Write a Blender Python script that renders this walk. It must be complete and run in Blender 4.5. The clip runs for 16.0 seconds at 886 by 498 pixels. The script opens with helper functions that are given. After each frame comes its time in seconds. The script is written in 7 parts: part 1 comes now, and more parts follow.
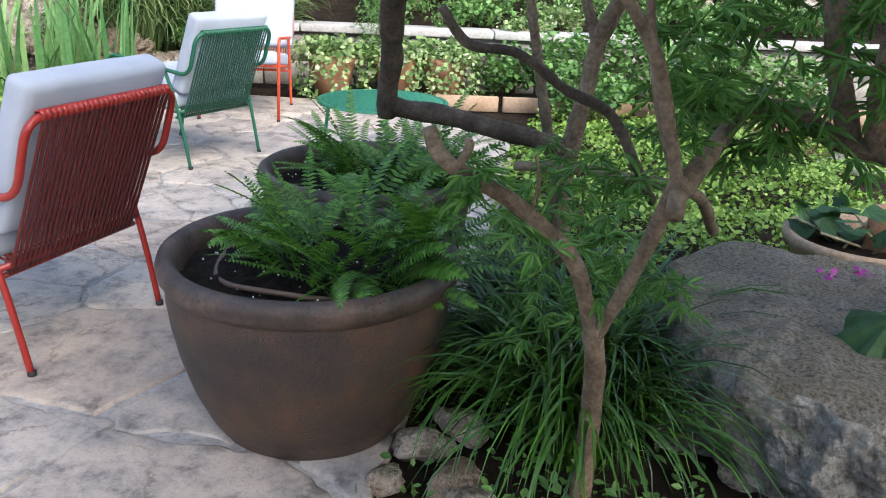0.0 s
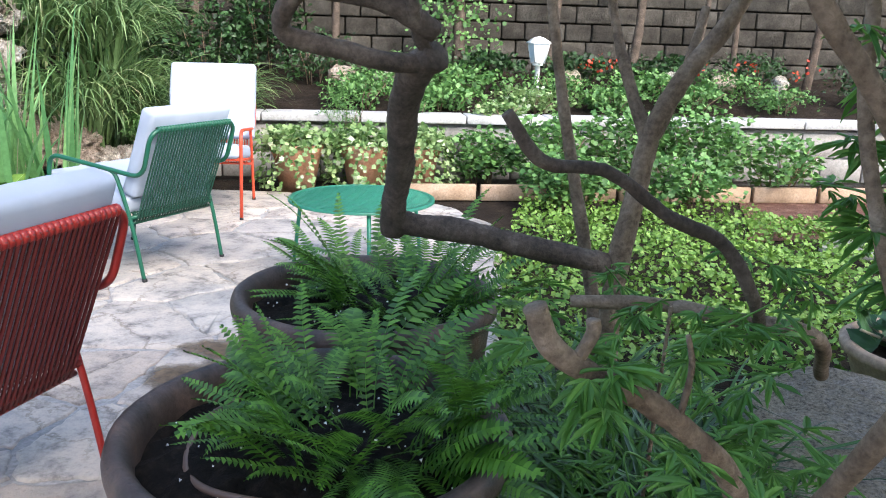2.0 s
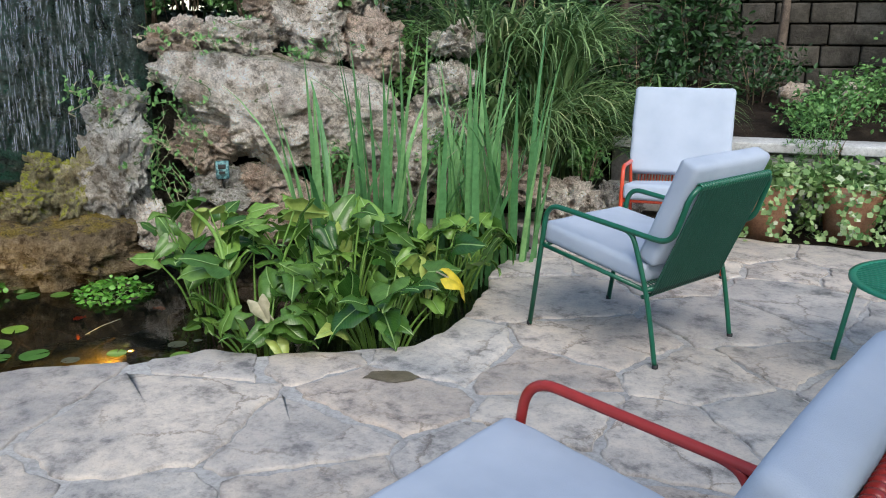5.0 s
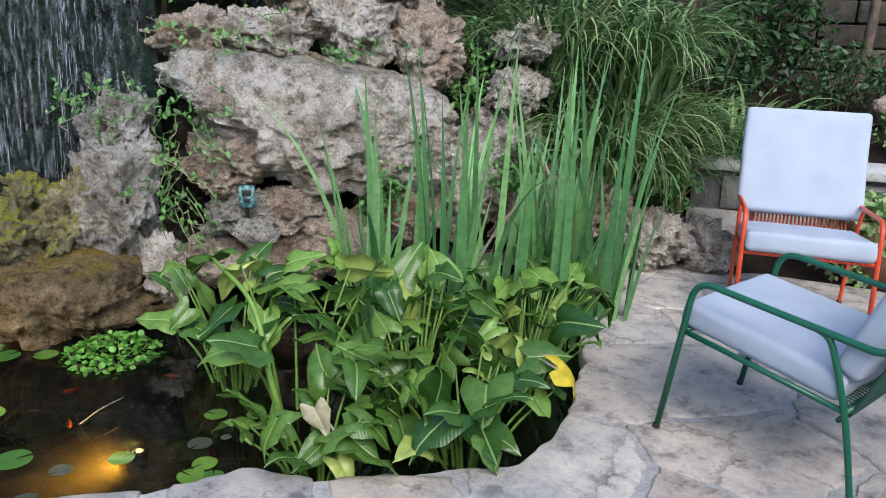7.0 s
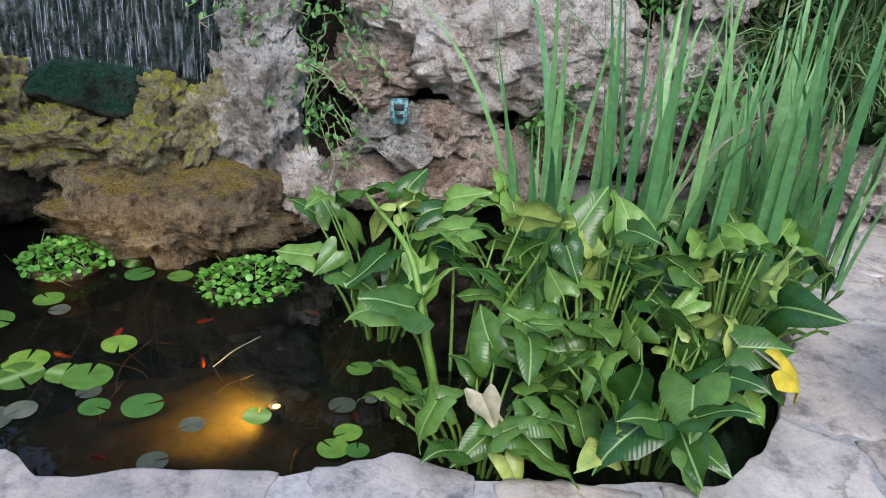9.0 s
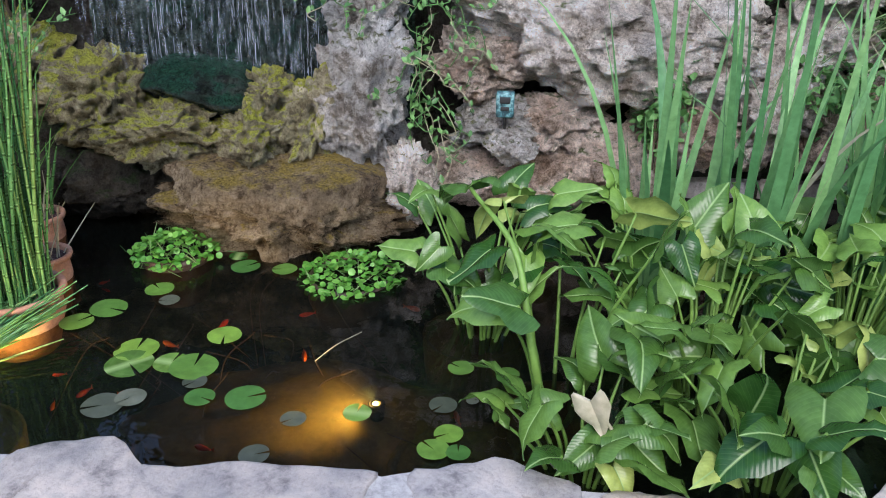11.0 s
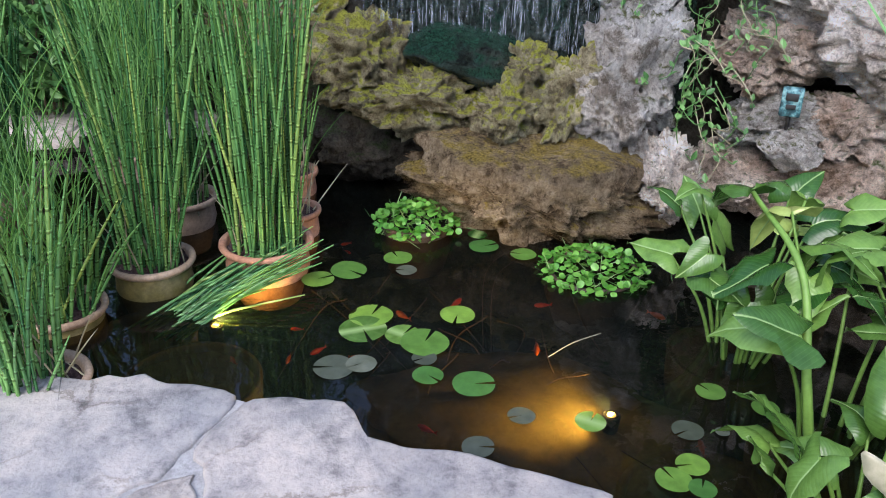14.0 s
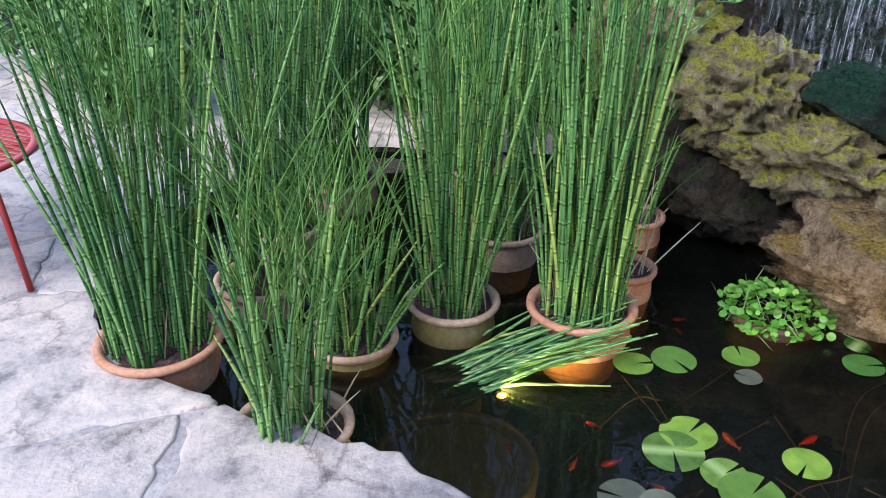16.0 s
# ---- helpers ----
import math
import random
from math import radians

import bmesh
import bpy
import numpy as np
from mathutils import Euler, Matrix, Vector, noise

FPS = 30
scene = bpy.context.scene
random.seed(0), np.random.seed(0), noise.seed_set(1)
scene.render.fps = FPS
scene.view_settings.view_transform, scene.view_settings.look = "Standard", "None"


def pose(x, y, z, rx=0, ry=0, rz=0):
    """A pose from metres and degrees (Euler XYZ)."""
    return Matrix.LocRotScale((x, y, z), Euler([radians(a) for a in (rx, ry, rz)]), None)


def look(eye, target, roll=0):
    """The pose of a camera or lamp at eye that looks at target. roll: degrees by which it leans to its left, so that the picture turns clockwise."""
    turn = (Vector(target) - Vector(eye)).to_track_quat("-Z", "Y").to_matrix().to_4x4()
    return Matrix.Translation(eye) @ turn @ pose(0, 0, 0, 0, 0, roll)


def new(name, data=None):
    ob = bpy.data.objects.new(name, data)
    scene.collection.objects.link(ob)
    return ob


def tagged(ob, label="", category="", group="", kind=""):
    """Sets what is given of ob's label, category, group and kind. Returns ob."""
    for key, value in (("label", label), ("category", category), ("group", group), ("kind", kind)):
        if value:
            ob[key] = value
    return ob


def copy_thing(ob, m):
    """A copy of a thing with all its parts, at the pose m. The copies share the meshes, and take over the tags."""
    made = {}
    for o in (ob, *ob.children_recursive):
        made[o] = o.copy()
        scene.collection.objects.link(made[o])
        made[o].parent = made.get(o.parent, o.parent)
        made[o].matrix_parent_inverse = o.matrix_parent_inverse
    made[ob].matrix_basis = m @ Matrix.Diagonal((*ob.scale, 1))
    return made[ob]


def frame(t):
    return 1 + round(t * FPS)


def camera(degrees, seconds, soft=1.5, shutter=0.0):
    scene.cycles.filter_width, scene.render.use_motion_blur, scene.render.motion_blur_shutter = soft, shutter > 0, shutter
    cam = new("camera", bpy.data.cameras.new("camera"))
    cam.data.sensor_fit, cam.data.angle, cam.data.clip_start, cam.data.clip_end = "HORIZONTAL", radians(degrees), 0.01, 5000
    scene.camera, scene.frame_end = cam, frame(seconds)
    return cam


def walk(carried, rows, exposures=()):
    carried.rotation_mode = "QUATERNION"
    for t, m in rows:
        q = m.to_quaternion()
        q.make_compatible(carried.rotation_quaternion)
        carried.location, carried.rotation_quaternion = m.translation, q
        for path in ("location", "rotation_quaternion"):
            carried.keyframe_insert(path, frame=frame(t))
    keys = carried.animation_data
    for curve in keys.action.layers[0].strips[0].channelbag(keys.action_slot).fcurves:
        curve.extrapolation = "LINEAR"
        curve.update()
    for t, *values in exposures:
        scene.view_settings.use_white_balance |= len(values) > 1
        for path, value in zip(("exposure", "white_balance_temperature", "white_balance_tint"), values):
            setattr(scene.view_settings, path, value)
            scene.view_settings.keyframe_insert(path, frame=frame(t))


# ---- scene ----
cam = camera(56.7, 16.0, soft=1.0)
PATH = [
    (0, (0.621, 0.821, 1.366), (0.177, 2.644, 0.675), 2.8),
    (0.5, (0.602, 0.928, 1.366), (0.418, 2.801, 0.691), 4.1),
    (1, (0.533, 1.136, 1.375), (0.522, 3.058, 0.822), 1.9),
    (1.5, (0.439, 1.247, 1.37), (0.236, 3.171, 0.864), 1.5),
    (2, (0.292, 1.338, 1.363), (-0.065, 3.238, 0.851), 1.8),
    (2.5, (0.076, 1.418, 1.387), (-0.351, 3.283, 0.843), 0.7),
    (3, (-0.132, 1.523, 1.372), (-0.812, 3.267, 0.84), -0.2),
    (3.5, (-0.341, 1.679, 1.388), (-1.359, 3.31, 0.844), -0.5),
    (4, (-0.527, 1.754, 1.376), (-1.697, 3.236, 0.842), -0.1),
    (4.5, (-0.78, 1.8, 1.402), (-1.95, 3.336, 0.89), -1.0),
    (4.7, (-0.862, 1.83, 1.425), (-1.983, 3.402, 0.908), -0.7),
    (6.8, (-1.869, 2.401, 1.565), (-2.844, 4.068, 1.045), 1.7),
    (7, (-1.959, 2.481, 1.582), (-2.988, 4.096, 1.008), 1.8),
    (7.5, (-2.095, 2.667, 1.629), (-3.212, 4.189, 0.968), 2.1),
    (8, (-2.249, 2.748, 1.641), (-3.401, 4.188, 0.866), 3.0),
    (8.5, (-2.421, 2.818, 1.633), (-3.605, 4.214, 0.828), 2.7),
    (8.7, (-2.463, 2.824, 1.607), (-3.647, 4.213, 0.79), 2.9),
    (10.8, (-2.564, 2.879, 1.539), (-3.907, 4.098, 0.696), 1.0),
    (11, (-2.571, 2.88, 1.539), (-3.933, 4.078, 0.697), 0.7),
    (11.5, (-2.597, 2.859, 1.506), (-4.005, 4.019, 0.688), 0.4),
    (12, (-2.637, 2.843, 1.475), (-4.088, 3.956, 0.663), 0.5),
    (12.5, (-2.671, 2.828, 1.447), (-4.169, 3.875, 0.634), 0.5),
    (13, (-2.707, 2.826, 1.432), (-4.239, 3.815, 0.611), 0.6),
    (13.5, (-2.755, 2.843, 1.435), (-4.332, 3.732, 0.585), -0.0),
    (14, (-2.802, 2.886, 1.453), (-4.432, 3.643, 0.577), 1.1),
    (14.5, (-2.903, 2.928, 1.46), (-4.569, 3.44, 0.479), 0.8),
    (15, (-3.094, 2.978, 1.462), (-4.777, 3.332, 0.44), 1.1),
    (15.5, (-3.222, 3.014, 1.462), (-4.927, 3.202, 0.433), -0.1),
    (16, (-3.383, 3.104, 1.439), (-5.17, 3.046, 0.542), 0.2),
]
walk(cam, [(t, look(eye, target, roll)) for t, eye, target, roll in PATH],
     exposures=[(0, 1.72, 7250, 13), (1, 2.2, 7100, 13), (1.5, 2.1, 7000, 13), (2.5, 1.75, 6900, 12), (3.5, 1.12, 6900, 8), (4.5, 1.0, 6850, 7), (7, 1.08, 6550, 11), (12.5, 1.32, 6150, 17), (14, 1.36, 6200, 17), (15, 1.2, 6200, 17), (16, 1.5, 6200, 21)])

# ---------------------------------------------------------------- world, sun, exposure
world = bpy.data.worlds.new("world")
scene.world = world
world.use_nodes = True
wn, wl = world.node_tree.nodes, world.node_tree.links
sky = wn.new("ShaderNodeTexSky")
sky.sky_type, sky.sun_disc = "NISHITA", False
sky.sun_elevation, sky.sun_rotation = radians(43), radians(135)
wl.new(sky.outputs[0], wn["Background"].inputs[0])
wn["Background"].inputs[1].default_value = 0.15
sun = new("sun", bpy.data.lights.new("sun", "SUN"))
sun.data.energy, sun.data.angle, sun.data.color = 1.5, radians(40), (1.0, 0.97, 0.92)
sun.matrix_world = look((4.5, -4.5, 6), (0, 0, 0))

WATER = -0.12
NX, NY, UX, UY = 0.741, -0.671, 0.671, 0.741      # rock face: outward and along


def face(s, d, z):
    """A place by the rock face: s along it, d out of it, z up."""
    return Vector((-5.817 + s * UX + d * NX, 5.267 + s * UY + d * NY, z))


# ---------------------------------------------------------------- materials
def nodes_of(name):
    m = bpy.data.materials.new(name)
    m.use_nodes = True
    return m, m.node_tree.nodes, m.node_tree.links, m.node_tree.nodes["Principled BSDF"]


def ramp(n, stops):
    r = n.new("ShaderNodeValToRGB")
    while len(r.color_ramp.elements) < len(stops):
        r.color_ramp.elements.new(0.5)
    for e, (p, c) in zip(r.color_ramp.elements, stops):
        e.position, e.color = p, (*c, 1)
    return r


def noise_tex(n, l, scale, detail=6, rough=0.6, vec=None):
    t = n.new("ShaderNodeTexNoise")
    t.inputs["Scale"].default_value, t.inputs["Detail"].default_value, t.inputs["Roughness"].default_value = scale, detail, rough
    if vec is not None:
        l.new(vec, t.inputs["Vector"])
    return t


def mix(n, l, fac, a, b, kind="MIX"):
    m = n.new("ShaderNodeMix")
    m.data_type, m.blend_type = "RGBA", kind
    for sock, v in ((m.inputs[0], fac), (m.inputs[6], a), (m.inputs[7], b)):
        if isinstance(v, (int, float)):
            sock.default_value = v
        elif isinstance(v, tuple):
            sock.default_value = (*v, 1)
        else:
            l.new(v, sock)
    return m.outputs[2]


def bump(n, l, b, height, strength, distance):
    k = n.new("ShaderNodeBump")
    k.inputs["Strength"].default_value, k.inputs["Distance"].default_value = strength, distance
    l.new(height, k.inputs["Height"])
    l.new(k.outputs[0], b.inputs["Normal"])
    return k


def grainy(name, dark, mid, light, scale=4, fine=40, rough=0.75, relief=0.5, dist=0.02, spread=0.25, vary=0.0, pits=0.0):
    """A mottled mineral or earthen surface; vary: how far objects differ."""
    m, n, l, b = nodes_of(name)
    pos = n.new("ShaderNodeNewGeometry").outputs["Position"]
    big, small = noise_tex(n, l, scale, 8, 0.65, pos), noise_tex(n, l, fine, 6, 0.7, pos)
    r = ramp(n, [(0.5 - spread, dark), (0.5, mid), (0.5 + spread, light)])
    l.new(big.outputs[0], r.inputs[0])
    r2 = ramp(n, [(0.3, (0.45, 0.45, 0.45)), (0.6, (1, 1, 1))])
    l.new(small.outputs[0], r2.inputs[0])
    col = mix(n, l, 0.7, r.outputs[0], r2.outputs[0], "MULTIPLY")
    if pits:
        vo = n.new("ShaderNodeTexVoronoi")
        vo.inputs["Scale"].default_value = pits
        l.new(pos, vo.inputs["Vector"])
        rp = ramp(n, [(0.12, (0.25, 0.22, 0.22)), (0.3, (1, 1, 1))])
        l.new(vo.outputs["Distance"], rp.inputs[0])
        rq = ramp(n, [(0.45, (0, 0, 0)), (0.6, (1, 1, 1))])
        l.new(noise_tex(n, l, 9, 3, 0.5, pos).outputs[0], rq.inputs[0])
        col = mix(n, l, rq.outputs[0], col, mix(n, l, 1.0, col, rp.outputs[0], "MULTIPLY"))
    if vary:
        ob = n.new("ShaderNodeObjectInfo")
        rv = ramp(n, [(0, (1 - vary, 1 - vary, 1 - vary)), (1, (1, 1, 1))])
        l.new(ob.outputs["Random"], rv.inputs[0])
        col = mix(n, l, 1.0, col, rv.outputs[0], "MULTIPLY")
    l.new(col, b.inputs["Base Color"])
    b.inputs["Roughness"].default_value = rough
    if rough >= 0.8:
        b.inputs["Specular IOR Level"].default_value = 0.2
    add = n.new("ShaderNodeMath")
    add.operation = "ADD"
    l.new(big.outputs[0], add.inputs[0])
    l.new(small.outputs[0], add.inputs[1])
    bump(n, l, b, add.outputs[0], relief, dist)
    return m


def leafy(name, a, b_, rough=0.45, glow=0.25, dead=None, by_object=False, veins=False):
    """Leaves: the colour differs from leaf to leaf, some light passes through."""
    m, n, l, b = nodes_of(name)
    geo = n.new("ShaderNodeNewGeometry")
    mid = tuple((x + y) / 2 for x, y in zip(a, b_))
    stops = [(0.0, a), (0.5, mid), (0.9, b_)]
    if dead:
        stops.append((0.97, dead))
    r = ramp(n, stops)
    if by_object:
        l.new(n.new("ShaderNodeObjectInfo").outputs["Random"], r.inputs[0])
    else:
        l.new(geo.outputs["Random Per Island"], r.inputs[0])
    t = noise_tex(n, l, 25, 4, 0.6, geo.outputs["Position"])
    r2 = ramp(n, [(0.3, (0.65, 0.7, 0.6)), (0.7, (1.1, 1.1, 1.05))])
    l.new(t.outputs[0], r2.inputs[0])
    col = mix(n, l, 1.0, r.outputs[0], r2.outputs[0], "MULTIPLY")
    if veins:
        sep = n.new("ShaderNodeSeparateXYZ")
        l.new(n.new("ShaderNodeTexCoord").outputs["Object"], sep.inputs[0])
        ax = n.new("ShaderNodeMath")
        ax.operation = "ABSOLUTE"
        l.new(sep.outputs[0], ax.inputs[0])
        rib = ramp(n, [(0.0, (1, 1, 1)), (0.012, (0.6, 0.6, 0.6)), (0.025, (0, 0, 0))])
        l.new(ax.outputs[0], rib.inputs[0])
        sl = n.new("ShaderNodeMath")
        sl.operation = "MULTIPLY_ADD"
        l.new(ax.outputs[0], sl.inputs[0])
        sl.inputs[1].default_value = -0.9
        l.new(sep.outputs[1], sl.inputs[2])
        wv_ = n.new("ShaderNodeMath")
        wv_.operation = "PINGPONG"
        l.new(sl.outputs[0], wv_.inputs[0])
        wv_.inputs[1].default_value = 0.045
        vr = ramp(n, [(0.0, (1, 1, 1)), (0.01, (0, 0, 0))])
        l.new(wv_.outputs[0], vr.inputs[0])
        col = mix(n, l, mix(n, l, 0.07, rib.outputs[0], vr.outputs[0], "ADD"), col, (0.3, 0.45, 0.16))
        bump(n, l, b, wv_.outputs[0], 0.12, 0.12)
    l.new(col, b.inputs["Base Color"])
    b.inputs["Roughness"].default_value = rough
    tr = n.new("ShaderNodeBsdfTranslucent")
    l.new(col, tr.inputs[0])
    mx = n.new("ShaderNodeMixShader")
    mx.inputs[0].default_value = glow
    l.new(b.outputs[0], mx.inputs[1])
    l.new(tr.outputs[0], mx.inputs[2])
    l.new(mx.outputs[0], n["Material Output"].inputs[0])
    return m


def plain(name, colour, rough=0.5, metal=0.0, worn=0.15, scale=30, relief=0.1):
    m, n, l, b = nodes_of(name)
    pos = n.new("ShaderNodeNewGeometry").outputs["Position"]
    t = noise_tex(n, l, scale, 6, 0.6, pos)
    r = ramp(n, [(0.3, tuple(c * (1 - worn) for c in colour)), (0.7, tuple(min(1, c * (1 + worn)) for c in colour))])
    l.new(t.outputs[0], r.inputs[0])
    l.new(r.outputs[0], b.inputs["Base Color"])
    b.inputs["Roughness"].default_value, b.inputs["Metallic"].default_value = rough, metal
    bump(n, l, b, t.outputs[0], relief, 0.002)
    return m


def mossy_rock(name, dark, mid, light, moss, amount, rough=0.85, wet=False, scale=3.5):
    """Pitted limestone with moss on what faces up."""
    m, n, l, b = nodes_of(name)
    geo = n.new("ShaderNodeNewGeometry")
    pos = geo.outputs["Position"]
    big, mid_n, fine = noise_tex(n, l, scale, 8, 0.7, pos), noise_tex(n, l, 19, 9, 0.75, pos), noise_tex(n, l, 85, 6, 0.75, pos)
    r = ramp(n, [(0.28, dark), (0.5, mid), (0.72, light)])
    l.new(big.outputs[0], r.inputs[0])
    # dark stops follow the bump noise: shade of the pits put into colour
    r2 = ramp(n, [(0.36, (0.33, 0.3, 0.26)), (0.46, (0.95, 0.95, 0.95)), (0.6, (1.15, 1.15, 1.15))])
    l.new(mid_n.outputs[0], r2.inputs[0])
    col = mix(n, l, 0.75, r.outputs[0], r2.outputs[0], "MULTIPLY")
    r3 = ramp(n, [(0.34, (0.5, 0.48, 0.45)), (0.5, (1.05, 1.05, 1.05)), (0.68, (1.35, 1.35, 1.35))])
    l.new(fine.outputs[0], r3.inputs[0])
    col = mix(n, l, 0.8, col, r3.outputs[0], "MULTIPLY")
    # blotches for stains, with crevice shade put into the dark stops
    blotch = noise_tex(n, l, 6.5, 7, 0.8, pos)
    r4 = ramp(n, [(0.4, (0.3, 0.24, 0.17)), (0.46, (1.0, 0.95, 0.88)), (0.53, (1.3, 1.3, 1.3)), (0.62, (1.7, 1.7, 1.7))])
    l.new(blotch.outputs[0], r4.inputs[0])
    col = mix(n, l, 0.75, col, r4.outputs[0], "MULTIPLY")
    if amount > 0:
        sep = n.new("ShaderNodeSeparateXYZ")
        l.new(geo.outputs["Normal"], sep.inputs[0])
        up = n.new("ShaderNodeMath")
        up.operation = "MULTIPLY_ADD"
        l.new(sep.outputs[2], up.inputs[0])
        up.inputs[1].default_value = 0.25
        l.new(blotch.outputs[0], up.inputs[2])
        rm = ramp(n, [(0.72 - amount * 0.35, (0, 0, 0)), (0.85 - amount * 0.35, (1, 1, 1))])
        l.new(up.outputs[0], rm.inputs[0])
        rmoss = ramp(n, [(0.36, tuple(c * 0.3 for c in moss)), (0.5, moss), (0.66, tuple(min(0.8, c * 1.5) for c in moss))])
        l.new(fine.outputs[0], rmoss.inputs[0])
        col = mix(n, l, rm.outputs[0], col, rmoss.outputs[0])
    l.new(col, b.inputs["Base Color"])
    b.inputs["Roughness"].default_value = 0.25 if wet else rough
    b.inputs["Specular IOR Level"].default_value = 0.5 if wet else 0.2
    v = n.new("ShaderNodeTexVoronoi")
    v.inputs["Scale"].default_value = 16
    l.new(pos, v.inputs["Vector"])
    h = n.new("ShaderNodeMath")
    h.operation = "MULTIPLY_ADD"
    l.new(mid_n.outputs[0], h.inputs[0])
    h.inputs[1].default_value = 2.0
    l.new(v.outputs["Distance"], h.inputs[2])
    h2 = n.new("ShaderNodeMath")
    h2.operation = "MULTIPLY_ADD"
    l.new(fine.outputs[0], h2.inputs[0])
    h2.inputs[1].default_value = 0.5
    l.new(h.outputs[0], h2.inputs[2])
    bump(n, l, b, h2.outputs[0], 1.0, 0.075)
    return m


M_LIME = mossy_rock("pale limestone", (0.34, 0.28, 0.23), (0.76, 0.69, 0.62), (0.93, 0.89, 0.84), (0.16, 0.19, 0.06), 0.05)
M_PINK = mossy_rock("pinkish limestone", (0.38, 0.25, 0.18), (0.66, 0.54, 0.45), (0.8, 0.73, 0.67), (0.12, 0.15, 0.05), 0.05)
M_GREY = mossy_rock("grey limestone", (0.28, 0.27, 0.26), (0.58, 0.56, 0.53), (0.76, 0.74, 0.72), (0.16, 0.17, 0.07), 0.15)
M_MOSS = mossy_rock("mossy tufa", (0.06, 0.05, 0.03), (0.34, 0.31, 0.19), (0.66, 0.61, 0.44), (0.45, 0.46, 0.07), 0.36)
M_WETROCK = mossy_rock("wet brown rock", (0.07, 0.052, 0.032), (0.28, 0.215, 0.135), (0.56, 0.46, 0.32), (0.34, 0.25, 0.06), 0.1, wet=True)
M_ALGAE = mossy_rock("algae covered rock", (0.008, 0.014, 0.012), (0.03, 0.05, 0.04), (0.08, 0.1, 0.085), (0.02, 0.07, 0.04), 0.45, wet=True)
M_BOULDER = mossy_rock("weathered grey boulder", (0.2, 0.2, 0.2), (0.6, 0.58, 0.55), (0.85, 0.84, 0.81), (0.42, 0.36, 0.27), 0.3, scale=4)
# serves damp stone, and rocks whose shade is put into the colour
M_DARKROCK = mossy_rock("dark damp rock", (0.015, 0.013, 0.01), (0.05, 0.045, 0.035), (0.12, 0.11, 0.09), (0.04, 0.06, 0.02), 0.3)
M_SOIL = grainy("dark potting soil", (0.004, 0.003, 0.0025), (0.012, 0.009, 0.007), (0.04, 0.03, 0.022), 30, 120, 0.9, 1.0, 0.02)
M_EARTH = grainy("garden soil", (0.01, 0.007, 0.005), (0.03, 0.021, 0.015), (0.07, 0.052, 0.036), 6, 60, 0.95, 1.0, 0.03)
M_MULCH = grainy("red brown mulch", (0.1, 0.05, 0.04), (0.2, 0.1, 0.075), (0.32, 0.2, 0.16), 8, 60, 0.9, 1.0, 0.03)
M_MORTAR = grainy("grey mortar", (0.27, 0.27, 0.27), (0.4, 0.39, 0.38), (0.5, 0.49, 0.47), 5, 50, 0.85, 0.5, 0.01)
M_POT = grainy("brown glazed clay", (0.026, 0.021, 0.022), (0.065, 0.042, 0.032), (0.14, 0.068, 0.036), 5, 110, 0.4, 1.0, 0.006, 0.2, 0.0, 90)
M_RIM = grainy("worn brown clay rim", (0.035, 0.025, 0.02), (0.08, 0.055, 0.045), (0.16, 0.1, 0.075), 7, 70, 0.5, 0.6, 0.004, 0.16, 0.0, 65)
M_TERRA = grainy("terracotta", (0.33, 0.15, 0.08), (0.5, 0.25, 0.15), (0.62, 0.4, 0.28), 6, 60, 0.75, 0.25, 0.003)
M_TERRA_PALE = grainy("pale terracotta", (0.3, 0.2, 0.13), (0.45, 0.32, 0.22), (0.55, 0.42, 0.32), 6, 60, 0.8, 0.25, 0.003)
M_TERRA_OLIVE = grainy("algae stained terracotta", (0.08, 0.07, 0.02), (0.2, 0.16, 0.05), (0.34, 0.28, 0.14), 6, 60, 0.5, 0.25, 0.003)
M_SILT = grainy("ochre silt", (0.12, 0.09, 0.03), (0.25, 0.19, 0.07), (0.38, 0.3, 0.12), 6, 40, 0.9, 0.3, 0.01)
M_LAVA = grainy("red pumice", (0.05, 0.03, 0.03), (0.13, 0.08, 0.075), (0.25, 0.17, 0.16), 60, 140, 0.95, 1.0, 0.02)
M_BARK = grainy("grey brown bark", (0.08, 0.056, 0.038), (0.23, 0.165, 0.112), (0.38, 0.29, 0.21), 10, 80, 0.85, 0.7, 0.008)
M_BARK_DARK = grainy("dark bark", (0.05, 0.04, 0.03), (0.12, 0.09, 0.07), (0.22, 0.17, 0.13), 10, 80, 0.85, 0.7, 0.008)
M_RED = plain("red lacquered steel", (0.32, 0.025, 0.02), 0.32, 0.0, 0.12, 20)
M_ORANGE = plain("orange red lacquered steel", (0.6, 0.07, 0.03), 0.35, 0.0, 0.1, 20)
M_GREEN = plain("green lacquered steel", (0.006, 0.1, 0.055), 0.32, 0.0, 0.12, 20)
M_TEAL = plain("sea green lacquered steel", (0.02, 0.2, 0.12), 0.35, 0.0, 0.12, 20)
M_REDCORD = plain("dark red cord", (0.12, 0.012, 0.011), 0.5, 0.0, 0.1, 60)
M_GREENCORD = plain("dark green cord", (0.01, 0.07, 0.045), 0.5, 0.0, 0.1, 60)
M_FEET = plain("black rubber", (0.015, 0.015, 0.015), 0.6)
M_HOSE = plain("brown irrigation hose", (0.12, 0.075, 0.055), 0.5)
M_WHITE = plain("white painted metal", (0.75, 0.76, 0.76), 0.5, 0.0, 0.05)
M_CAP = grainy("pale stone coping", (0.35, 0.35, 0.34), (0.5, 0.5, 0.49), (0.66, 0.66, 0.65), 3, 40, 0.8, 0.3, 0.005)
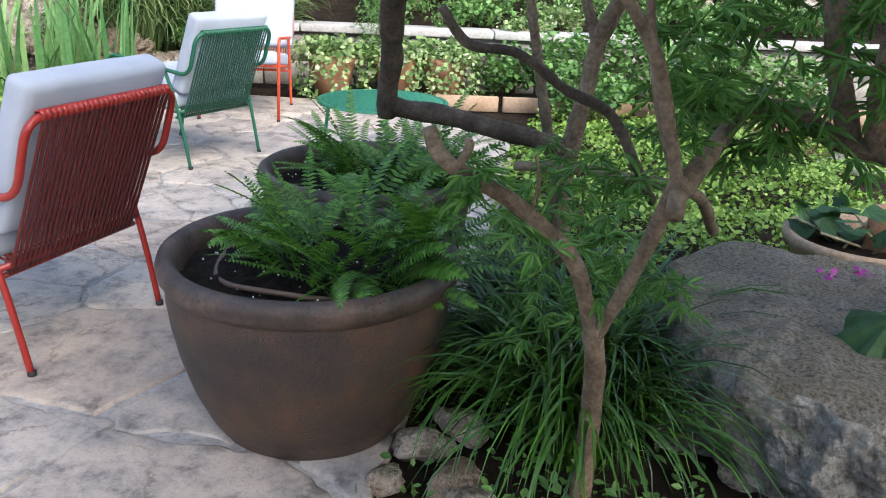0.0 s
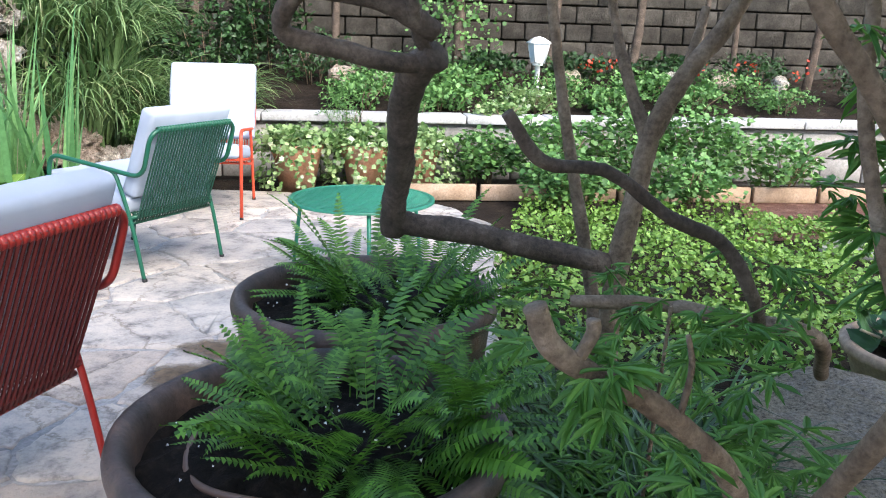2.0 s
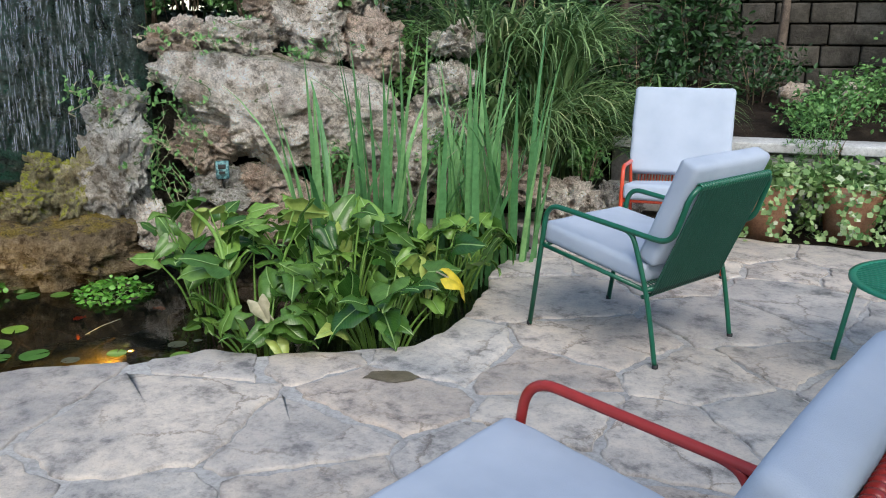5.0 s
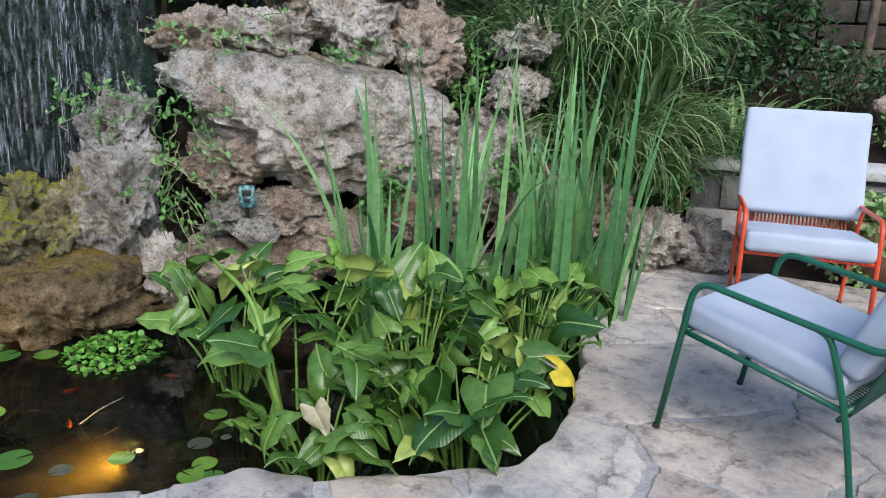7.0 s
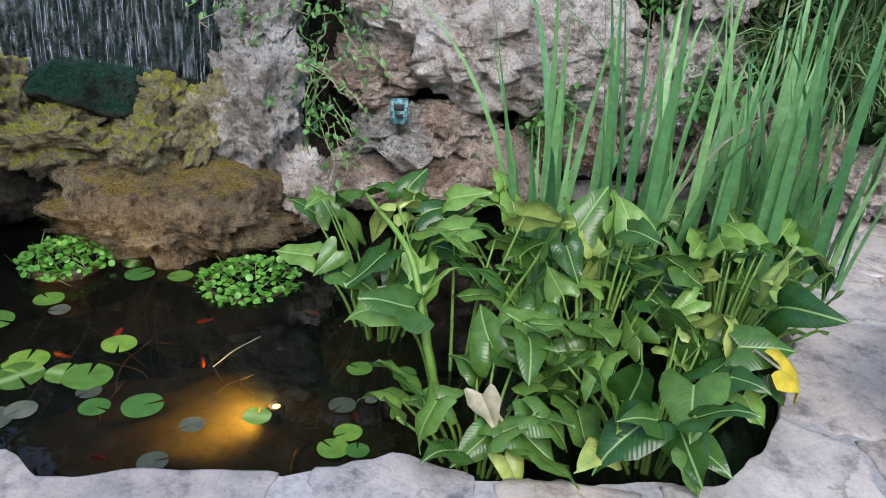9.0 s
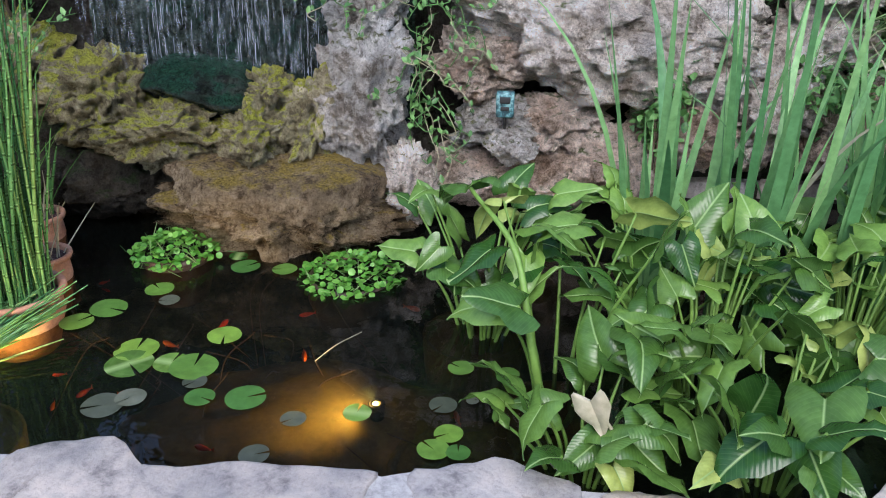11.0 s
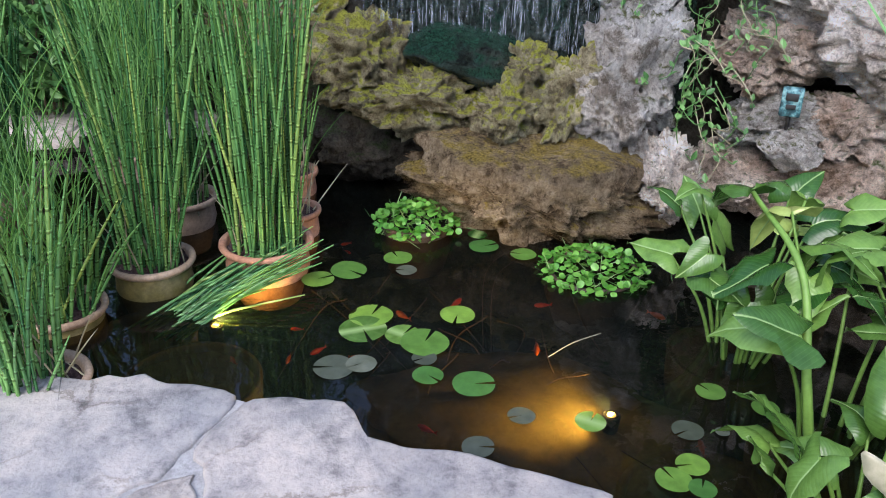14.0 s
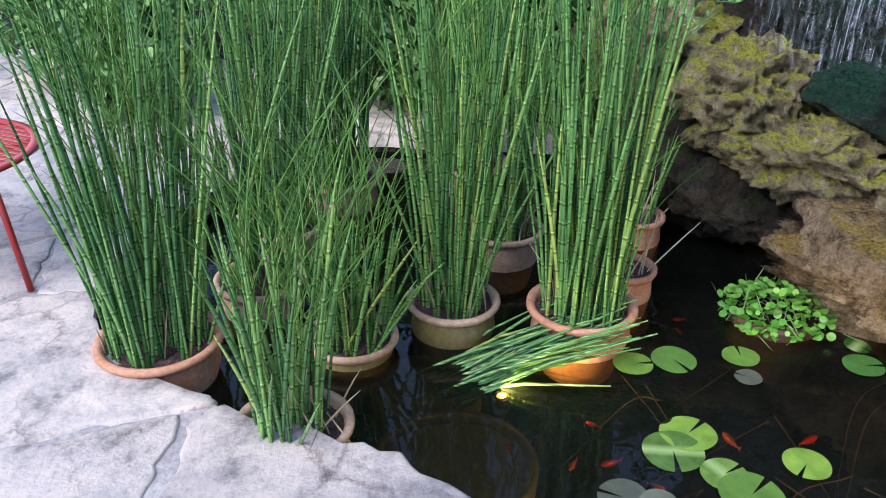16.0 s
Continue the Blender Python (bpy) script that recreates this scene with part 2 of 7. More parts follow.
M_BLOCK = grainy("weathered wall stone", (0.03, 0.027, 0.022), (0.09, 0.08, 0.066), (0.18, 0.165, 0.14), 4, 40, 0.9, 0.8, 0.03, vary=0.35)
M_GRAVEL = grainy("grey gravel", (0.1, 0.09, 0.085), (0.25, 0.23, 0.21), (0.5, 0.48, 0.46), 60, 150, 0.9, 1.0, 0.02, vary=0.5)
M_PAVER = grainy("paver slab", (0.3, 0.28, 0.26), (0.42, 0.4, 0.37), (0.55, 0.53, 0.5), 3, 40, 0.85, 0.3, 0.005, vary=0.2)
M_CAMO = grainy("teal camouflage plastic", (0.02, 0.06, 0.07), (0.07, 0.2, 0.22), (0.2, 0.38, 0.38), 40, 90, 0.6, 0.1, 0.002, 0.08)

LEAF_FERN = leafy("fern green", (0.025, 0.1, 0.012), (0.15, 0.36, 0.045), 0.45, 0.25)
LEAF_STRAP = leafy("dark strap green", (0.014, 0.055, 0.01), (0.08, 0.21, 0.03), 0.32, 0.1)
LEAF_ARUM = leafy("arum green", (0.022, 0.085, 0.014), (0.19, 0.34, 0.07), 0.27, 0.2, (0.42, 0.5, 0.14), True, True)
LEAF_IRIS = leafy("iris green", (0.09, 0.26, 0.1), (0.27, 0.5, 0.2), 0.45, 0.3, None, True)
# leaves in the background, with their shade put into the leaf colour
LEAF_SHADE = leafy("dark shade foliage", (0.007, 0.026, 0.008), (0.045, 0.12, 0.035), 0.5, 0.08)
LEAF_MID = leafy("garden foliage", (0.045, 0.14, 0.035), (0.19, 0.38, 0.12), 0.5, 0.18)
LEAF_PALE = leafy("pale ivy", (0.07, 0.18, 0.04), (0.38, 0.52, 0.24), 0.5, 0.25, (0.6, 0.65, 0.5))
LEAF_LIME = leafy("bright ground cover", (0.09, 0.21, 0.03), (0.25, 0.42, 0.09), 0.5, 0.2)
LEAF_SHOOT = leafy("shoot foliage", (0.06, 0.18, 0.03), (0.15, 0.34, 0.07), 0.5, 0.3)
LEAF_DROOP = leafy("drooping grass", (0.028, 0.085, 0.022), (0.28, 0.42, 0.18), 0.5, 0.3, (0.42, 0.45, 0.25))
LEAF_CRESS = leafy("watercress", (0.07, 0.26, 0.03), (0.2, 0.45, 0.08), 0.4, 0.25)
LEAF_PAD = leafy("lily pad", (0.05, 0.15, 0.035), (0.19, 0.33, 0.05), 0.3, 0.05, (0.45, 0.4, 0.05), True)
# stands for leaves under water: the murk over them is put into the colour
LEAF_PAD_SUNK = leafy("old lily pad", (0.05, 0.06, 0.045), (0.12, 0.13, 0.1), 0.3, 0.0, None, True)
LEAF_DRY = leafy("dry stalks", (0.3, 0.26, 0.17), (0.5, 0.45, 0.33), 0.7, 0.1)
LEAF_FLOWER = leafy("red petals", (0.6, 0.05, 0.03), (0.8, 0.12, 0.06), 0.5, 0.2)
LEAF_PINK = leafy("magenta petals", (0.3, 0.03, 0.25), (0.5, 0.06, 0.35), 0.5, 0.2)
LEAF_MALLOW = leafy("mallow green", (0.02, 0.08, 0.025), (0.05, 0.15, 0.04), 0.5, 0.2)


def fabric():
    m, n, l, b = nodes_of("pale outdoor canvas")
    pos = n.new("ShaderNodeNewGeometry").outputs["Position"]
    t, w = noise_tex(n, l, 5, 4, 0.5, pos), noise_tex(n, l, 500, 2, 0.5, pos)
    r = ramp(n, [(0.3, (0.33, 0.38, 0.46)), (0.7, (0.41, 0.46, 0.54))])
    l.new(t.outputs[0], r.inputs[0])
    l.new(r.outputs[0], b.inputs["Base Color"])
    b.inputs["Roughness"].default_value = 0.9
    k = n.new("ShaderNodeMath")
    k.operation = "MULTIPLY_ADD"
    l.new(t.outputs[0], k.inputs[0])
    k.inputs[1].default_value = 6
    l.new(w.outputs[0], k.inputs[2])
    bump(n, l, b, k.outputs[0], 0.25, 0.003)
    return m


def flag_material():
    m, n, l, b = nodes_of("cream flagstone")
    geo, ob = n.new("ShaderNodeNewGeometry"), n.new("ShaderNodeObjectInfo")
    pos = geo.outputs["Position"]
    big, mid_n, fine = noise_tex(n, l, 1.6, 8, 0.65, pos), noise_tex(n, l, 7, 10, 0.72, pos), noise_tex(n, l, 70, 5, 0.7, pos)
    r0 = ramp(n, [(0.0, (0.46, 0.45, 0.45)), (0.35, (0.56, 0.5, 0.45)), (0.65, (0.6, 0.57, 0.54)), (1.0, (0.51, 0.44, 0.39))])
    l.new(ob.outputs["Random"], r0.inputs[0])
    r1 = ramp(n, [(0.3, (0.55, 0.58, 0.62)), (0.5, (0.9, 0.88, 0.85)), (0.7, (1.1, 1.06, 1.0))])
    l.new(big.outputs[0], r1.inputs[0])
    col = mix(n, l, 1.0, r0.outputs[0], r1.outputs[0], "MULTIPLY")
    r2 = ramp(n, [(0.36, (0.28, 0.29, 0.31)), (0.46, (0.78, 0.78, 0.79)), (0.54, (1.0, 0.99, 0.97)), (0.7, (1.16, 1.11, 1.04))])
    l.new(mid_n.outputs[0], r2.inputs[0])
    col = mix(n, l, 0.85, col, r2.outputs[0], "MULTIPLY")
    r3 = ramp(n, [(0.28, (0.55, 0.55, 0.55)), (0.5, (1, 1, 1))])
    l.new(fine.outputs[0], r3.inputs[0])
    col = mix(n, l, 0.6, col, r3.outputs[0], "MULTIPLY")
    warp = mix(n, l, 0.18, pos, mid_n.outputs["Color"])
    vor = n.new("ShaderNodeTexVoronoi")
    vor.feature = "DISTANCE_TO_EDGE"
    vor.inputs["Scale"].default_value = 2.6
    l.new(warp, vor.inputs["Vector"])
    rc = ramp(n, [(0.0, (0.5, 0.47, 0.44)), (0.01, (0.72, 0.7, 0.68)), (0.025, (1, 1, 1))])
    l.new(vor.outputs["Distance"], rc.inputs[0])
    rk = ramp(n, [(0.42, (0, 0, 0)), (0.55, (1, 1, 1))])
    l.new(big.outputs[0], rk.inputs[0])
    col = mix(n, l, rk.outputs[0], col, mix(n, l, 1.0, col, rc.outputs[0], "MULTIPLY"))
    l.new(col, b.inputs["Base Color"])
    rr = ramp(n, [(0.3, (0.35, 0.35, 0.35)), (0.6, (0.7, 0.7, 0.7))])
    l.new(big.outputs[0], rr.inputs[0])
    l.new(rr.outputs[0], b.inputs["Roughness"])
    h = n.new("ShaderNodeMath")
    h.operation = "MULTIPLY_ADD"
    l.new(fine.outputs[0], h.inputs[0])
    h.inputs[1].default_value = 0.25
    l.new(mid_n.outputs[0], h.inputs[2])
    bump(n, l, b, h.outputs[0], 0.6, 0.02)
    return m


def water_material():
    m, n, l, b = nodes_of("dark pond water")
    n.remove(b)
    t = n.new("ShaderNodeBsdfTransparent")
    t.inputs[0].default_value = (0.24, 0.21, 0.14, 1)
    g = n.new("ShaderNodeBsdfGlossy")
    g.inputs["Roughness"].default_value = 0.008
    f = n.new("ShaderNodeFresnel")
    f.inputs[0].default_value = 1.38
    w = noise_tex(n, l, 5, 3, 0.5, n.new("ShaderNodeNewGeometry").outputs["Position"])
    k = n.new("ShaderNodeBump")
    k.inputs["Strength"].default_value, k.inputs["Distance"].default_value = 0.18, 0.02
    l.new(w.outputs[0], k.inputs["Height"])
    l.new(k.outputs[0], g.inputs["Normal"])
    l.new(k.outputs[0], f.inputs["Normal"])
    murk = n.new("ShaderNodeBsdfDiffuse")
    murk.inputs[0].default_value = (0.03, 0.04, 0.035, 1)
    body = n.new("ShaderNodeMixShader")
    body.inputs[0].default_value = 0.09
    l.new(t.outputs[0], body.inputs[1])
    l.new(murk.outputs[0], body.inputs[2])
    mx = n.new("ShaderNodeMixShader")
    l.new(f.outputs[0], mx.inputs[0])
    l.new(body.outputs[0], mx.inputs[1])
    l.new(g.outputs[0], mx.inputs[2])
    l.new(mx.outputs[0], n["Material Output"].inputs[0])
    return m


def glow_material(name, colour, strength):
    m, n, l, b = nodes_of(name)
    b.inputs["Emission Color"].default_value = (*colour, 1)
    b.inputs["Emission Strength"].default_value = strength
    return m


def glass_material():
    m, n, l, b = nodes_of("frosted lamp glass")
    b.inputs["Base Color"].default_value = (0.7, 0.78, 0.85, 1)
    b.inputs["Roughness"].default_value = 0.25
    return m


M_FABRIC, M_FLAG, M_WATER = fabric(), flag_material(), water_material()
M_LAMP = glow_material("warm lamp lens", (1.0, 0.5, 0.1), 2)
M_GLASS = glass_material()
M_FALL = plain("white falling water", (0.27, 0.31, 0.36), 0.15, 0.0, 0.05)


# ---------------------------------------------------------------- mesh helpers
def mesh_object(name, verts, faces, material, parent=None, smooth=True):
    me = bpy.data.meshes.new(name)
    me.from_pydata([tuple(v) for v in verts], [], [tuple(f) for f in faces])
    me.materials.append(material)
    if smooth:
        me.polygons.foreach_set("use_smooth", [True] * len(me.polygons))
    ob = new(name, me)
    ob.parent = parent
    return ob


def part(name, bm, material, parent, label="", smooth=True):
    """Links a bmesh as one mesh object under a thing or a part."""
    me = bpy.data.meshes.new(name)
    bm.to_mesh(me)
    bm.free()
    me.materials.append(material)
    if smooth:
        me.polygons.foreach_set("use_smooth", [True] * len(me.polygons))
    ob = new(name, me)
    ob.parent = parent
    if label:
        ob["label"] = label
    return ob


def share(ob, m, parent):
    """Another object on the same mesh."""
    o = new(ob.name.split(".")[0], ob.data)
    o.parent = parent
    o.matrix_basis = m
    return o


def thing(name, label, category, place=(0, 0, 0), yaw=0.0, group="", kind=""):
    ob = new(name)
    ob.matrix_basis = pose(*place, 0, 0, yaw)
    return tagged(ob, label, category, group, kind)


def smooth_path(points, steps=6):
    """A rounded path through a few points (Catmull-Rom)."""
    p = [Vector(q) for q in points]
    p = [2 * p[0] - p[1]] + p + [2 * p[-1] - p[-2]]
    out = []
    for i in range(1, len(p) - 2):
        for k in range(steps):
            t = k / steps
            a, b, c, d = p[i - 1], p[i], p[i + 1], p[i + 2]
            out.append(0.5 * ((2 * b) + (c - a) * t + (2 * a - 5 * b + 4 * c - d) * t * t + (3 * b - a - 3 * c + d) * t ** 3))
    out.append(p[-2])
    return out


def bent(points, radius, steps=5):
    """Straight runs with rounded corners."""
    p = [Vector(q) for q in points]
    out = [p[0]]
    for a, b, c in zip(p, p[1:], p[2:]):
        u, v = (a - b), (c - b)
        r = min(radius, u.length * 0.45, v.length * 0.45)
        s, e = b + u.normalized() * r, b + v.normalized() * r
        for k in range(steps + 1):
            t = k / steps
            out.append(s * (1 - t) ** 2 + b * 2 * t * (1 - t) + e * t * t)
    out.append(p[-1])
    return out


def tube_arrays(path, radius, sides=8, rough=0.0, cap=True):
    """Vertices and faces of a round bar along a path; radius: one number or one for each point."""
    n = len(path)
    radii = [radius] * n if isinstance(radius, (int, float)) else radius
    verts, faces = [], []
    t0 = (path[1] - path[0]).normalized()
    side = t0.orthogonal().normalized()
    for i, p in enumerate(path):
        t = (path[min(i + 1, n - 1)] - path[max(i - 1, 0)]).normalized()
        side = (side - t * side.dot(t)).normalized()
        up = t.cross(side)
        for k in range(sides):
            a = 2 * math.pi * k / sides
            r = radii[i]
            v = p + (side * math.cos(a) + up * math.sin(a)) * r
            if rough:
                v += (v - p) * rough * noise.noise(v * 14) + (v - p) * rough * 1.2 * noise.noise(v * 45)
            verts.append(v)
    for i in range(n - 1):
        for k in range(sides):
            a, b = i * sides + k, i * sides + (k + 1) % sides
            faces.append((a, b, b + sides, a + sides))
    if cap:
        faces.append(tuple(range(sides))[::-1])
        faces.append(tuple(range((n - 1) * sides, n * sides)))
    return verts, faces


def tube(name, path, radius, material, parent, sides=8, label="", rough=0.0):
    v, f = tube_arrays([Vector(p) for p in path], radius, sides, rough)
    ob = mesh_object(name, v, f, material, parent)
    if label:
        ob["label"] = label
    return ob


def lathe_arrays(profile, seg=40, wobble=0.0, seed=0.0):
    verts, faces = [], []
    for r, z in profile:
        for k in range(seg):
            a = 2 * math.pi * k / seg
            q = r * (1 + wobble * noise.noise(Vector((math.cos(a) * 1.5 + seed, math.sin(a) * 1.5, z * 3))))
            verts.append((q * math.cos(a), q * math.sin(a), z))
    for i in range(len(profile) - 1):
        for k in range(seg):
            a, b = i * seg + k, i * seg + (k + 1) % seg
            faces.append((a, b, b + seg, a + seg))
    return verts, faces


def lathe(name, profile, material, parent, seg=40, wobble=0.0, label="", z=0.0):
    v, f = lathe_arrays(profile, seg, wobble, len(profile))
    ob = mesh_object(name, v, f, material, parent)
    ob.location.z = z
    if label:
        ob["label"] = label
    return ob


def disc(name, radius, z, material, parent, rings=5, seg=28, lumps=0.01, seed=0.0, dome=0.0):
    """A lumpy round sheet, such as soil in a pot."""
    verts, faces = [(0, 0, z + dome)], []
    for i in range(1, rings + 1):
        for k in range(seg):
            a, r = 2 * math.pi * k / seg, radius * i / rings
            x, y = r * math.cos(a), r * math.sin(a)
            verts.append((x, y, z + dome * (1 - (i / rings) ** 2) + lumps * noise.noise(Vector((x * 22 + seed, y * 22, seed)))))
    for k in range(seg):
        faces.append((0, 1 + k, 1 + (k + 1) % seg))
    for i in range(rings - 1):
        for k in range(seg):
            a, b = 1 + i * seg + k, 1 + i * seg + (k + 1) % seg
            faces.append((a, a + seg, b + seg, b))
    return mesh_object(name, verts, faces, material, parent)


def scatter_arrays(tv, tf, mats):
    """Many copies of one small shape in one mesh."""
    tv = np.array(tv, float)
    h = np.c_[tv, np.ones(len(tv))]
    mats = np.array(mats)
    v = np.einsum("nij,kj->nki", mats[:, :3, :], h).reshape(-1, 3)
    faces = []
    for i in range(len(mats)):
        o = i * len(tv)
        faces += [tuple(o + k for k in f) for f in tf]
    return v, faces


def scatter(name, tv, tf, mats, material, parent=None, smooth=True):
    v, f = scatter_arrays(tv, tf, [np.array(m) for m in mats])
    return mesh_object(name, v.tolist(), f, material, parent, smooth)


def rock_mesh(name, size, seed, material, parent=None, sub=4, cuts=9, rough=0.16, holes=0.0, lumps=0.0):
    """An angular, weathered stone that fills about the given size."""
    rng = random.Random(seed)
    bm = bmesh.new()
    bmesh.ops.create_icosphere(bm, subdivisions=sub, radius=1)
    planes = []
    for _ in range(cuts):
        d = Vector((rng.gauss(0, 1), rng.gauss(0, 1), rng.gauss(0, 1))).normalized()
        planes.append((d, rng.uniform(0.55, 0.85)))
    off = Vector((seed * 3.1, seed * 1.7, seed * 0.9))
    sx, sy, sz = size
    for v in bm.verts:
        p = v.co.copy()
        p += p * 0.18 * noise.noise(p * 1.3 + off)
        for d, h in planes:
            over = p.dot(d) - h
            if over > 0:
                p -= d * over * 0.9
        q = p
        p = p + v.co * (rough * noise.fractal(q * 2.2 + off, 0.7, 2.0, 5))
        p = p + v.co * (rough * 0.6 * noise.ridged_multi_fractal(q * 3.5 + off, 0.8, 2.1, 5, 1.0, 2.0) - rough * 0.6)
        p = p - v.co * (0.05 * max(0.0, noise.noise(q * 9 + off) - 0.1) + 0.03 * max(0.0, noise.noise(q * 19 + off)))
        if lumps:
            w = Vector((q.x * sx, q.y * sy, q.z * sz)) + off
            for f, a in ((7.0, 1.0), (17.0, 0.4)):
                near = noise.voronoi(w * f + Vector((noise.noise(w * f * 0.7), noise.noise(w * f * 0.7 + off), 0)) * 0.5)[0]
                p += v.co * lumps * a * (0.4 - near[0])
        if holes:
            k = noise.noise(q * 3.2 + off * 2)
            if k > 0.22:
                p -= v.co * holes * min(1.0, (k - 0.22) * 4)
        v.co = Vector((p.x * sx * 0.58, p.y * sy * 0.58, p.z * sz * 0.58))
    me = bpy.data.meshes.new(name)
    bm.to_mesh(me)
    bm.free()
    me.materials.append(material)
    me.polygons.foreach_set("use_smooth", [True] * len(me.polygons))
    ob = new(name, me)
    ob.parent = parent
    return ob


def loop_noise(points, step=0.06, amount=0.02, seed=0.0, scale=4.0):
    """A closed outline, cut fine and made uneven."""
    out = []
    n = len(points)
    for i in range(n):
        a, b = Vector((*points[i], 0)), Vector((*points[(i + 1) % n], 0))
        k = max(1, int((b - a).length / step))
        nrm = Vector((-(b - a).y, (b - a).x, 0)).normalized()
        for j in range(k):
            p = a.lerp(b, j / k)
            out.append(p + nrm * amount * (noise.noise(p * scale + Vector((seed, 0, 0))) + 0.6 * noise.noise(p * scale * 3.7 + Vector((seed, 5, 0)))))
    return [(p.x, p.y) for p in out]


def inside(x, y, poly):
    hit = False
    n = len(poly)
    for i in range(n):
        (x1, y1), (x2, y2) = poly[i], poly[i - 1]
        if (y1 > y) != (y2 > y) and x < (x2 - x1) * (y - y1) / (y2 - y1) + x1:
            hit = not hit
    return hit


def sheet(name, outer, holes, z, material, parent=None):
    """A flat sheet with holes."""
    bm = bmesh.new()
    for ring in (outer, *holes):
        vs = [bm.verts.new((x, y, z)) for x, y in ring]
        for i in range(len(vs)):
            bm.edges.new((vs[i - 1], vs[i]))
    bmesh.ops.triangle_fill(bm, use_beauty=True, use_dissolve=False, edges=bm.edges[:], normal=(0, 0, 1))
    return part(name, bm, material, parent, smooth=False)


def skirt(name, ring, z0, z1, material, parent=None):
    n = len(ring)
    verts = [(x, y, z0) for x, y in ring] + [(x, y, z1) for x, y in ring]
    return mesh_object(name, verts, [(i, (i + 1) % n, n + (i + 1) % n, n + i) for i in range(n)], material, parent, False)


# ---------------------------------------------------------------- ground, pond, terrace
POND_EDGE = [(-6.3, 1.78), (-5.97, 1.78), (-5.7, 1.86), (-5.44, 2.03), (-5.2, 2.5), (-5.05, 2.93), (-4.83, 3.16), (-4.68, 3.46), (-4.5, 3.46),
             (-4.39, 3.58), (-4.21, 3.8), (-4.05, 3.96), (-3.88, 4.24), (-3.6, 4.37), (-3.1, 4.84), (-3.1, 5.26), (-3.28, 5.8), (-3.42, 6.1), (-3.52, 6.95)]
POND_BACK = [(-4.1, 7.5), (-5.0, 6.55), (-6.2, 5.25), (-7.6, 3.75), (-7.7, 2.2)]
pond = loop_noise(POND_EDGE + POND_BACK, 0.05, 0.035, 3.0, 5.0)
terrace_outline = loop_noise([(-9.5, -6), (0.7, -6), (0.45, 0.5), (0.1, 2.2), (0.0, 2.75), (-0.05, 4.2), (-0.15, 5.4), (-0.45, 7.2), (-1.2, 8.0), (-2.6, 7.8), (-3.3, 7.6), (-3.8, 8.0), (-4.8, 7.6),
                              (-6.6, 5.4), (-8.0, 3.6), (-8.4, 2.3), (-9.5, 1.0)], 0.1, 0.05, 7.0)
GROUND_Z = -0.05
ground = sheet("ground", [(-300, -300), (300, -300), (300, 300), (-300, 300)], [pond], GROUND_Z, M_EARTH)
tagged(ground, "dark bare garden soil reaching away", "ground", kind="structure")
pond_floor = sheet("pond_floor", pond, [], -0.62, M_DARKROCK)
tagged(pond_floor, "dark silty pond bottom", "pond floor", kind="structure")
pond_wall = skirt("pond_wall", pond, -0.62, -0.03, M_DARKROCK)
tagged(pond_wall, "dark damp stone pond wall", "pond wall", kind="structure")
water = sheet("water", pond, [], WATER, M_WATER)
tagged(water, "still dark pond water with soft reflections", "water", kind="structure")
terrace = sheet("terrace", terrace_outline, [pond], -0.007, M_MORTAR)
tagged(terrace, "cream flagstone terrace with grey mortar joints", "terrace", kind="structure")


def slab_rock(name, size, seed, material, sharp=4.0, rough=0.05, sub=6, faces_=9, top=2.0):
    """A blocky stone with a flat top, broken faces and pitted sides."""
    bm = bmesh.new()
    bmesh.ops.create_icosphere(bm, subdivisions=sub, radius=1)
    off = Vector((seed, seed * 2.3, 0))
    rng = random.Random(seed)
    planes = []
    for _ in range(faces_):
        a = rng.uniform(0, 6.28)
        planes.append((Vector((math.cos(a), math.sin(a), rng.uniform(-0.5, 0.45))).normalized(), rng.uniform(0.72, 1.0)))
    for v in bm.verts:
        p = v.co
        k = (abs(p.x) ** sharp + abs(p.y) ** sharp + abs(p.z * 0.8) ** (sharp * 2)) ** (-1 / sharp)
        q = p * k
        q += Vector((p.x, p.y, 0)) * (0.2 * noise.noise(Vector((q.x, q.y, 0)) * 1.1 + off))
        for d, h in planes:
            over = q.dot(d) - h
            if over > 0:
                q -= d * over * 0.92
        if q.z > top:
            q.z = top + (q.z - top) * 0.12
        side = 1 - min(1, max(0, (q.z - 0.75) * 5))
        w = Vector((q.x * size[0], q.y * size[1], q.z * size[2]))
        q += p * rough * (0.3 + side) * noise.fractal(w * 2.6 + off, 0.7, 2.0, 7)
        q += p * rough * 0.7 * side * (noise.ridged_multi_fractal(w * 2.2 + off, 0.9, 2.2, 6, 1.0, 2.0) - 1)
        q -= p * (0.10 * side * max(0.0, noise.noise(w * 7 + off) - 0.1) + 0.03 * max(0.0, noise.noise(w * 20 + off)))
        q.z += 0.09 * noise.fractal(Vector((w.x, w.y, 0)) * 3 + off, 0.8, 2.0, 6)
        v.co = Vector((q.x * size[0] / 2, q.y * size[1] / 2, q.z * size[2] / 2))
    return part(name, bm, material, None)


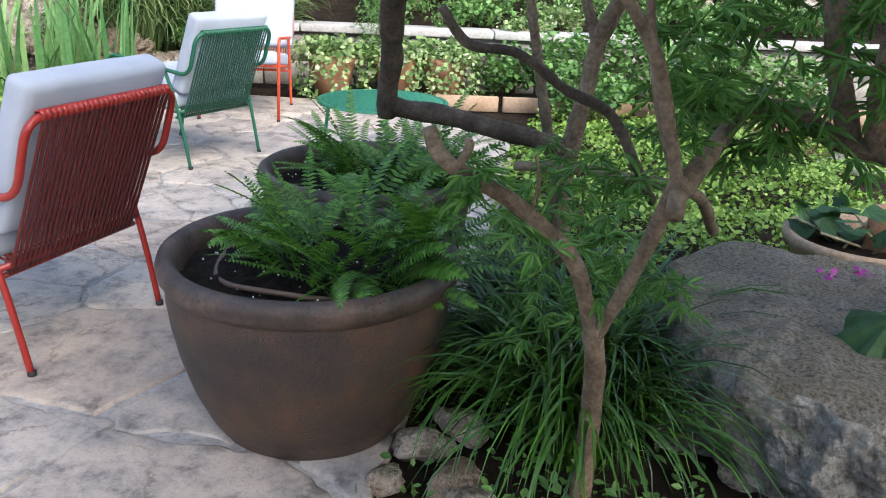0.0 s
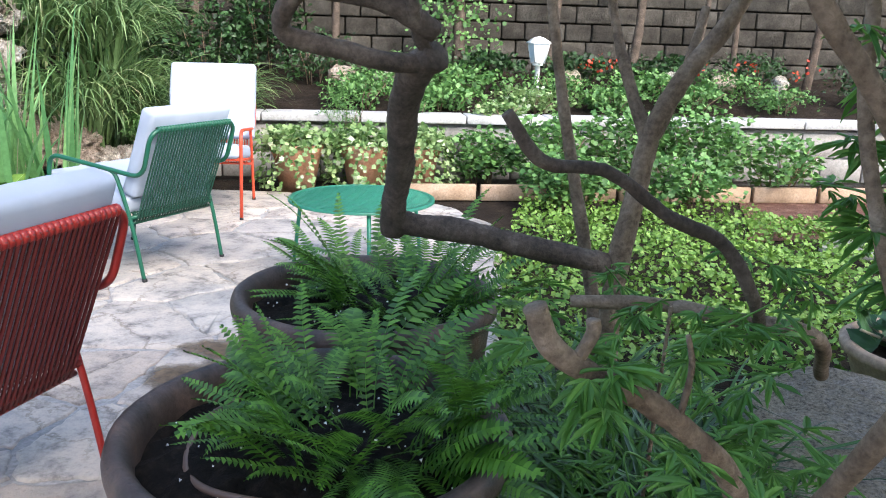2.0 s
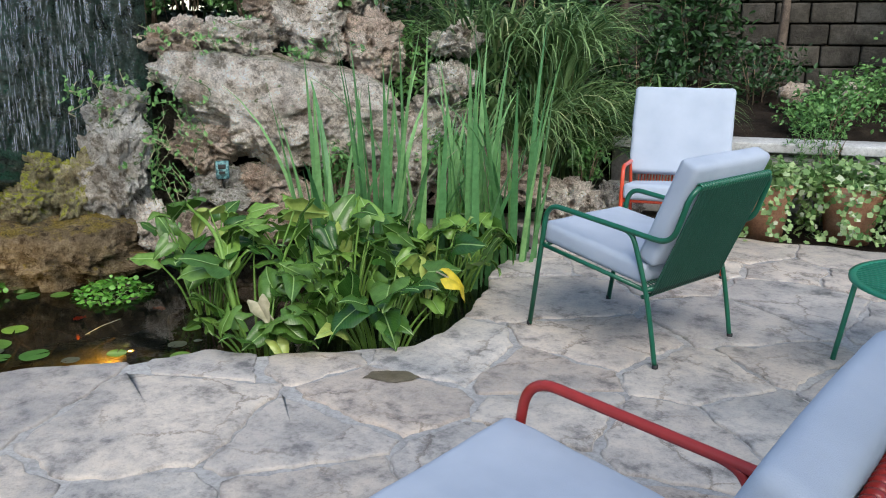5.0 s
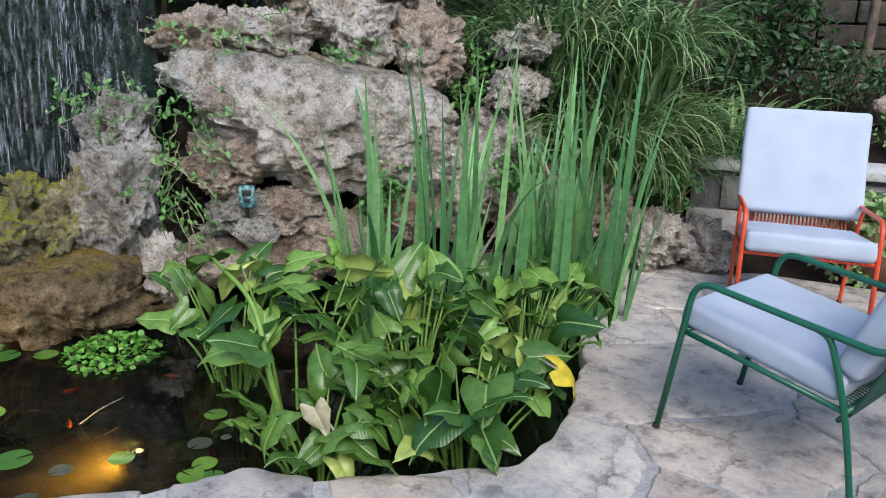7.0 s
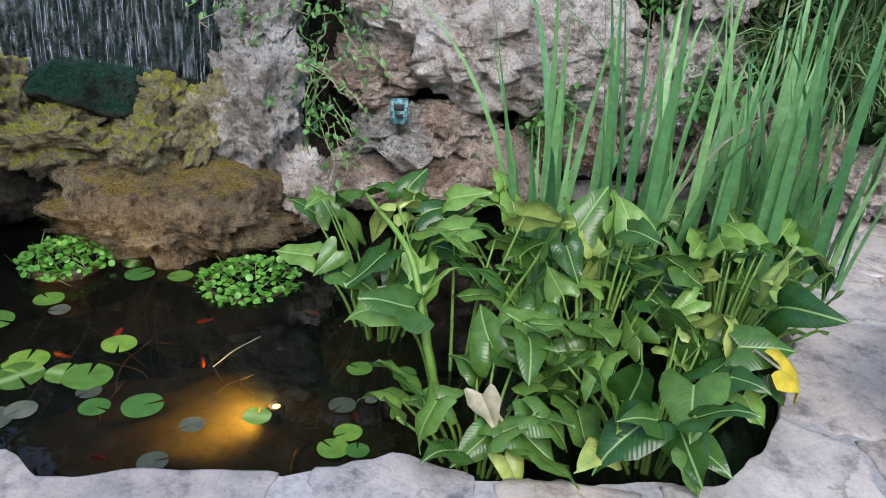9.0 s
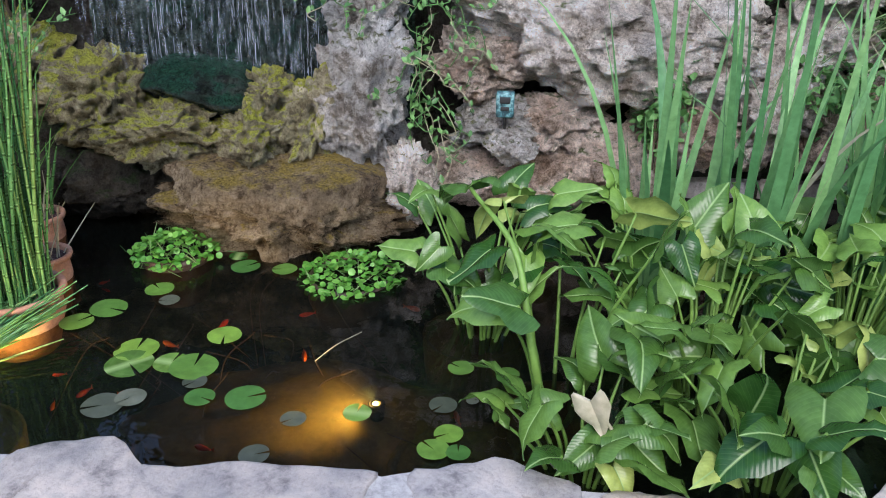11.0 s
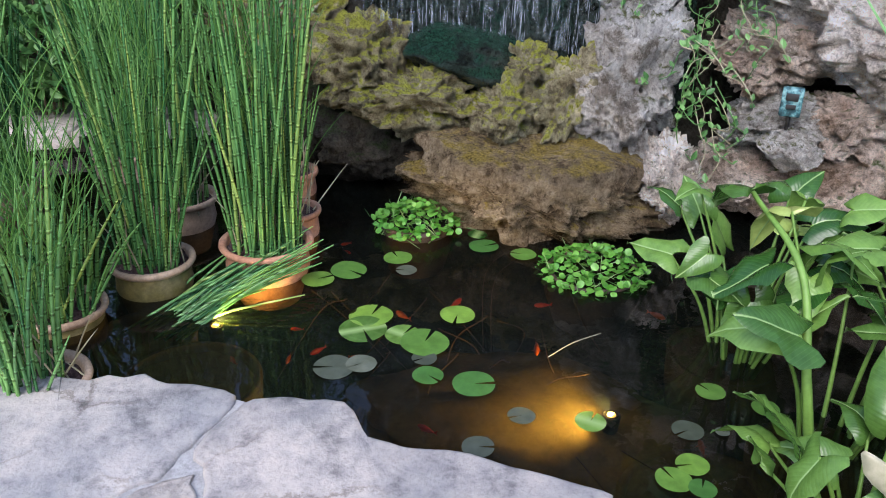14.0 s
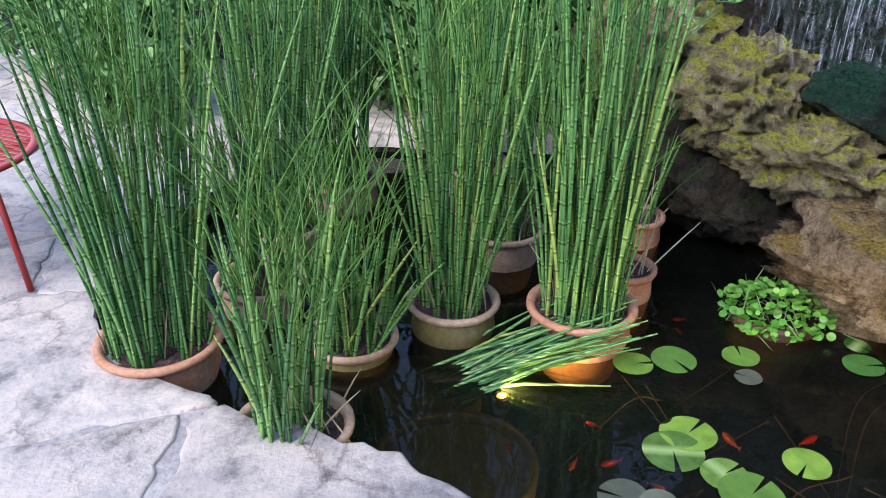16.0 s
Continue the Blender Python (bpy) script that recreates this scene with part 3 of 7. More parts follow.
# ---------------------------------------------------------------- rock wall and waterfall
def face_rock(s_, z, w, h, d, material, label, depth=0.45, seed=1, rough=0.16, holes=0.0, tilt=0.0, cuts=9, name="rock", sub=5):
    tufa = material in (M_MOSS, M_GREY, M_PINK, M_LIME)
    ob = rock_mesh(name, (w, depth, h), seed, material, None, 6 if tufa else sub, cuts, rough, holes, 0.26 if material is M_MOSS else 0.1 if tufa else 0.0)
    p = face(s_, d - depth * 0.25, z)
    ob.matrix_basis = pose(p.x, p.y, p.z, 0, tilt, math.degrees(math.atan2(UY, UX)))
    return tagged(ob, label, "rock", "rocks of the pond wall")


WET, TUFA = "wet brown rock with ochre moss on top", "pitted tufa rock covered in yellow moss"
PALE, PINK, GREY = "pale weathered limestone rock full of holes", "pinkish grey limestone block in the pond wall", "grey limestone rock with trailing weeds"
slab_s, slab_p = slab_rock("rock", (1.12, 0.6, 0.3), 33, M_WETROCK, 4.0, 0.26), face(-0.44, 0.34, 0.03)
slab_s.matrix_basis = pose(slab_p.x, slab_p.y, slab_p.z, 3, 2, math.degrees(math.atan2(UY, UX)))
tagged(slab_s, WET, "rock", "rocks of the pond wall")
face_rock(-1.28, 0.08, 0.5, 0.42, 0.2, M_DARKROCK, "dark damp rock at the water line", 0.5, 4)
face_rock(-1.75, 0.1, 0.7, 0.5, 0.1, M_DARKROCK, "dark damp rock at the water line", 0.5, 14)
face_rock(-1.34, 0.5, 0.56, 0.5, 0.12, M_MOSS, TUFA, 0.5, 5, 0.22, 0.16)
face_rock(-1.9, 0.55, 0.7, 0.6, -0.05, M_MOSS, TUFA, 0.5, 15, 0.24, 0.18)
face_rock(-0.98, 0.35, 0.6, 0.36, 0.3, M_MOSS, TUFA, 0.45, 6, 0.22, 0.14)
face_rock(-0.55, 0.37, 0.38, 0.34, 0.3, M_MOSS, TUFA, 0.4, 7, 0.22, 0.14)
face_rock(-0.75, 0.55, 0.62, 0.32, 0.15, M_ALGAE, "smooth green algae covered rock under the falls", 0.5, 8, 0.08)
face_rock(-0.5, 0.56, 0.24, 0.2, 0.22, M_MOSS, TUFA, 0.3, 28, 0.22, 0.14)
face_rock(-0.27, 0.42, 0.36, 0.56, 0.2, M_MOSS, TUFA, 0.4, 9, 0.24, 0.25, 12)
face_rock(-0.02, 0.49, 0.46, 0.66, 0.2, M_GREY, GREY, 0.42, 10, 0.26, 0.25, 8)
face_rock(-0.02, 0.9, 0.42, 0.32, 0.08, M_GREY, GREY, 0.4, 11)
face_rock(0.19, 0.16, 0.26, 0.36, 0.35, M_LIME, PALE, 0.3, 12, 0.22, 0.35)
# the shade of the crevice is put into this rock's near-black colour
face_rock(0.36, 0.62, 0.3, 0.7, -0.25, M_DARKROCK, "rock in a crevice, coloured dark for shade", 0.3, 13)
face_rock(0.55, 0.66, 0.44, 0.32, 0.0, M_PINK, PINK, 0.4, 16, 0.2, 0.2)
face_rock(0.62, 0.37, 0.4, 0.3, 0.05, M_GREY, PINK, 0.4, 17, 0.2, 0.2)
face_rock(0.92, 0.38, 0.4, 0.32, 0.05, M_PINK, PINK, 0.4, 18, 0.2, 0.2)
face_rock(0.70, 0.30, 0.21, 0.17, 0.2, M_GREY, "small pale grey stone", 0.25, 19, 0.1)
face_rock(0.5, 0.1, 0.5, 0.3, 0.1, M_PINK, PINK, 0.4, 29, 0.12)
face_rock(0.95, 0.1, 0.5, 0.3, 0.1, M_PINK, PINK, 0.4, 39, 0.14)
face_rock(1.25, 0.14, 0.5, 0.46, 0.1, M_PINK, PINK, 0.4, 20, 0.16)
face_rock(1.55, 0.36, 0.5, 0.4, 0.0, M_PINK, PINK, 0.4, 30, 0.16)
big = slab_rock("boulder", (1.62, 0.8, 0.44), 19, M_LIME, 3.2, 0.16, 6, 10)
bp = face(1.03, -0.15, 0.9)
big.matrix_basis = pose(bp.x, bp.y, bp.z, 8, 9, math.degrees(math.atan2(UY, UX)))
tagged(big, "large pale limestone boulder resting on smaller rocks", "boulder")
for s_, z, w, h, d, sd in ((0.37, 1.36, 0.45, 0.33, -0.15, 21), (0.78, 1.38, 0.46, 0.36, -0.15, 22), (1.32, 1.43, 0.52, 0.42, -0.2, 23), (1.75, 1.3, 0.46, 0.46, -0.15, 24),
                           (2.34, 1.36, 0.34, 0.27, -0.1, 25), (2.31, 1.08, 0.34, 0.34, 0.0, 26), (2.83, 0.4, 0.42, 0.45, 0.15, 27), (3.15, 0.2, 0.42, 0.4, 0.3, 31),
                           (3.5, 0.15, 0.4, 0.34, 0.35, 32), (2.4, 0.35, 0.5, 0.5, 0.1, 33), (2.0, 0.45, 0.5, 0.6, 0.0, 34), (2.25, 0.75, 0.55, 0.35, -0.05, 35), (1.1, 1.62, 0.5, 0.3, -0.4, 36), (1.7, 1.65, 0.5, 0.35, -0.4, 37)):
    face_rock(s_, z, w, h, d, M_LIME if sd % 3 else M_PINK, PALE, 0.45, sd, 0.2, 0.28)
# backing rocks, coloured near black for the shade between the stones
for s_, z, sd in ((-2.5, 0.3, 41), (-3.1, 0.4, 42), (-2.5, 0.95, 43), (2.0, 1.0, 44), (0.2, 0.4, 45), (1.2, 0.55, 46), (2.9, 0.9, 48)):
    face_rock(s_, z, 0.9, 0.8, -0.5, M_DARKROCK, "rock behind the pond wall, coloured dark for shade", 0.6, sd)
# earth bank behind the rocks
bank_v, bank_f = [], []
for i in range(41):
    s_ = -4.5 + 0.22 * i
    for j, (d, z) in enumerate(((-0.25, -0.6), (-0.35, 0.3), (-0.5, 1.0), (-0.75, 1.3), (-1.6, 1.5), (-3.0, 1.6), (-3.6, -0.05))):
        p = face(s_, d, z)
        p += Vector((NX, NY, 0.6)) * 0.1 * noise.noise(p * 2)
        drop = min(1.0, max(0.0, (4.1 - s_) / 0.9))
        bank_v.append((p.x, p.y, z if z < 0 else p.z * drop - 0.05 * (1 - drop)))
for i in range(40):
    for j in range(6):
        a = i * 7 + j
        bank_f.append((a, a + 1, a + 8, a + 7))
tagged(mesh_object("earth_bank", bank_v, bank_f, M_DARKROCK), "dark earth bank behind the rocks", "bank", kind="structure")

falls = thing("waterfall", "thin waterfall running down a dark wet rock face", "waterfall")
wv, wf = [], []
for i in range(40):
    for j in range(40):
        s_, z = -1.45 + 1.65 * i / 39, 0.35 + 1.75 * j / 39
        p = face(s_, 0, z)
        o = 0.1 * noise.fractal(Vector((s_ * 3, z * 1.2, 4)), 0.7, 2.0, 5) - 0.1 - 0.05 * z
        q = face(s_, o, z)
        wv.append(q)
for i in range(39):
    for j in range(39):
        a = i * 40 + j
        wf.append((a, a + 40, a + 41, a + 1))
mesh_object("wet_rock_face", wv, wf, M_ALGAE, falls)["label"] = "dark wet algae covered rock face"
rng = random.Random(5)
sv, sf = [], []
for _ in range(420):
    s_, z, ln, w = rng.choice((rng.uniform(-1.4, 0.12), rng.gauss(-0.98, 0.06), rng.gauss(-0.62, 0.04), rng.gauss(-0.25, 0.05))), rng.uniform(0.6, 2.0), rng.uniform(0.015, 0.12), rng.uniform(0.0006, 0.0017)
    if abs(s_ + 0.95) < 0.12 and rng.random() < 0.6 or abs(s_ + 0.3) < 0.12 and rng.random() < 0.3:
        ln *= 1.8
    v, f = tube_arrays([face(s_, -0.02, z), face(s_, -0.015, z - ln * 0.5), face(s_ + rng.gauss(0, 0.002), -0.01, z - ln)], [w * 0.5, w, w * 0.7], 5)
    o = len(sv)
    sv += v
    sf += [tuple(o + k for k in q) for q in f]
def veil_material():
    m, n, l, b = nodes_of("thin falling water")
    b.inputs["Base Color"].default_value = (0.46, 0.52, 0.6, 1)
    b.inputs["Roughness"].default_value = 0.3
    t = n.new("ShaderNodeBsdfTransparent")
    pos = n.new("ShaderNodeMapping")
    pos.inputs["Scale"].default_value = (9, 9, 1.1)
    l.new(n.new("ShaderNodeNewGeometry").outputs["Position"], pos.inputs["Vector"])
    w = noise_tex(n, l, 6, 6, 0.75, pos.outputs[0])
    r = ramp(n, [(0.5, (0, 0, 0)), (0.74, (0.5, 0.5, 0.5))])
    l.new(w.outputs[0], r.inputs[0])
    mx = n.new("ShaderNodeMixShader")
    l.new(r.outputs[0], mx.inputs[0])
    l.new(t.outputs[0], mx.inputs[1])
    l.new(b.outputs[0], mx.inputs[2])
    l.new(mx.outputs[0], n["Material Output"].inputs[0])
    return m


vv, vf = [], []
for i in range(60):
    for j in range(12):
        s_, z = -1.42 + 1.56 * i / 59, 0.62 + 1.45 * j / 11
        vv.append(face(s_, 0.0 + 0.04 * noise.noise(Vector((s_ * 9, z, 1))), z))
for i in range(59):
    for j in range(11):
        a = i * 12 + j
        vf.append((a, a + 12, a + 13, a + 1))
mesh_object("water_veil", vv, vf, veil_material(), falls)["label"] = "thin clear veil of falling water"
streams = mesh_object("water_streams", sv, sf, M_FALL, falls)
streams["kind"] = "stuff"

cam_box = thing("trail_camera", "small teal camouflage trail camera strapped to a rock", "trail camera", tuple(face(0.64, 0.2, 0.47)), 42)


def box_bm(sx, sy, sz, centre=(0, 0, 0), bevel=0.0, seg=2):
    bm = bmesh.new()
    bmesh.ops.create_cube(bm, size=1, matrix=Matrix.Translation(centre) @ Matrix.Diagonal((sx, sy, sz, 1)))
    if bevel:
        bmesh.ops.bevel(bm, geom=bm.edges[:], offset=bevel, segments=seg, profile=0.5, affect="EDGES")
    return bm


part("body", box_bm(0.085, 0.05, 0.12, (0, 0, 0.06), 0.008), M_CAMO, cam_box)
part("lens_panel", box_bm(0.05, 0.01, 0.03, (0, -0.027, 0.085), 0.002), M_FEET, cam_box, "black lens panel")
part("sensor", box_bm(0.04, 0.01, 0.018, (0, -0.027, 0.045), 0.002), M_FEET, cam_box, "black sensor window")
tube("bracket", [(0, 0, 0.01), (0, 0.0, -0.03), (0.0, 0.05, -0.07)], 0.008, M_FEET, cam_box)


# ---------------------------------------------------------------- lounge chairs
def cushion(name, sx, sy, sz, parent, m, label, seed=0.0):
    bm = box_bm(sx, sy, sz, (0, 0, 0), min(sx, sy, sz) * 0.28, 4)
    bmesh.ops.subdivide_edges(bm, edges=[e for e in bm.edges if e.calc_length() > 0.2], cuts=9, use_grid_fill=True)
    for v in bm.verts:
        puff = (1 - (2 * v.co.x / sx) ** 2) * (1 - (2 * v.co.y / sy) ** 2) * 0.012
        v.co.z += math.copysign(puff, v.co.z) + 0.006 * noise.noise(v.co * 5 + Vector((seed, 0, 0)))
        v.co.x += 0.004 * noise.noise(v.co * 9 + Vector((0, seed, 0)))
        v.co += v.co.normalized() * 0.0025 * noise.noise(v.co * 28 + Vector((0, seed, 3)))
    ob = part(name, bm, M_FABRIC, parent, label)
    ob.matrix_basis = m
    return ob


def lounge_chair(place, yaw, steel, cord, label, lift=0.0, seed=1.0, size=1.0):
    c = thing("lounge_chair", label, "chair", place, yaw, "lounge chairs on the terrace")
    R = 0.0125
    arms = bent([(0.312, 0.37, 0), (0.312, 0.275, 0.637), (0.312, -0.42, 0.573), (0.312, -0.5, 0.822), (-0.312, -0.5, 0.822), (-0.312, -0.42, 0.573), (-0.312, 0.275, 0.637), (-0.312, 0.37, 0)], 0.08, 8)
    tube("arm_and_back_frame", arms, R, steel, c, 12)
    for sx in (-1, 1):
        tube("rear_leg", smooth_path([(sx * 0.3, -0.375, 0), (sx * 0.302, -0.335, 0.2), (sx * 0.304, -0.3, 0.345), (sx * 0.308, -0.25, 0.5), (sx * 0.31, -0.215, 0.575), (sx * 0.312, -0.16, 0.597), (sx * 0.312, -0.11, 0.602)], 4), R * 0.9, steel, c, 10)
        tube("side_rail", [(sx * 0.308, 0.302, 0.43), (sx * 0.303, -0.3, 0.345)], R * 0.85, steel, c, 8)
        for y in (0.37, -0.375):
            lathe("foot_cap", [(0.001, 0), (0.014, 0.0), (0.014, 0.022), (0.001, 0.022)], M_FEET, c, 10).location = (sx * (0.312 if y > 0 else 0.3), y, -0.001)
    tube("front_rail", [(-0.308, 0.3, 0.43), (0.308, 0.3, 0.43)], R * 0.9, steel, c, 8)
    tube("rear_rail", [(-0.303, -0.303, 0.345), (0.303, -0.303, 0.345)], R * 0.9, steel, c, 8)
    tube("rear_rail", [(-0.302, -0.285, 0.31), (0.302, -0.285, 0.31)], R * 0.75, steel, c, 8)
    n = 27
    xs = [-0.262 + 0.524 * i / (n - 1) for i in range(n)]
    back = tube("back_cord", [(0, -0.514, 0.828), (0, -0.508, 0.809), (0, -0.318, 0.35), (0, -0.3, 0.315)], 0.0055, cord, c, 6)
    wrap = lathe("cord_wrap", [(0.0125, -0.0085), (0.0175, -0.006), (0.018, 0.0), (0.0175, 0.006), (0.0125, 0.0085)], steel, c, 12)
    tie = lathe("cord_tie", [(0.011, -0.006), (0.0155, -0.004), (0.0155, 0.004), (0.011, 0.006)], cord, c, 8)
    seat_cord = tube("seat_cord", [(0, 0.315, 0.428), (0, 0.302, 0.447), (0, -0.29, 0.361), (0, -0.305, 0.345)], 0.0045, cord, c, 6)
    for ob, where in ((back, lambda x: pose(x, 0, 0)), (wrap, lambda x: pose(x, -0.5, 0.822, 0, 90, 0)), (tie, lambda x: pose(x, -0.303, 0.345, 0, 90, 0)), (seat_cord, lambda x: pose(x, 0, 0))):
        ob.matrix_basis = where(xs[0])
        for x in xs[1:]:
            share(ob, where(x), c)
    cushion("seat_cushion", 0.6, 0.62, 0.1, c, pose(0, 0.025, 0.45, 8.2, 0, 0), "pale grey canvas seat cushion", seed)
    cushion("back_cushion", 0.585 + lift * 0.6, 0.5 + lift * 0.85, 0.095, c, pose(0, -0.368 - lift * 0.4, 0.69 + lift * 0.8, 112, 0, 0), "pale grey canvas back cushion", seed + 4)
    c.scale = (size, size, size)
    return c


lounge_chair((-1.555, 3.125, 0), 84, M_RED, M_REDCORD, "red steel lounge chair with dark red cords and pale cushions", 0.0, 1, 1.045)
lounge_chair((-2.35, 5.6, 0), 74, M_GREEN, M_GREENCORD, "green steel lounge chair with green cords and pale cushions", 0.0, 2, 1.01)
lounge_chair((-2.61, 7.01, 0), 196, M_ORANGE, M_ORANGE, "orange red steel lounge chair with a high pale cushion", 0.115, 3)


# ---------------------------------------------------------------- side tables
def side_table(place, radius, height, steel, label, legs=3, turn=0.0):
    t = thing("side_table", label, "table", place, turn, "round steel side tables")
    n, cells = 64, 26
    # a pressed top: slats across a ring, with gaps between
    rim = [(radius, 0), (radius, 0.012), (radius - 0.03, 0.014), (radius - 0.03, 0.002), (radius, 0)]
    lathe("rim", [(r, z + height - 0.014) for r, z in rim], steel, t, n)
    for i in range(cells):
        y = -radius + 0.02 + (2 * radius - 0.04) * (i + 0.5) / cells
        half = math.sqrt(max(0.0, (radius - 0.02) ** 2 - y * y))
        if half < 0.03:
            continue
        b = box_bm(2 * half, (2 * radius - 0.04) / cells * 0.62, 0.006, (0, y, height - 0.005), 0.0015, 1)
        part("slat", b, steel, t)
    for k in range(3):
        part("cross_bar", box_bm(0.03, 2 * radius - 0.06, 0.006, ((k - 1) * radius * 0.6, 0, height - 0.012)) if k == 1 else box_bm(0.03, 2 * radius * 0.78, 0.006, ((k - 1) * radius * 0.6, 0, height - 0.012)), steel, t)
    for k in range(legs):
        a = 2 * math.pi * k / legs
        c, s_ = math.cos(a), math.sin(a)
        tube("leg", [((radius + 0.03) * c, (radius + 0.03) * s_, 0), ((radius - 0.03) * c, (radius - 0.03) * s_, height - 0.012)], 0.012, steel, t, 10)
    return t


side_table((-1.0, 5.7, 0), 0.41, 0.45, M_TEAL, "round sea green slatted steel side table", 3, 172)
side_table((-6.03, 1.15, 0), 0.42, 0.45, M_RED, "round red slatted steel side table", 3, 68)


# ---------------------------------------------------------------- big planters with ferns
def frond_arrays(length, droop, pairs=26, width=0.05, curl=0.0):
    """An arching fern frond: a thin stem and pairs of toothed leaflets."""
    verts, faces = [], []
    pts = []
    for i in range(pairs + 1):
        t = i / pairs
        pts.append(Vector((curl * t * t, length * (t - 0.35 * droop * t * t), length * (0.9 * t - droop * t * t))))
    v, f = tube_arrays(pts, [0.0022 * (1 - 0.8 * i / pairs) for i in range(pairs + 1)], 3, 0, False)
    verts += v
    faces += f
    for i in range(3, pairs + 1):
        t = i / pairs
        w = width * (math.sin(math.pi * min(1, t * 0.92 + 0.08)) ** 0.6) * (1 if t < 0.8 else 0.9)
        d = (pts[i] - pts[i - 1]).normalized()
        for sd in (-1, 1):
            side = Vector((sd, 0, 0)) * 0.95 + d * 0.28 + Vector((0, 0, -0.12))
            up = Vector((0, 0, 0.004))
            b = length / pairs * 0.37
            o = len(verts)
            p = pts[i]
            verts += [p - d * b, p + side * w * 0.55 - d * b * 0.9 + up, p + side * w, p + side * w * 0.5 + d * b * 0.8 + up, p + d * b]
            faces.append((o, o + 1, o + 2, o + 3, o + 4) if sd > 0 else (o + 4, o + 3, o + 2, o + 1, o))
    return verts, faces


def planter(place, r, h, label, seed, hose):
    p = thing("planter", label, "plant pot", place, 0, "large brown clay planters")
    body = [(0.001, 0.0), (r * 0.61, 0.0), (r * 0.64, 0.012), (r * 0.73, h * 0.13), (r * 0.81, h * 0.27), (r * 0.88, h * 0.45), (r * 0.925, h * 0.63), (r * 0.945, h * 0.78), (r * 0.94, h * 0.86)]
    lathe("body", body, M_POT, p, 56, 0.012)
    rim = [(r * 0.935, h * 0.855), (r * 0.965, h * 0.865), (r * 0.995, h * 0.9), (r * 1.0, h * 0.94), (r * 0.985, h * 0.98), (r * 0.95, h), (r * 0.91, h * 0.992), (r * 0.875, h * 0.96), (r * 0.86, h * 0.9), (r * 0.84, h * 0.78)]
    lathe("rim", rim, M_RIM, p, 56, 0.012, "thick rolled rim, worn and spotted")
    soil = disc("soil", r * 0.86, h * 0.86, M_SOIL, p, 10, 40, 0.03, seed, 0.03)
    soil["label"] = "dark loose potting soil"
    rng = random.Random(seed)
    # white grains in the soil
    g = []
    for _ in range(70):
        a, q = rng.uniform(0, 6.28), r * 0.84 * math.sqrt(rng.random())
        g.append(np.array(pose(q * math.cos(a), q * math.sin(a), h * 0.875 + 0.03 * (1 - (q / r) ** 2), rng.uniform(0, 360), rng.uniform(0, 360), 0) @ Matrix.Scale(rng.uniform(0.0015, 0.0032), 4)))
    tet = [(1, 1, 1), (-1, -1, 1), (-1, 1, -1), (1, -1, -1)]
    grains = scatter("perlite", tet, [(0, 1, 2), (0, 3, 1), (0, 2, 3), (1, 3, 2)], g, M_WHITE, p, False)
    grains["kind"] = "stuff"
    if hose:
        tube("irrigation_hose", smooth_path([(r * 0.62 * math.cos(a), r * 0.62 * math.sin(a), h * 0.9 + 0.015 * math.sin(3 * a)) for a in [math.radians(150 + 18 * k) for k in range(12)]], 5), 0.008, M_HOSE, p, 8, "brown irrigation hose laid in a ring")
    fern = thing("fern", "lush green sword fern growing in the planter", "fern", (place[0], place[1], place[2] + h * 0.86), 0, "ferns in the planters")
    kinds = []
    for k in range(5):
        v, f = frond_arrays(0.27 + 0.05 * k, 0.3 + 0.14 * (k % 3), 24, 0.034 + 0.006 * (k % 3), 0.06 * (k - 2))
        kinds.append((v, f))
    base = []
    for k, (v, f) in enumerate(kinds):
        base.append(None)
    for i in range(135):
        k = rng.randrange(5)
        a, q = rng.uniform(0, 360), r * 0.54 * math.sqrt(rng.random())
        cx, cy = q * math.cos(math.radians(a)) + r * 0.24, q * math.sin(math.radians(a)) + r * 0.18
        m = pose(cx, cy, -0.0, rng.uniform(-30, 30), rng.uniform(-25, 25), a - 90 + rng.uniform(-70, 70)) @ Matrix.Scale(rng.uniform(0.5, 1.05), 4)
        if base[k] is None:
            base[k] = mesh_object("frond", *kinds[k], LEAF_FERN, fern)
            base[k].matrix_basis = m
        else:
            share(base[k], m, fern)
    return p


planter((-0.265, 2.87, 0), 0.43, 0.55, "large brown glazed clay planter with a thick rim", 11, True)
planter((-0.42, 3.79, 0), 0.43, 0.55, "large grey brown clay planter beneath the tree limb", 12, False)


# ---------------------------------------------------------------- leaf and blade shapes
OVAL = ([(0, 0, 0), (0.28, 0.35, 0.07), (0.2, 0.72, 0.04), (0, 1, -0.06), (-0.2, 0.72, 0.04), (-0.28, 0.35, 0.07), (0, 0.5, 0)], [(0, 1, 6), (1, 2, 6), (2, 3, 6), (3, 4, 6), (4, 5, 6), (5, 0, 6)])
LANCE = ([(0, 0, 0), (0.1, 0.3, 0.03), (0.07, 0.7, 0.0), (0, 1, -0.12), (-0.07, 0.7, 0.0), (-0.1, 0.3, 0.03)], [(0, 1, 2), (0, 2, 3), (0, 3, 4), (0, 4, 5)])
ROUND = ([(0, 0, 0)] + [(0.5 * math.sin(a), 0.5 - 0.5 * math.cos(a), 0.04 * math.cos(2 * a)) for a in [0.5 + 0.66 * k for k in range(9)]], [(0, k, k + 1) for k in range(1, 9)])
LOBED = ([(0, 0, 0)] + [((0.5 if k % 2 else 0.33) * math.sin(a), 0.4 - (0.55 if k % 2 else 0.36) * math.cos(a), 0.03 * (k % 2)) for k, a in enumerate([0.35 + 0.56 * j for j in range(11)])], [(0, k, k + 1) for k in range(1, 11)])
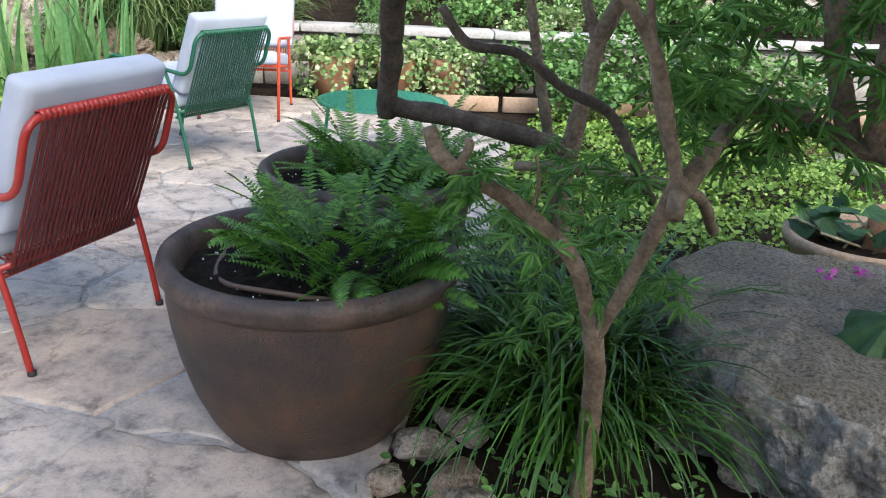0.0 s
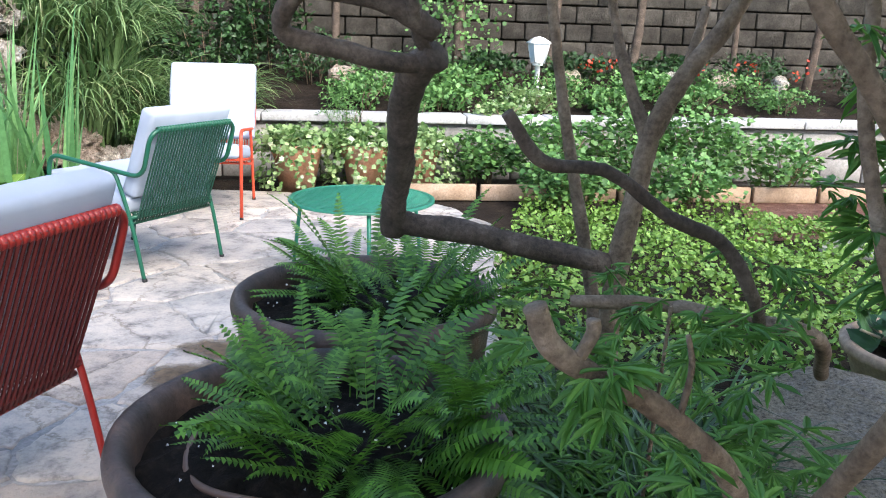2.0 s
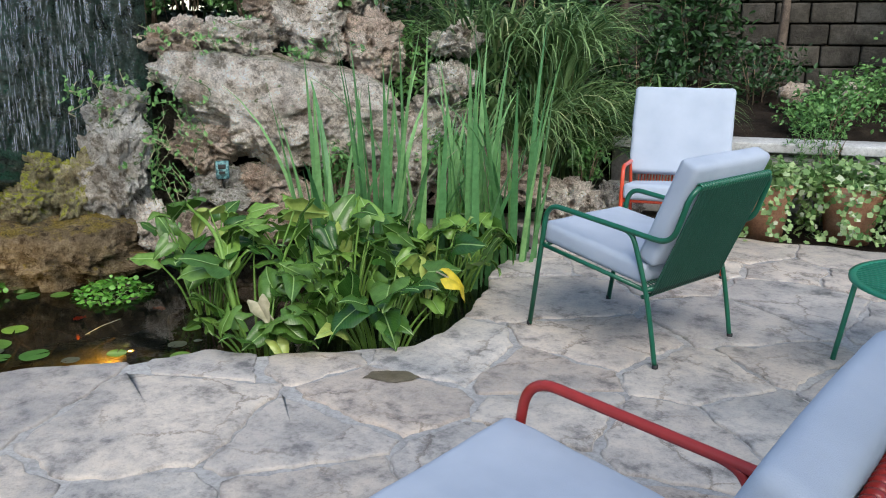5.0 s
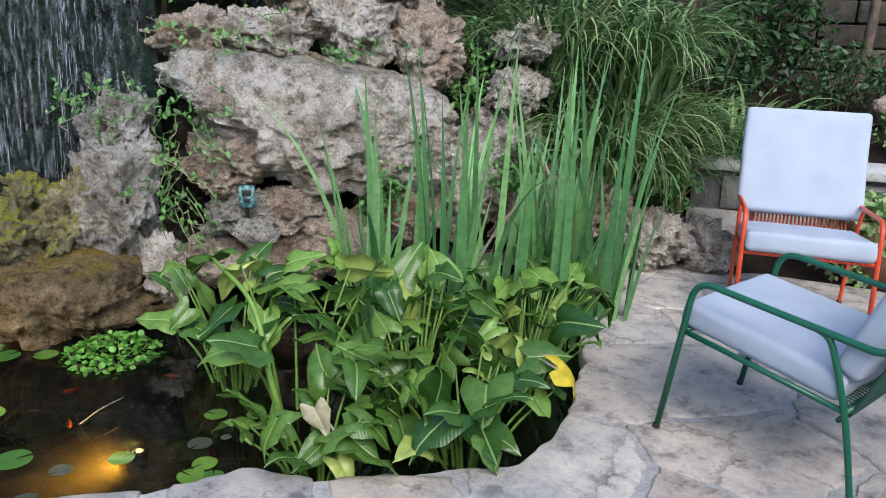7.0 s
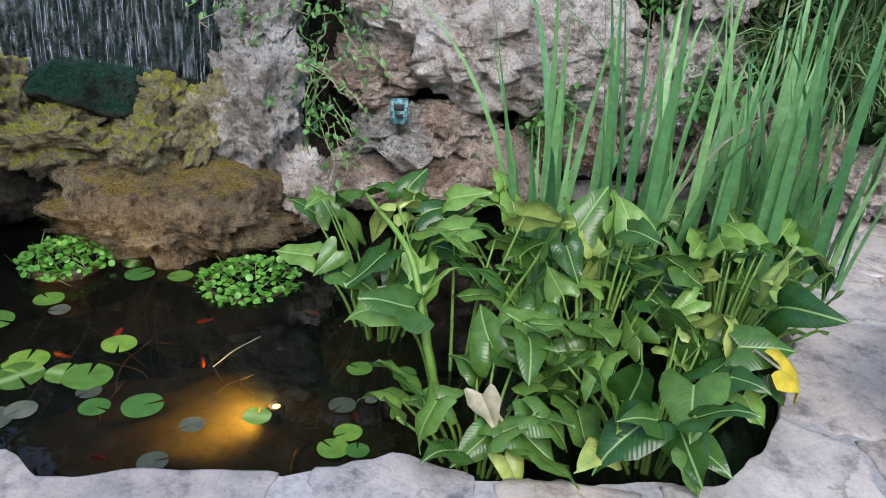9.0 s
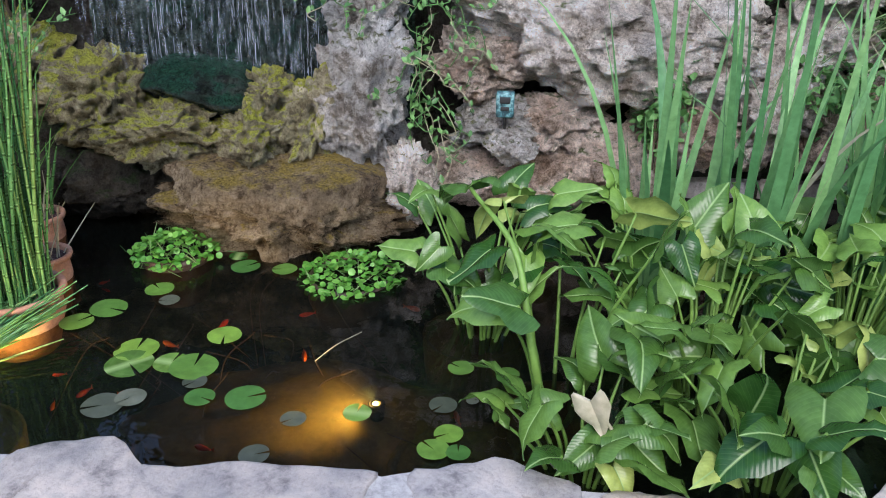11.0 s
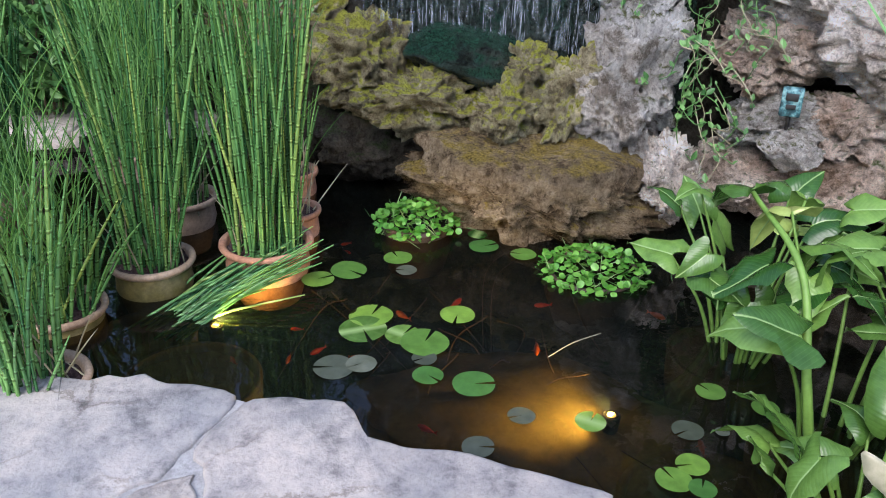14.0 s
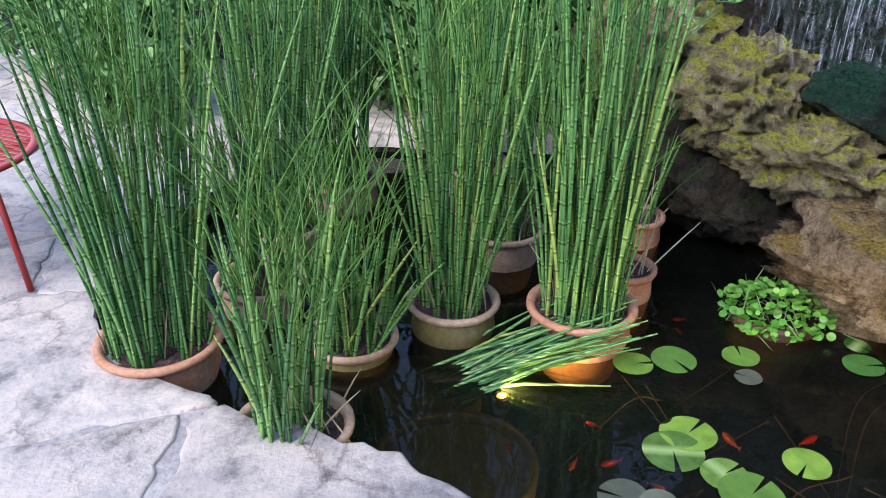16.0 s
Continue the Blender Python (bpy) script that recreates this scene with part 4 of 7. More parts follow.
TRI = ([(0, 0, 0), (0.3, 0.5, 0.05), (0, 1, 0), (-0.3, 0.5, 0.05)], [(0, 1, 2), (0, 2, 3)])


def blade_arrays(base, yaw, length, width, rise, bend, segs=7, fold=0.2, twist=0.0):
    """A grass or iris blade that leaves the base steeply and arches over."""
    c, s_ = math.cos(yaw), math.sin(yaw)
    verts, faces = [], []
    x = z = 0.0
    ang = rise
    step = length / segs
    for i in range(segs + 1):
        t = i / segs
        w = width * (1 - t ** 3) * (0.75 + 0.25 * math.sin(math.pi * min(1, t * 1.3))) + 0.0004
        tw = twist * t
        px, py = base[0] + c * x, base[1] + s_ * x
        ox, oy = -s_ * math.cos(tw) * w, c * math.cos(tw) * w
        verts += [(px - ox, py - oy, base[2] + z + fold * w), (px, py, base[2] + z), (px + ox, py + oy, base[2] + z + fold * w + math.sin(tw) * w)]
        x += math.cos(ang) * step
        z += math.sin(ang) * step
        ang -= bend / segs * (0.4 + 1.2 * t)
    for i in range(segs):
        a = i * 3
        faces += [(a, a + 1, a + 4, a + 3), (a + 1, a + 2, a + 5, a + 4)]
    return verts, faces


def gather(pieces):
    verts, faces = [], []
    for v, f in pieces:
        o = len(verts)
        verts += v
        faces += [tuple(o + k for k in q) for q in f]
    return verts, faces


def leaf_cloud(centre, size, count, leaf, rng, droop=0.0, hollow=0.35, gap=0.0, freq=2.5, flat=45):
    """Poses for leaves that fill an uneven rounded mass."""
    out = []
    cx, cy, cz = centre
    while len(out) < count:
        d = Vector((rng.gauss(0, 1), rng.gauss(0, 1), rng.gauss(0, 1))).normalized()
        r = rng.uniform(hollow ** 3, 1) ** (1 / 3)
        k = 0.8 + 0.45 * noise.noise(d * freq + Vector(centre))
        p = Vector((cx + d.x * size[0] * r * k, cy + d.y * size[1] * r * k, cz + d.z * size[2] * r * k))
        if gap and noise.noise(p * 4.5) < gap - 0.5:
            continue
        m = pose(p.x, p.y, p.z, rng.gauss(-droop, flat), rng.gauss(0, flat * 0.6), rng.uniform(0, 360)) @ Matrix.Scale(leaf * rng.uniform(0.6, 1.25), 4)
        out.append(np.array(m))
    return out


def bush(name, label, category, centre, size, count, leaf, shape, material, seed, group="", droop=0.0, gap=0.0, stems=7, flat=45, ground_z=None, hollow=0.35):
    rng = random.Random(seed)
    gz = centre[2] - size[2] if ground_z is None else ground_z
    b = thing(name, label, category, (centre[0], centre[1], gz), 0, group)
    up = centre[2] - gz
    mats = leaf_cloud((0, 0, up), size, count, leaf, rng, droop, hollow, gap, flat=flat)
    scatter("leaves", shape[0], shape[1], mats, material, b, False)["kind"] = "stuff"
    pieces = []
    for _ in range(stems):
        a, q = rng.uniform(0, 6.28), rng.uniform(0.2, 0.7)
        pieces.append(tube_arrays([Vector((0.15 * size[0] * math.cos(a), 0.15 * size[1] * math.sin(a), -0.02)), Vector((q * 0.5 * size[0] * math.cos(a), q * 0.5 * size[1] * math.sin(a), up * 0.6)),
                                   Vector((q * size[0] * math.cos(a), q * size[1] * math.sin(a), up + size[2] * 0.4))], [0.008, 0.006, 0.003], 5))
    mesh_object("stem_tangle", *gather(pieces), M_BARK, b)["kind"] = "stuff"
    return b


# ---------------------------------------------------------------- bed beside the planters
def ledge_rock(name, outline, top, foot, seed, material):
    """A broad stone with a nearly flat top, a broken rim and steep rugged sides."""
    cx, cy = sum(x for x, y in outline) / len(outline), sum(y for x, y in outline) / len(outline)
    seg, rows, n = 200, [], len(outline)
    off = Vector((seed, seed * 1.7, 0))
    for k in range(seg):
        a = 2 * math.pi * k / seg
        c, s_ = math.cos(a), math.sin(a)
        r = 9.0
        for i in range(n):
            (x1, y1), (x2, y2) = outline[i - 1], outline[i]
            den = c * (y2 - y1) - s_ * (x2 - x1)
            if abs(den) > 1e-9:
                u = ((x1 - cx) * (y2 - y1) - (y1 - cy) * (x2 - x1)) / den
                v = ((x1 - cx) * s_ - (y1 - cy) * c) / den
                if u > 0 and -1e-6 <= v <= 1 + 1e-6:
                    r = min(r, u)
        rows.append((c, s_, r))
    verts, faces = [(cx, cy, top)], []
    rings = [(f / 16, 0.0) for f in range(1, 16)] + [(0.985, 0.012), (1.0, 0.03)] + [(1.0, 0.03 + (top - foot - 0.03) * j / 20) for j in range(1, 21)]
    for f, down in rings:
        for c, s_, r in rows:
            x, y, z = cx + c * r * f, cy + s_ * r * f, top - down
            w = Vector((x, y, z))
            if f < 0.99:
                z += 0.022 * noise.fractal(w * 2.5 + off, 0.8, 2.0, 6) + 0.012 * noise.noise(w * 11 + off) - 0.014 * max(0.0, noise.noise(w * 24 + off))
            side = min(1.0, down / 0.08)
            d = 0.07 * noise.fractal(w * 2.6 + off, 0.8, 2.1, 6) * (0.4 + side) + 0.05 * side * (noise.ridged_multi_fractal(w * 3.2 + off, 0.9, 2.2, 6, 1.0, 2.0) - 1.0) - 0.035 * side * max(0.0, noise.noise(w * 14 + off)) - 0.1 * max(0.0, down - 0.12) * (1 + noise.noise(w * 2))
            if side:
                near = noise.voronoi(w * 6 + off)[0]
                d += 0.09 * side * (min(0.5, near[1] - near[0]) - 0.3)
            if f >= 0.9:
                x, y = x + c * d, y + s_ * d
            verts.append((x, y, z))
    for k in range(seg):
        faces.append((0, 1 + k, 1 + (k + 1) % seg))
    for i in range(len(rings) - 1):
        for k in range(seg):
            a, b = 1 + i * seg + k, 1 + i * seg + (k + 1) % seg
            faces.append((a, a + seg, b + seg, b))
    return mesh_object(name, verts, faces, material, None, False)


boulder = ledge_rock("boulder", [(0.74, 3.7), (0.77, 3.08), (0.9, 2.92), (1.07, 2.8), (1.3, 2.73), (1.62, 2.83), (1.88, 3.2), (1.9, 3.5), (1.5, 3.93), (0.98, 4.0)], 0.36, -0.1, 7, M_BOULDER)
tagged(boulder, "broad flat topped grey boulder with rough sides", "boulder")
rng = random.Random(21)
pebble_shapes = [rock_mesh("stone", (0.16, 0.13, 0.1), 70 + k, M_PINK if k % 2 else M_LIME, None, 3, 7, 0.16) for k in range(3)]
for ob in pebble_shapes:
    tagged(ob, "small rough limestone at the bed edge", "stone", "stones edging the bed")
pebble_shapes[0].matrix_basis = pose(0.12, 2.78, 0.02, 0, 0, 30)
pebble_shapes[1].matrix_basis = pose(0.24, 2.66, 0.01, 10, 0, 80)
pebble_shapes[2].matrix_basis = pose(0.2, 2.9, 0.03, 0, 20, 10)
for k, (x, y, sc) in enumerate(((0.33, 2.55, 1.2), (0.05, 2.62, 0.7), (0.36, 2.35, 0.9), (0.45, 2.2, 1.1), (0.02, 3.4, 1.0))):
    copy_thing(pebble_shapes[k % 3], pose(x, y, 0.0, 0, 0, 70 * k) @ Matrix.Scale(sc, 4))

pieces = []
for cx, cy, n in ((0.42, 3.18, 380), (0.6, 3.36, 300), (0.3, 3.6, 200), (0.53, 2.98, 260)):
    for _ in range(n):
        a = rng.uniform(0, 6.28)
        q = 0.13 * math.sqrt(rng.random())
        pieces.append(blade_arrays((cx + q * math.cos(a), cy + q * math.sin(a), -0.04), a + rng.gauss(0, 0.5), rng.uniform(0.5, 0.82), rng.uniform(0.005, 0.0095), rng.uniform(1.0, 1.5), rng.uniform(1.9, 3.3), 8, 0.4, rng.gauss(0, 0.5)))
tagged(mesh_object("strap_grass", *gather(pieces), LEAF_STRAP), "dense clump of dark green arching strap leaves", "grass", kind="stuff")


# ---------------------------------------------------------------- the pruned tree
def limb(name, points, r0, r1, material, parent, sides=12, rough=0.1):
    path = smooth_path(points, 10)
    n = len(path)
    radii = [0.88 * (r0 + (r1 - r0) * i / (n - 1)) for i in range(n)]
    for i in range(n):
        radii[i] *= 1 + 0.12 * noise.noise(path[i] * 9)
    return tube(name, path, radii, material, parent, sides, "", rough)


sap = thing("sapling", "pruned grey brown sapling forking near the ground", "tree", (0, 0, 0))
limb("trunk", [(0.57, 2.66, -0.06), (0.575, 2.66, 0.18), (0.575, 2.58, 0.42), (0.56, 2.5, 0.6)], 0.034, 0.027, M_BARK, sap)
limb("branch", [(0.56, 2.51, 0.57), (0.51, 2.44, 0.76), (0.4, 2.36, 0.89), (0.3, 2.3, 0.96), (0.25, 2.28, 1.0), (0.23, 2.27, 1.05)], 0.02, 0.017, M_BARK, sap)
limb("branch", [(0.57, 2.51, 0.57), (0.63, 2.42, 0.76), (0.67, 2.34, 0.92), (0.69, 2.3, 1.0)], 0.017, 0.019, M_BARK, sap)
limb("branch", [(0.69, 2.31, 0.97), (0.64, 2.27, 1.15), (0.61, 2.24, 1.23), (0.55, 2.22, 1.32), (0.46, 2.18, 1.45), (0.4, 2.15, 1.75)], 0.0145, 0.011, M_BARK, sap)
limb("branch", [(0.69, 2.32, 0.98), (0.65, 2.35, 1.07), (0.6, 2.4, 1.27), (0.59, 2.42, 1.45), (0.56, 2.45, 1.9)], 0.012, 0.009, M_BARK, sap)
limb("branch", [(0.69, 2.31, 0.97), (0.688, 2.285, 0.955), (0.686, 2.26, 0.94)], 0.02, 0.019, M_BARK, sap)
limb("branch", [(0.42, 2.37, 0.87), (0.43, 2.37, 0.95), (0.42, 2.36, 1.0)], 0.006, 0.004, M_BARK, sap, 6)
limb("branch", [(0.28, 2.29, 0.97), (0.3, 2.3, 1.01), (0.3, 2.3, 1.03)], 0.011, 0.010, M_BARK, sap, 8)
limb("branch", [(0.69, 2.3, 0.97), (0.76, 2.5, 1.03), (0.81, 2.6, 1.08), (0.9, 2.6, 1.08), (1.0, 2.55, 1.04), (1.14, 2.5, 1.02)], 0.022, 0.025, M_BARK, sap)
limb("branch", [(1.01, 2.55, 1.03), (0.96, 2.56, 1.18), (0.93, 2.58, 1.32), (0.91, 2.6, 1.45), (0.85, 2.65, 1.9)], 0.028, 0.018, M_BARK, sap)
limb("branch", [(1.05, 2.53, 1.03), (1.025, 2.5, 1.14), (1.02, 2.48, 1.24)], 0.021, 0.02, M_BARK, sap)
limb("branch", [(1.06, 2.53, 1.04), (1.1, 2.5, 1.15), (1.16, 2.5, 1.26), (1.2, 2.5, 1.42), (1.3, 2.5, 1.8)], 0.017, 0.01, M_BARK, sap)
limb("branch", [(1.07, 2.56, 1.04), (1.16, 2.7, 1.24), (1.22, 2.8, 1.42), (1.3, 2.9, 1.9)], 0.018, 0.01, M_BARK, sap)
limb("branch", [(1.15, 2.7, 1.22), (1.28, 2.8, 1.25), (1.45, 2.9, 1.3), (1.8, 3.0, 1.5)], 0.02, 0.014, M_BARK, sap)

old = thing("tree", "old pruned tree with a low horizontal limb", "tree", (0, 0, 0))
limb("trunk", [(0.36, 3.75, -0.06), (0.36, 3.73, 0.35), (0.36, 3.7, 0.65), (0.4, 3.7, 0.93), (0.43, 3.7, 1.11), (0.51, 3.7, 1.28), (0.62, 3.7, 1.45), (0.8, 3.7, 1.9)], 0.042, 0.024, M_BARK, old, 12)
limb("branch", [(0.33, 3.78, 0.4), (0.3, 3.8, 0.6), (0.24, 3.8, 0.87), (0.18, 3.8, 1.14), (0.13, 3.8, 1.42), (0.05, 3.8, 1.9)], 0.027, 0.015, M_BARK, old)
limb("branch", [(0.42, 3.7, 1.08), (0.35, 3.75, 1.26), (0.3, 3.8, 1.43), (0.2, 3.85, 1.9)], 0.024, 0.012, M_BARK, old)
limb("branch", [(0.44, 3.7, 1.1), (0.5, 3.75, 1.25), (0.55, 3.8, 1.45)], 0.02, 0.014, M_BARK, old)
limb("branch", [(0.365, 3.72, 0.68), (0.33, 3.69, 0.72), (0.28, 3.66, 0.74), (0.12, 3.63, 0.77), (-0.07, 3.6, 0.81), (-0.2, 3.59, 0.82), (-0.29, 3.58, 0.84)], 0.036, 0.04, M_BARK_DARK, old)
limb("branch", [(-0.28, 3.58, 0.80), (-0.265, 3.54, 0.9), (-0.24, 3.5, 0.99), (-0.21, 3.4, 1.16), (-0.16, 3.32, 1.27), (-0.1, 3.28, 1.31)], 0.041, 0.046, M_BARK_DARK, old, 12)
limb("branch", [(-0.11, 3.3, 1.29), (-0.21, 3.25, 1.29), (-0.33, 3.2, 1.32), (-0.43, 3.15, 1.35), (-0.40, 3.12, 1.42), (-0.3, 3.15, 1.5)], 0.027, 0.025, M_BARK_DARK, old)
limb("branch", [(-0.12, 3.3, 1.3), (-0.14, 3.25, 1.36), (-0.15, 3.2, 1.45), (-0.2, 3.15, 1.8)], 0.022, 0.016, M_BARK_DARK, old)
limb("branch", [(-0.35, 3.2, 1.45), (-0.22, 3.2, 1.43), (-0.1, 3.26, 1.36)], 0.03, 0.03, M_BARK_DARK, old)
limb("dead_branch", [(0.14, 2.67, 1.24), (0.2, 2.7, 1.16), (0.31, 2.75, 1.14), (0.42, 2.8, 1.06), (0.53, 2.85, 1.0), (0.61, 2.9, 0.86), (0.66, 3.2, 0.7)], 0.0125, 0.016, M_BARK_DARK, old)
limb("dead_branch", [(0.25, 3.2, 0.76), (0.46, 3.2, 0.77), (0.59, 3.15, 0.77), (0.77, 3.1, 0.76), (0.85, 3.3, 0.6)], 0.018, 0.02, M_BARK, old)
limb("dead_branch", [(0.45, 3.2, 0.0), (0.46, 3.15, 0.4), (0.47, 3.1, 0.8)], 0.006, 0.005, M_BARK, old, 6)


# branch and leaf mass added above the view to shade the planters
limb("branch", [(0.8, 3.7, 1.85), (0.85, 3.6, 2.4), (0.7, 3.3, 3.0)], 0.03, 0.015, M_BARK, old)
shade_crown_mats = leaf_cloud((1.95, 1.8, 2.65), (2.3, 2.5, 0.8), 8500, 0.18, random.Random(41), 10, 0.2, 0.1)
scatter("crown", OVAL[0], OVAL[1], shade_crown_mats, LEAF_MID, old, False)["kind"] = "stuff"


def shoots(label, tips, seed, parent_name="leafy_shoots"):
    """Thin twigs with fans of narrow leaflets."""
    rng = random.Random(seed)
    t = thing(parent_name, label, "shoots", (0, 0, 0))
    twigs, mats = [], []
    for (x0, y0, z0), (x1, y1, z1) in tips:
        a, b = Vector((x0, y0, z0)), Vector((x1, y1, z1))
        mid = (a + b) / 2 + Vector((rng.gauss(0, 0.03), rng.gauss(0, 0.03), rng.gauss(0.02, 0.02)))
        path = smooth_path([a, mid, b], 6)
        twigs.append(tube_arrays(path, [0.004 - 0.0025 * i / (len(path) - 1) for i in range(len(path))], 5))
        for p in path[2:]:
            for _ in range(1):
                yaw = rng.uniform(0, 360)
                root = pose(p.x, p.y, p.z, rng.uniform(-35, 25), rng.uniform(-25, 25), yaw)
                for k in range(5):
                    ln = (0.065 - 0.012 * abs(k - 2)) * rng.uniform(0.7, 1.2)
                    mats.append(np.array(root @ pose(0, 0.02, 0, rng.uniform(-30, 5), 0, (k - 2) * 32) @ Matrix.Scale(ln, 4)))
    mesh_object("twig_tangle", *gather(twigs), LEAF_SHOOT, t)["kind"] = "stuff"
    scatter("leaves", LANCE[0], LANCE[1], mats, LEAF_SHOOT, t, False)["kind"] = "stuff"
    return t


rng = random.Random(31)
tips = []
for _ in range(26):
    a = (rng.uniform(0.66, 0.95), rng.uniform(2.35, 2.65), rng.uniform(1.0, 1.3))
    tips.append((a, (a[0] + rng.gauss(0.06, 0.09), a[1] + rng.gauss(0.05, 0.1), a[2] + rng.uniform(-0.12, 0.28))))
for _ in range(10):
    a = (rng.uniform(0.95, 1.25), rng.uniform(2.5, 2.9), rng.uniform(1.15, 1.4))
    tips.append((a, (a[0] + rng.gauss(0.05, 0.12), a[1] + rng.gauss(0, 0.1), a[2] + rng.uniform(-0.15, 0.2))))
for _ in range(8):
    a = (rng.uniform(0.35, 0.75), rng.uniform(2.5, 3.1), rng.uniform(0.6, 0.85))
    tips.append((a, (a[0] + rng.gauss(0, 0.12), a[1] + rng.gauss(0, 0.1), a[2] + rng.uniform(-0.02, 0.18))))
for _ in range(18):
    a = (rng.uniform(0.25, 0.66), rng.uniform(2.75, 3.2), rng.uniform(0.3, 0.8))
    tips.append((a, (a[0] + rng.gauss(0, 0.14), a[1] + rng.gauss(-0.05, 0.12), a[2] + rng.uniform(0.0, 0.2))))
for _ in range(3):
    tips.append(((0.28, 2.3, 0.95), (0.28 + rng.gauss(0, 0.1), 2.35 + rng.gauss(0, 0.1), 0.97 + rng.gauss(0, 0.07))))
shoots("fresh green shoots with narrow fanned leaflets on the tree", tips, 32)

# mallow with broad leaves behind the boulder
def mallow_leaf():
    """A drooping round leaf, pleated along its veins, with a scalloped rim."""
    vs, fs, m_ = [(0, 0, 0)], [], 28
    for ring, rr in enumerate((0.25, 0.5, 0.75, 1.0)):
        for j in range(m_ + 1):
            a = 0.25 + (6.283 - 0.5) * j / m_
            pleat = math.cos(a * 7)
            q = 0.5 * rr * (1 + 0.1 * rr * pleat)
            vs.append((q * math.sin(a), 0.2 * rr - q * math.cos(a), -0.28 * rr * rr + 0.035 * rr * pleat))
            if j:
                k = len(vs) - 1
                fs.append((0, k - 1, k) if ring == 0 else (k - m_ - 2, k - m_ - 1, k, k - 1))
    return vs, fs


MALLOW = mallow_leaf()
mal = thing("mallow", "tall mallow stalk with broad drooping leaves", "plant", (1.62, 3.36, -0.05))
tube("stalk", smooth_path([(0, 0, 0), (-0.03, -0.05, 0.5), (-0.07, -0.06, 0.9), (-0.13, -0.06, 1.35), (-0.2, -0.06, 2.0)], 6), 0.012, LEAF_MALLOW, mal, 8)
for k, (x, y, z, rx, rz, sc) in enumerate(((-0.27, -0.2, 0.5, -35, 160, 0.27), (-0.14, 0.1, 1.0, -50, 60, 0.2), (0.05, -0.06, 0.95, -60, 230, 0.24), (0.12, -0.1, 0.75, -55, 200, 0.2), (-0.2, -0.1, 0.7, -30, 100, 0.15), (-0.1, 0.05, 1.4, -20, 30, 0.2), (0.0, -0.15, 0.6, -50, 180, 0.16))):
    lf = scatter("leaf", MALLOW[0], MALLOW[1], [np.array(Matrix.Scale(sc, 4))], LEAF_MALLOW, mal, False)
    lf.matrix_basis = pose(x, y, z, rx, 0, rz)
for k in range(2):
    fl = scatter("fallen_petals", ROUND[0], ROUND[1], [np.array(pose(rng.gauss(0, 0.02), rng.gauss(0, 0.02), 0.005, rng.gauss(0, 30), rng.gauss(0, 30), rng.uniform(0, 360)) @ Matrix.Scale(0.022, 4)) for _ in range(9)], LEAF_PINK, None, False)
    fl.location = ((1.29, 3.68, 0.375), (1.42, 3.73, 0.37))[k]
    tagged(fl, "fallen magenta petals lying on the boulder", "petals")

# shallow terracotta bowl
bowl = thing("bowl_planter", "shallow terracotta bowl with dry stems and a cut stump", "plant pot", (1.58, 4.52, -0.04))
lathe("body", [(0.001, 0), (0.2, 0), (0.25, 0.12), (0.3, 0.27), (0.325, 0.28), (0.33, 0.31), (0.31, 0.325), (0.28, 0.31), (0.27, 0.26)], M_TERRA_PALE, bowl, 40, 0.01)
disc("soil", 0.275, 0.27, M_EARTH, bowl, 6, 28, 0.04, 2)
lathe("stump", [(0.001, 0.26), (0.06, 0.26), (0.055, 0.36), (0.06, 0.44), (0.045, 0.46), (0.001, 0.45)], M_TERRA, bowl, 12, 0.5, "orange cut fibrous stump").location = (0.06, 0.0, 0)
rb = random.Random(3)
scatter("leaves", LOBED[0], LOBED[1], [np.array(pose(rb.gauss(-0.12, 0.13), rb.gauss(0, 0.13), rb.uniform(0.3, 0.5), rb.gauss(-20, 25), rb.gauss(0, 20), rb.uniform(0, 360)) @ Matrix.Scale(rb.uniform(0.07, 0.15), 4)) for _ in range(32)], LEAF_MALLOW, bowl, False)
mesh_object("dry_stems", *gather([tube_arrays([Vector((rb.gauss(0, 0.1), rb.gauss(0, 0.1), 0.27)), Vector((rb.gauss(0, 0.16), rb.gauss(0, 0.16), 0.38))], 0.006, 5) for _ in range(14)]), LEAF_DRY, bowl)


# ---------------------------------------------------------------- pond plants
def arum_leaf():
    edge = [(0.02, -0.02), (0.17, -0.2), (0.28, -0.3), (0.37, -0.22), (0.4, -0.02), (0.37, 0.2), (0.29, 0.45), (0.18, 0.7), (0.08, 0.88), (0.0, 1.0)]
    rib = [0, 0, 0.0, 0.03, 0.1, 0.24, 0.46, 0.7, 0.88, 1.0]
    return edge, rib


def arum_arrays(length, wide, fold, droop, wave, seed):
    edge, rib = arum_leaf()
    verts, faces = [], []
    rng = random.Random(seed)
    for sd in (-1, 1):
        o = len(verts)
        for (ex, ey), ry in zip(edge, rib):
            for k in range(4):
                t = k / 3
                x, y = ex * t * wide, ry + (ey - ry) * t
                z = fold * x * (1 - 0.8 * t) - droop * max(0, y) ** 2 + wave * t * t * math.sin(y * 9 + sd + seed) + 0.5 * wave * math.sin(y * 5 + seed * 2) - 0.25 * droop * (x * 2) ** 2
                verts.append((sd * x * length, y * length, z * length))
        for i in range(len(edge) - 1):
            for k in range(3):
                a = o + i * 4 + k
                q = (a, a + 1, a + 5, a + 4)
                faces.append(q if sd > 0 else q[::-1])
    return verts, faces


ARUM = [arum_arrays(1.0, 0.98 + 0.08 * k, 0.9 - 0.2 * (k % 3), 0.15 + 0.14 * (k % 4), 0.08, k) for k in range(6)]
arum_mesh = []


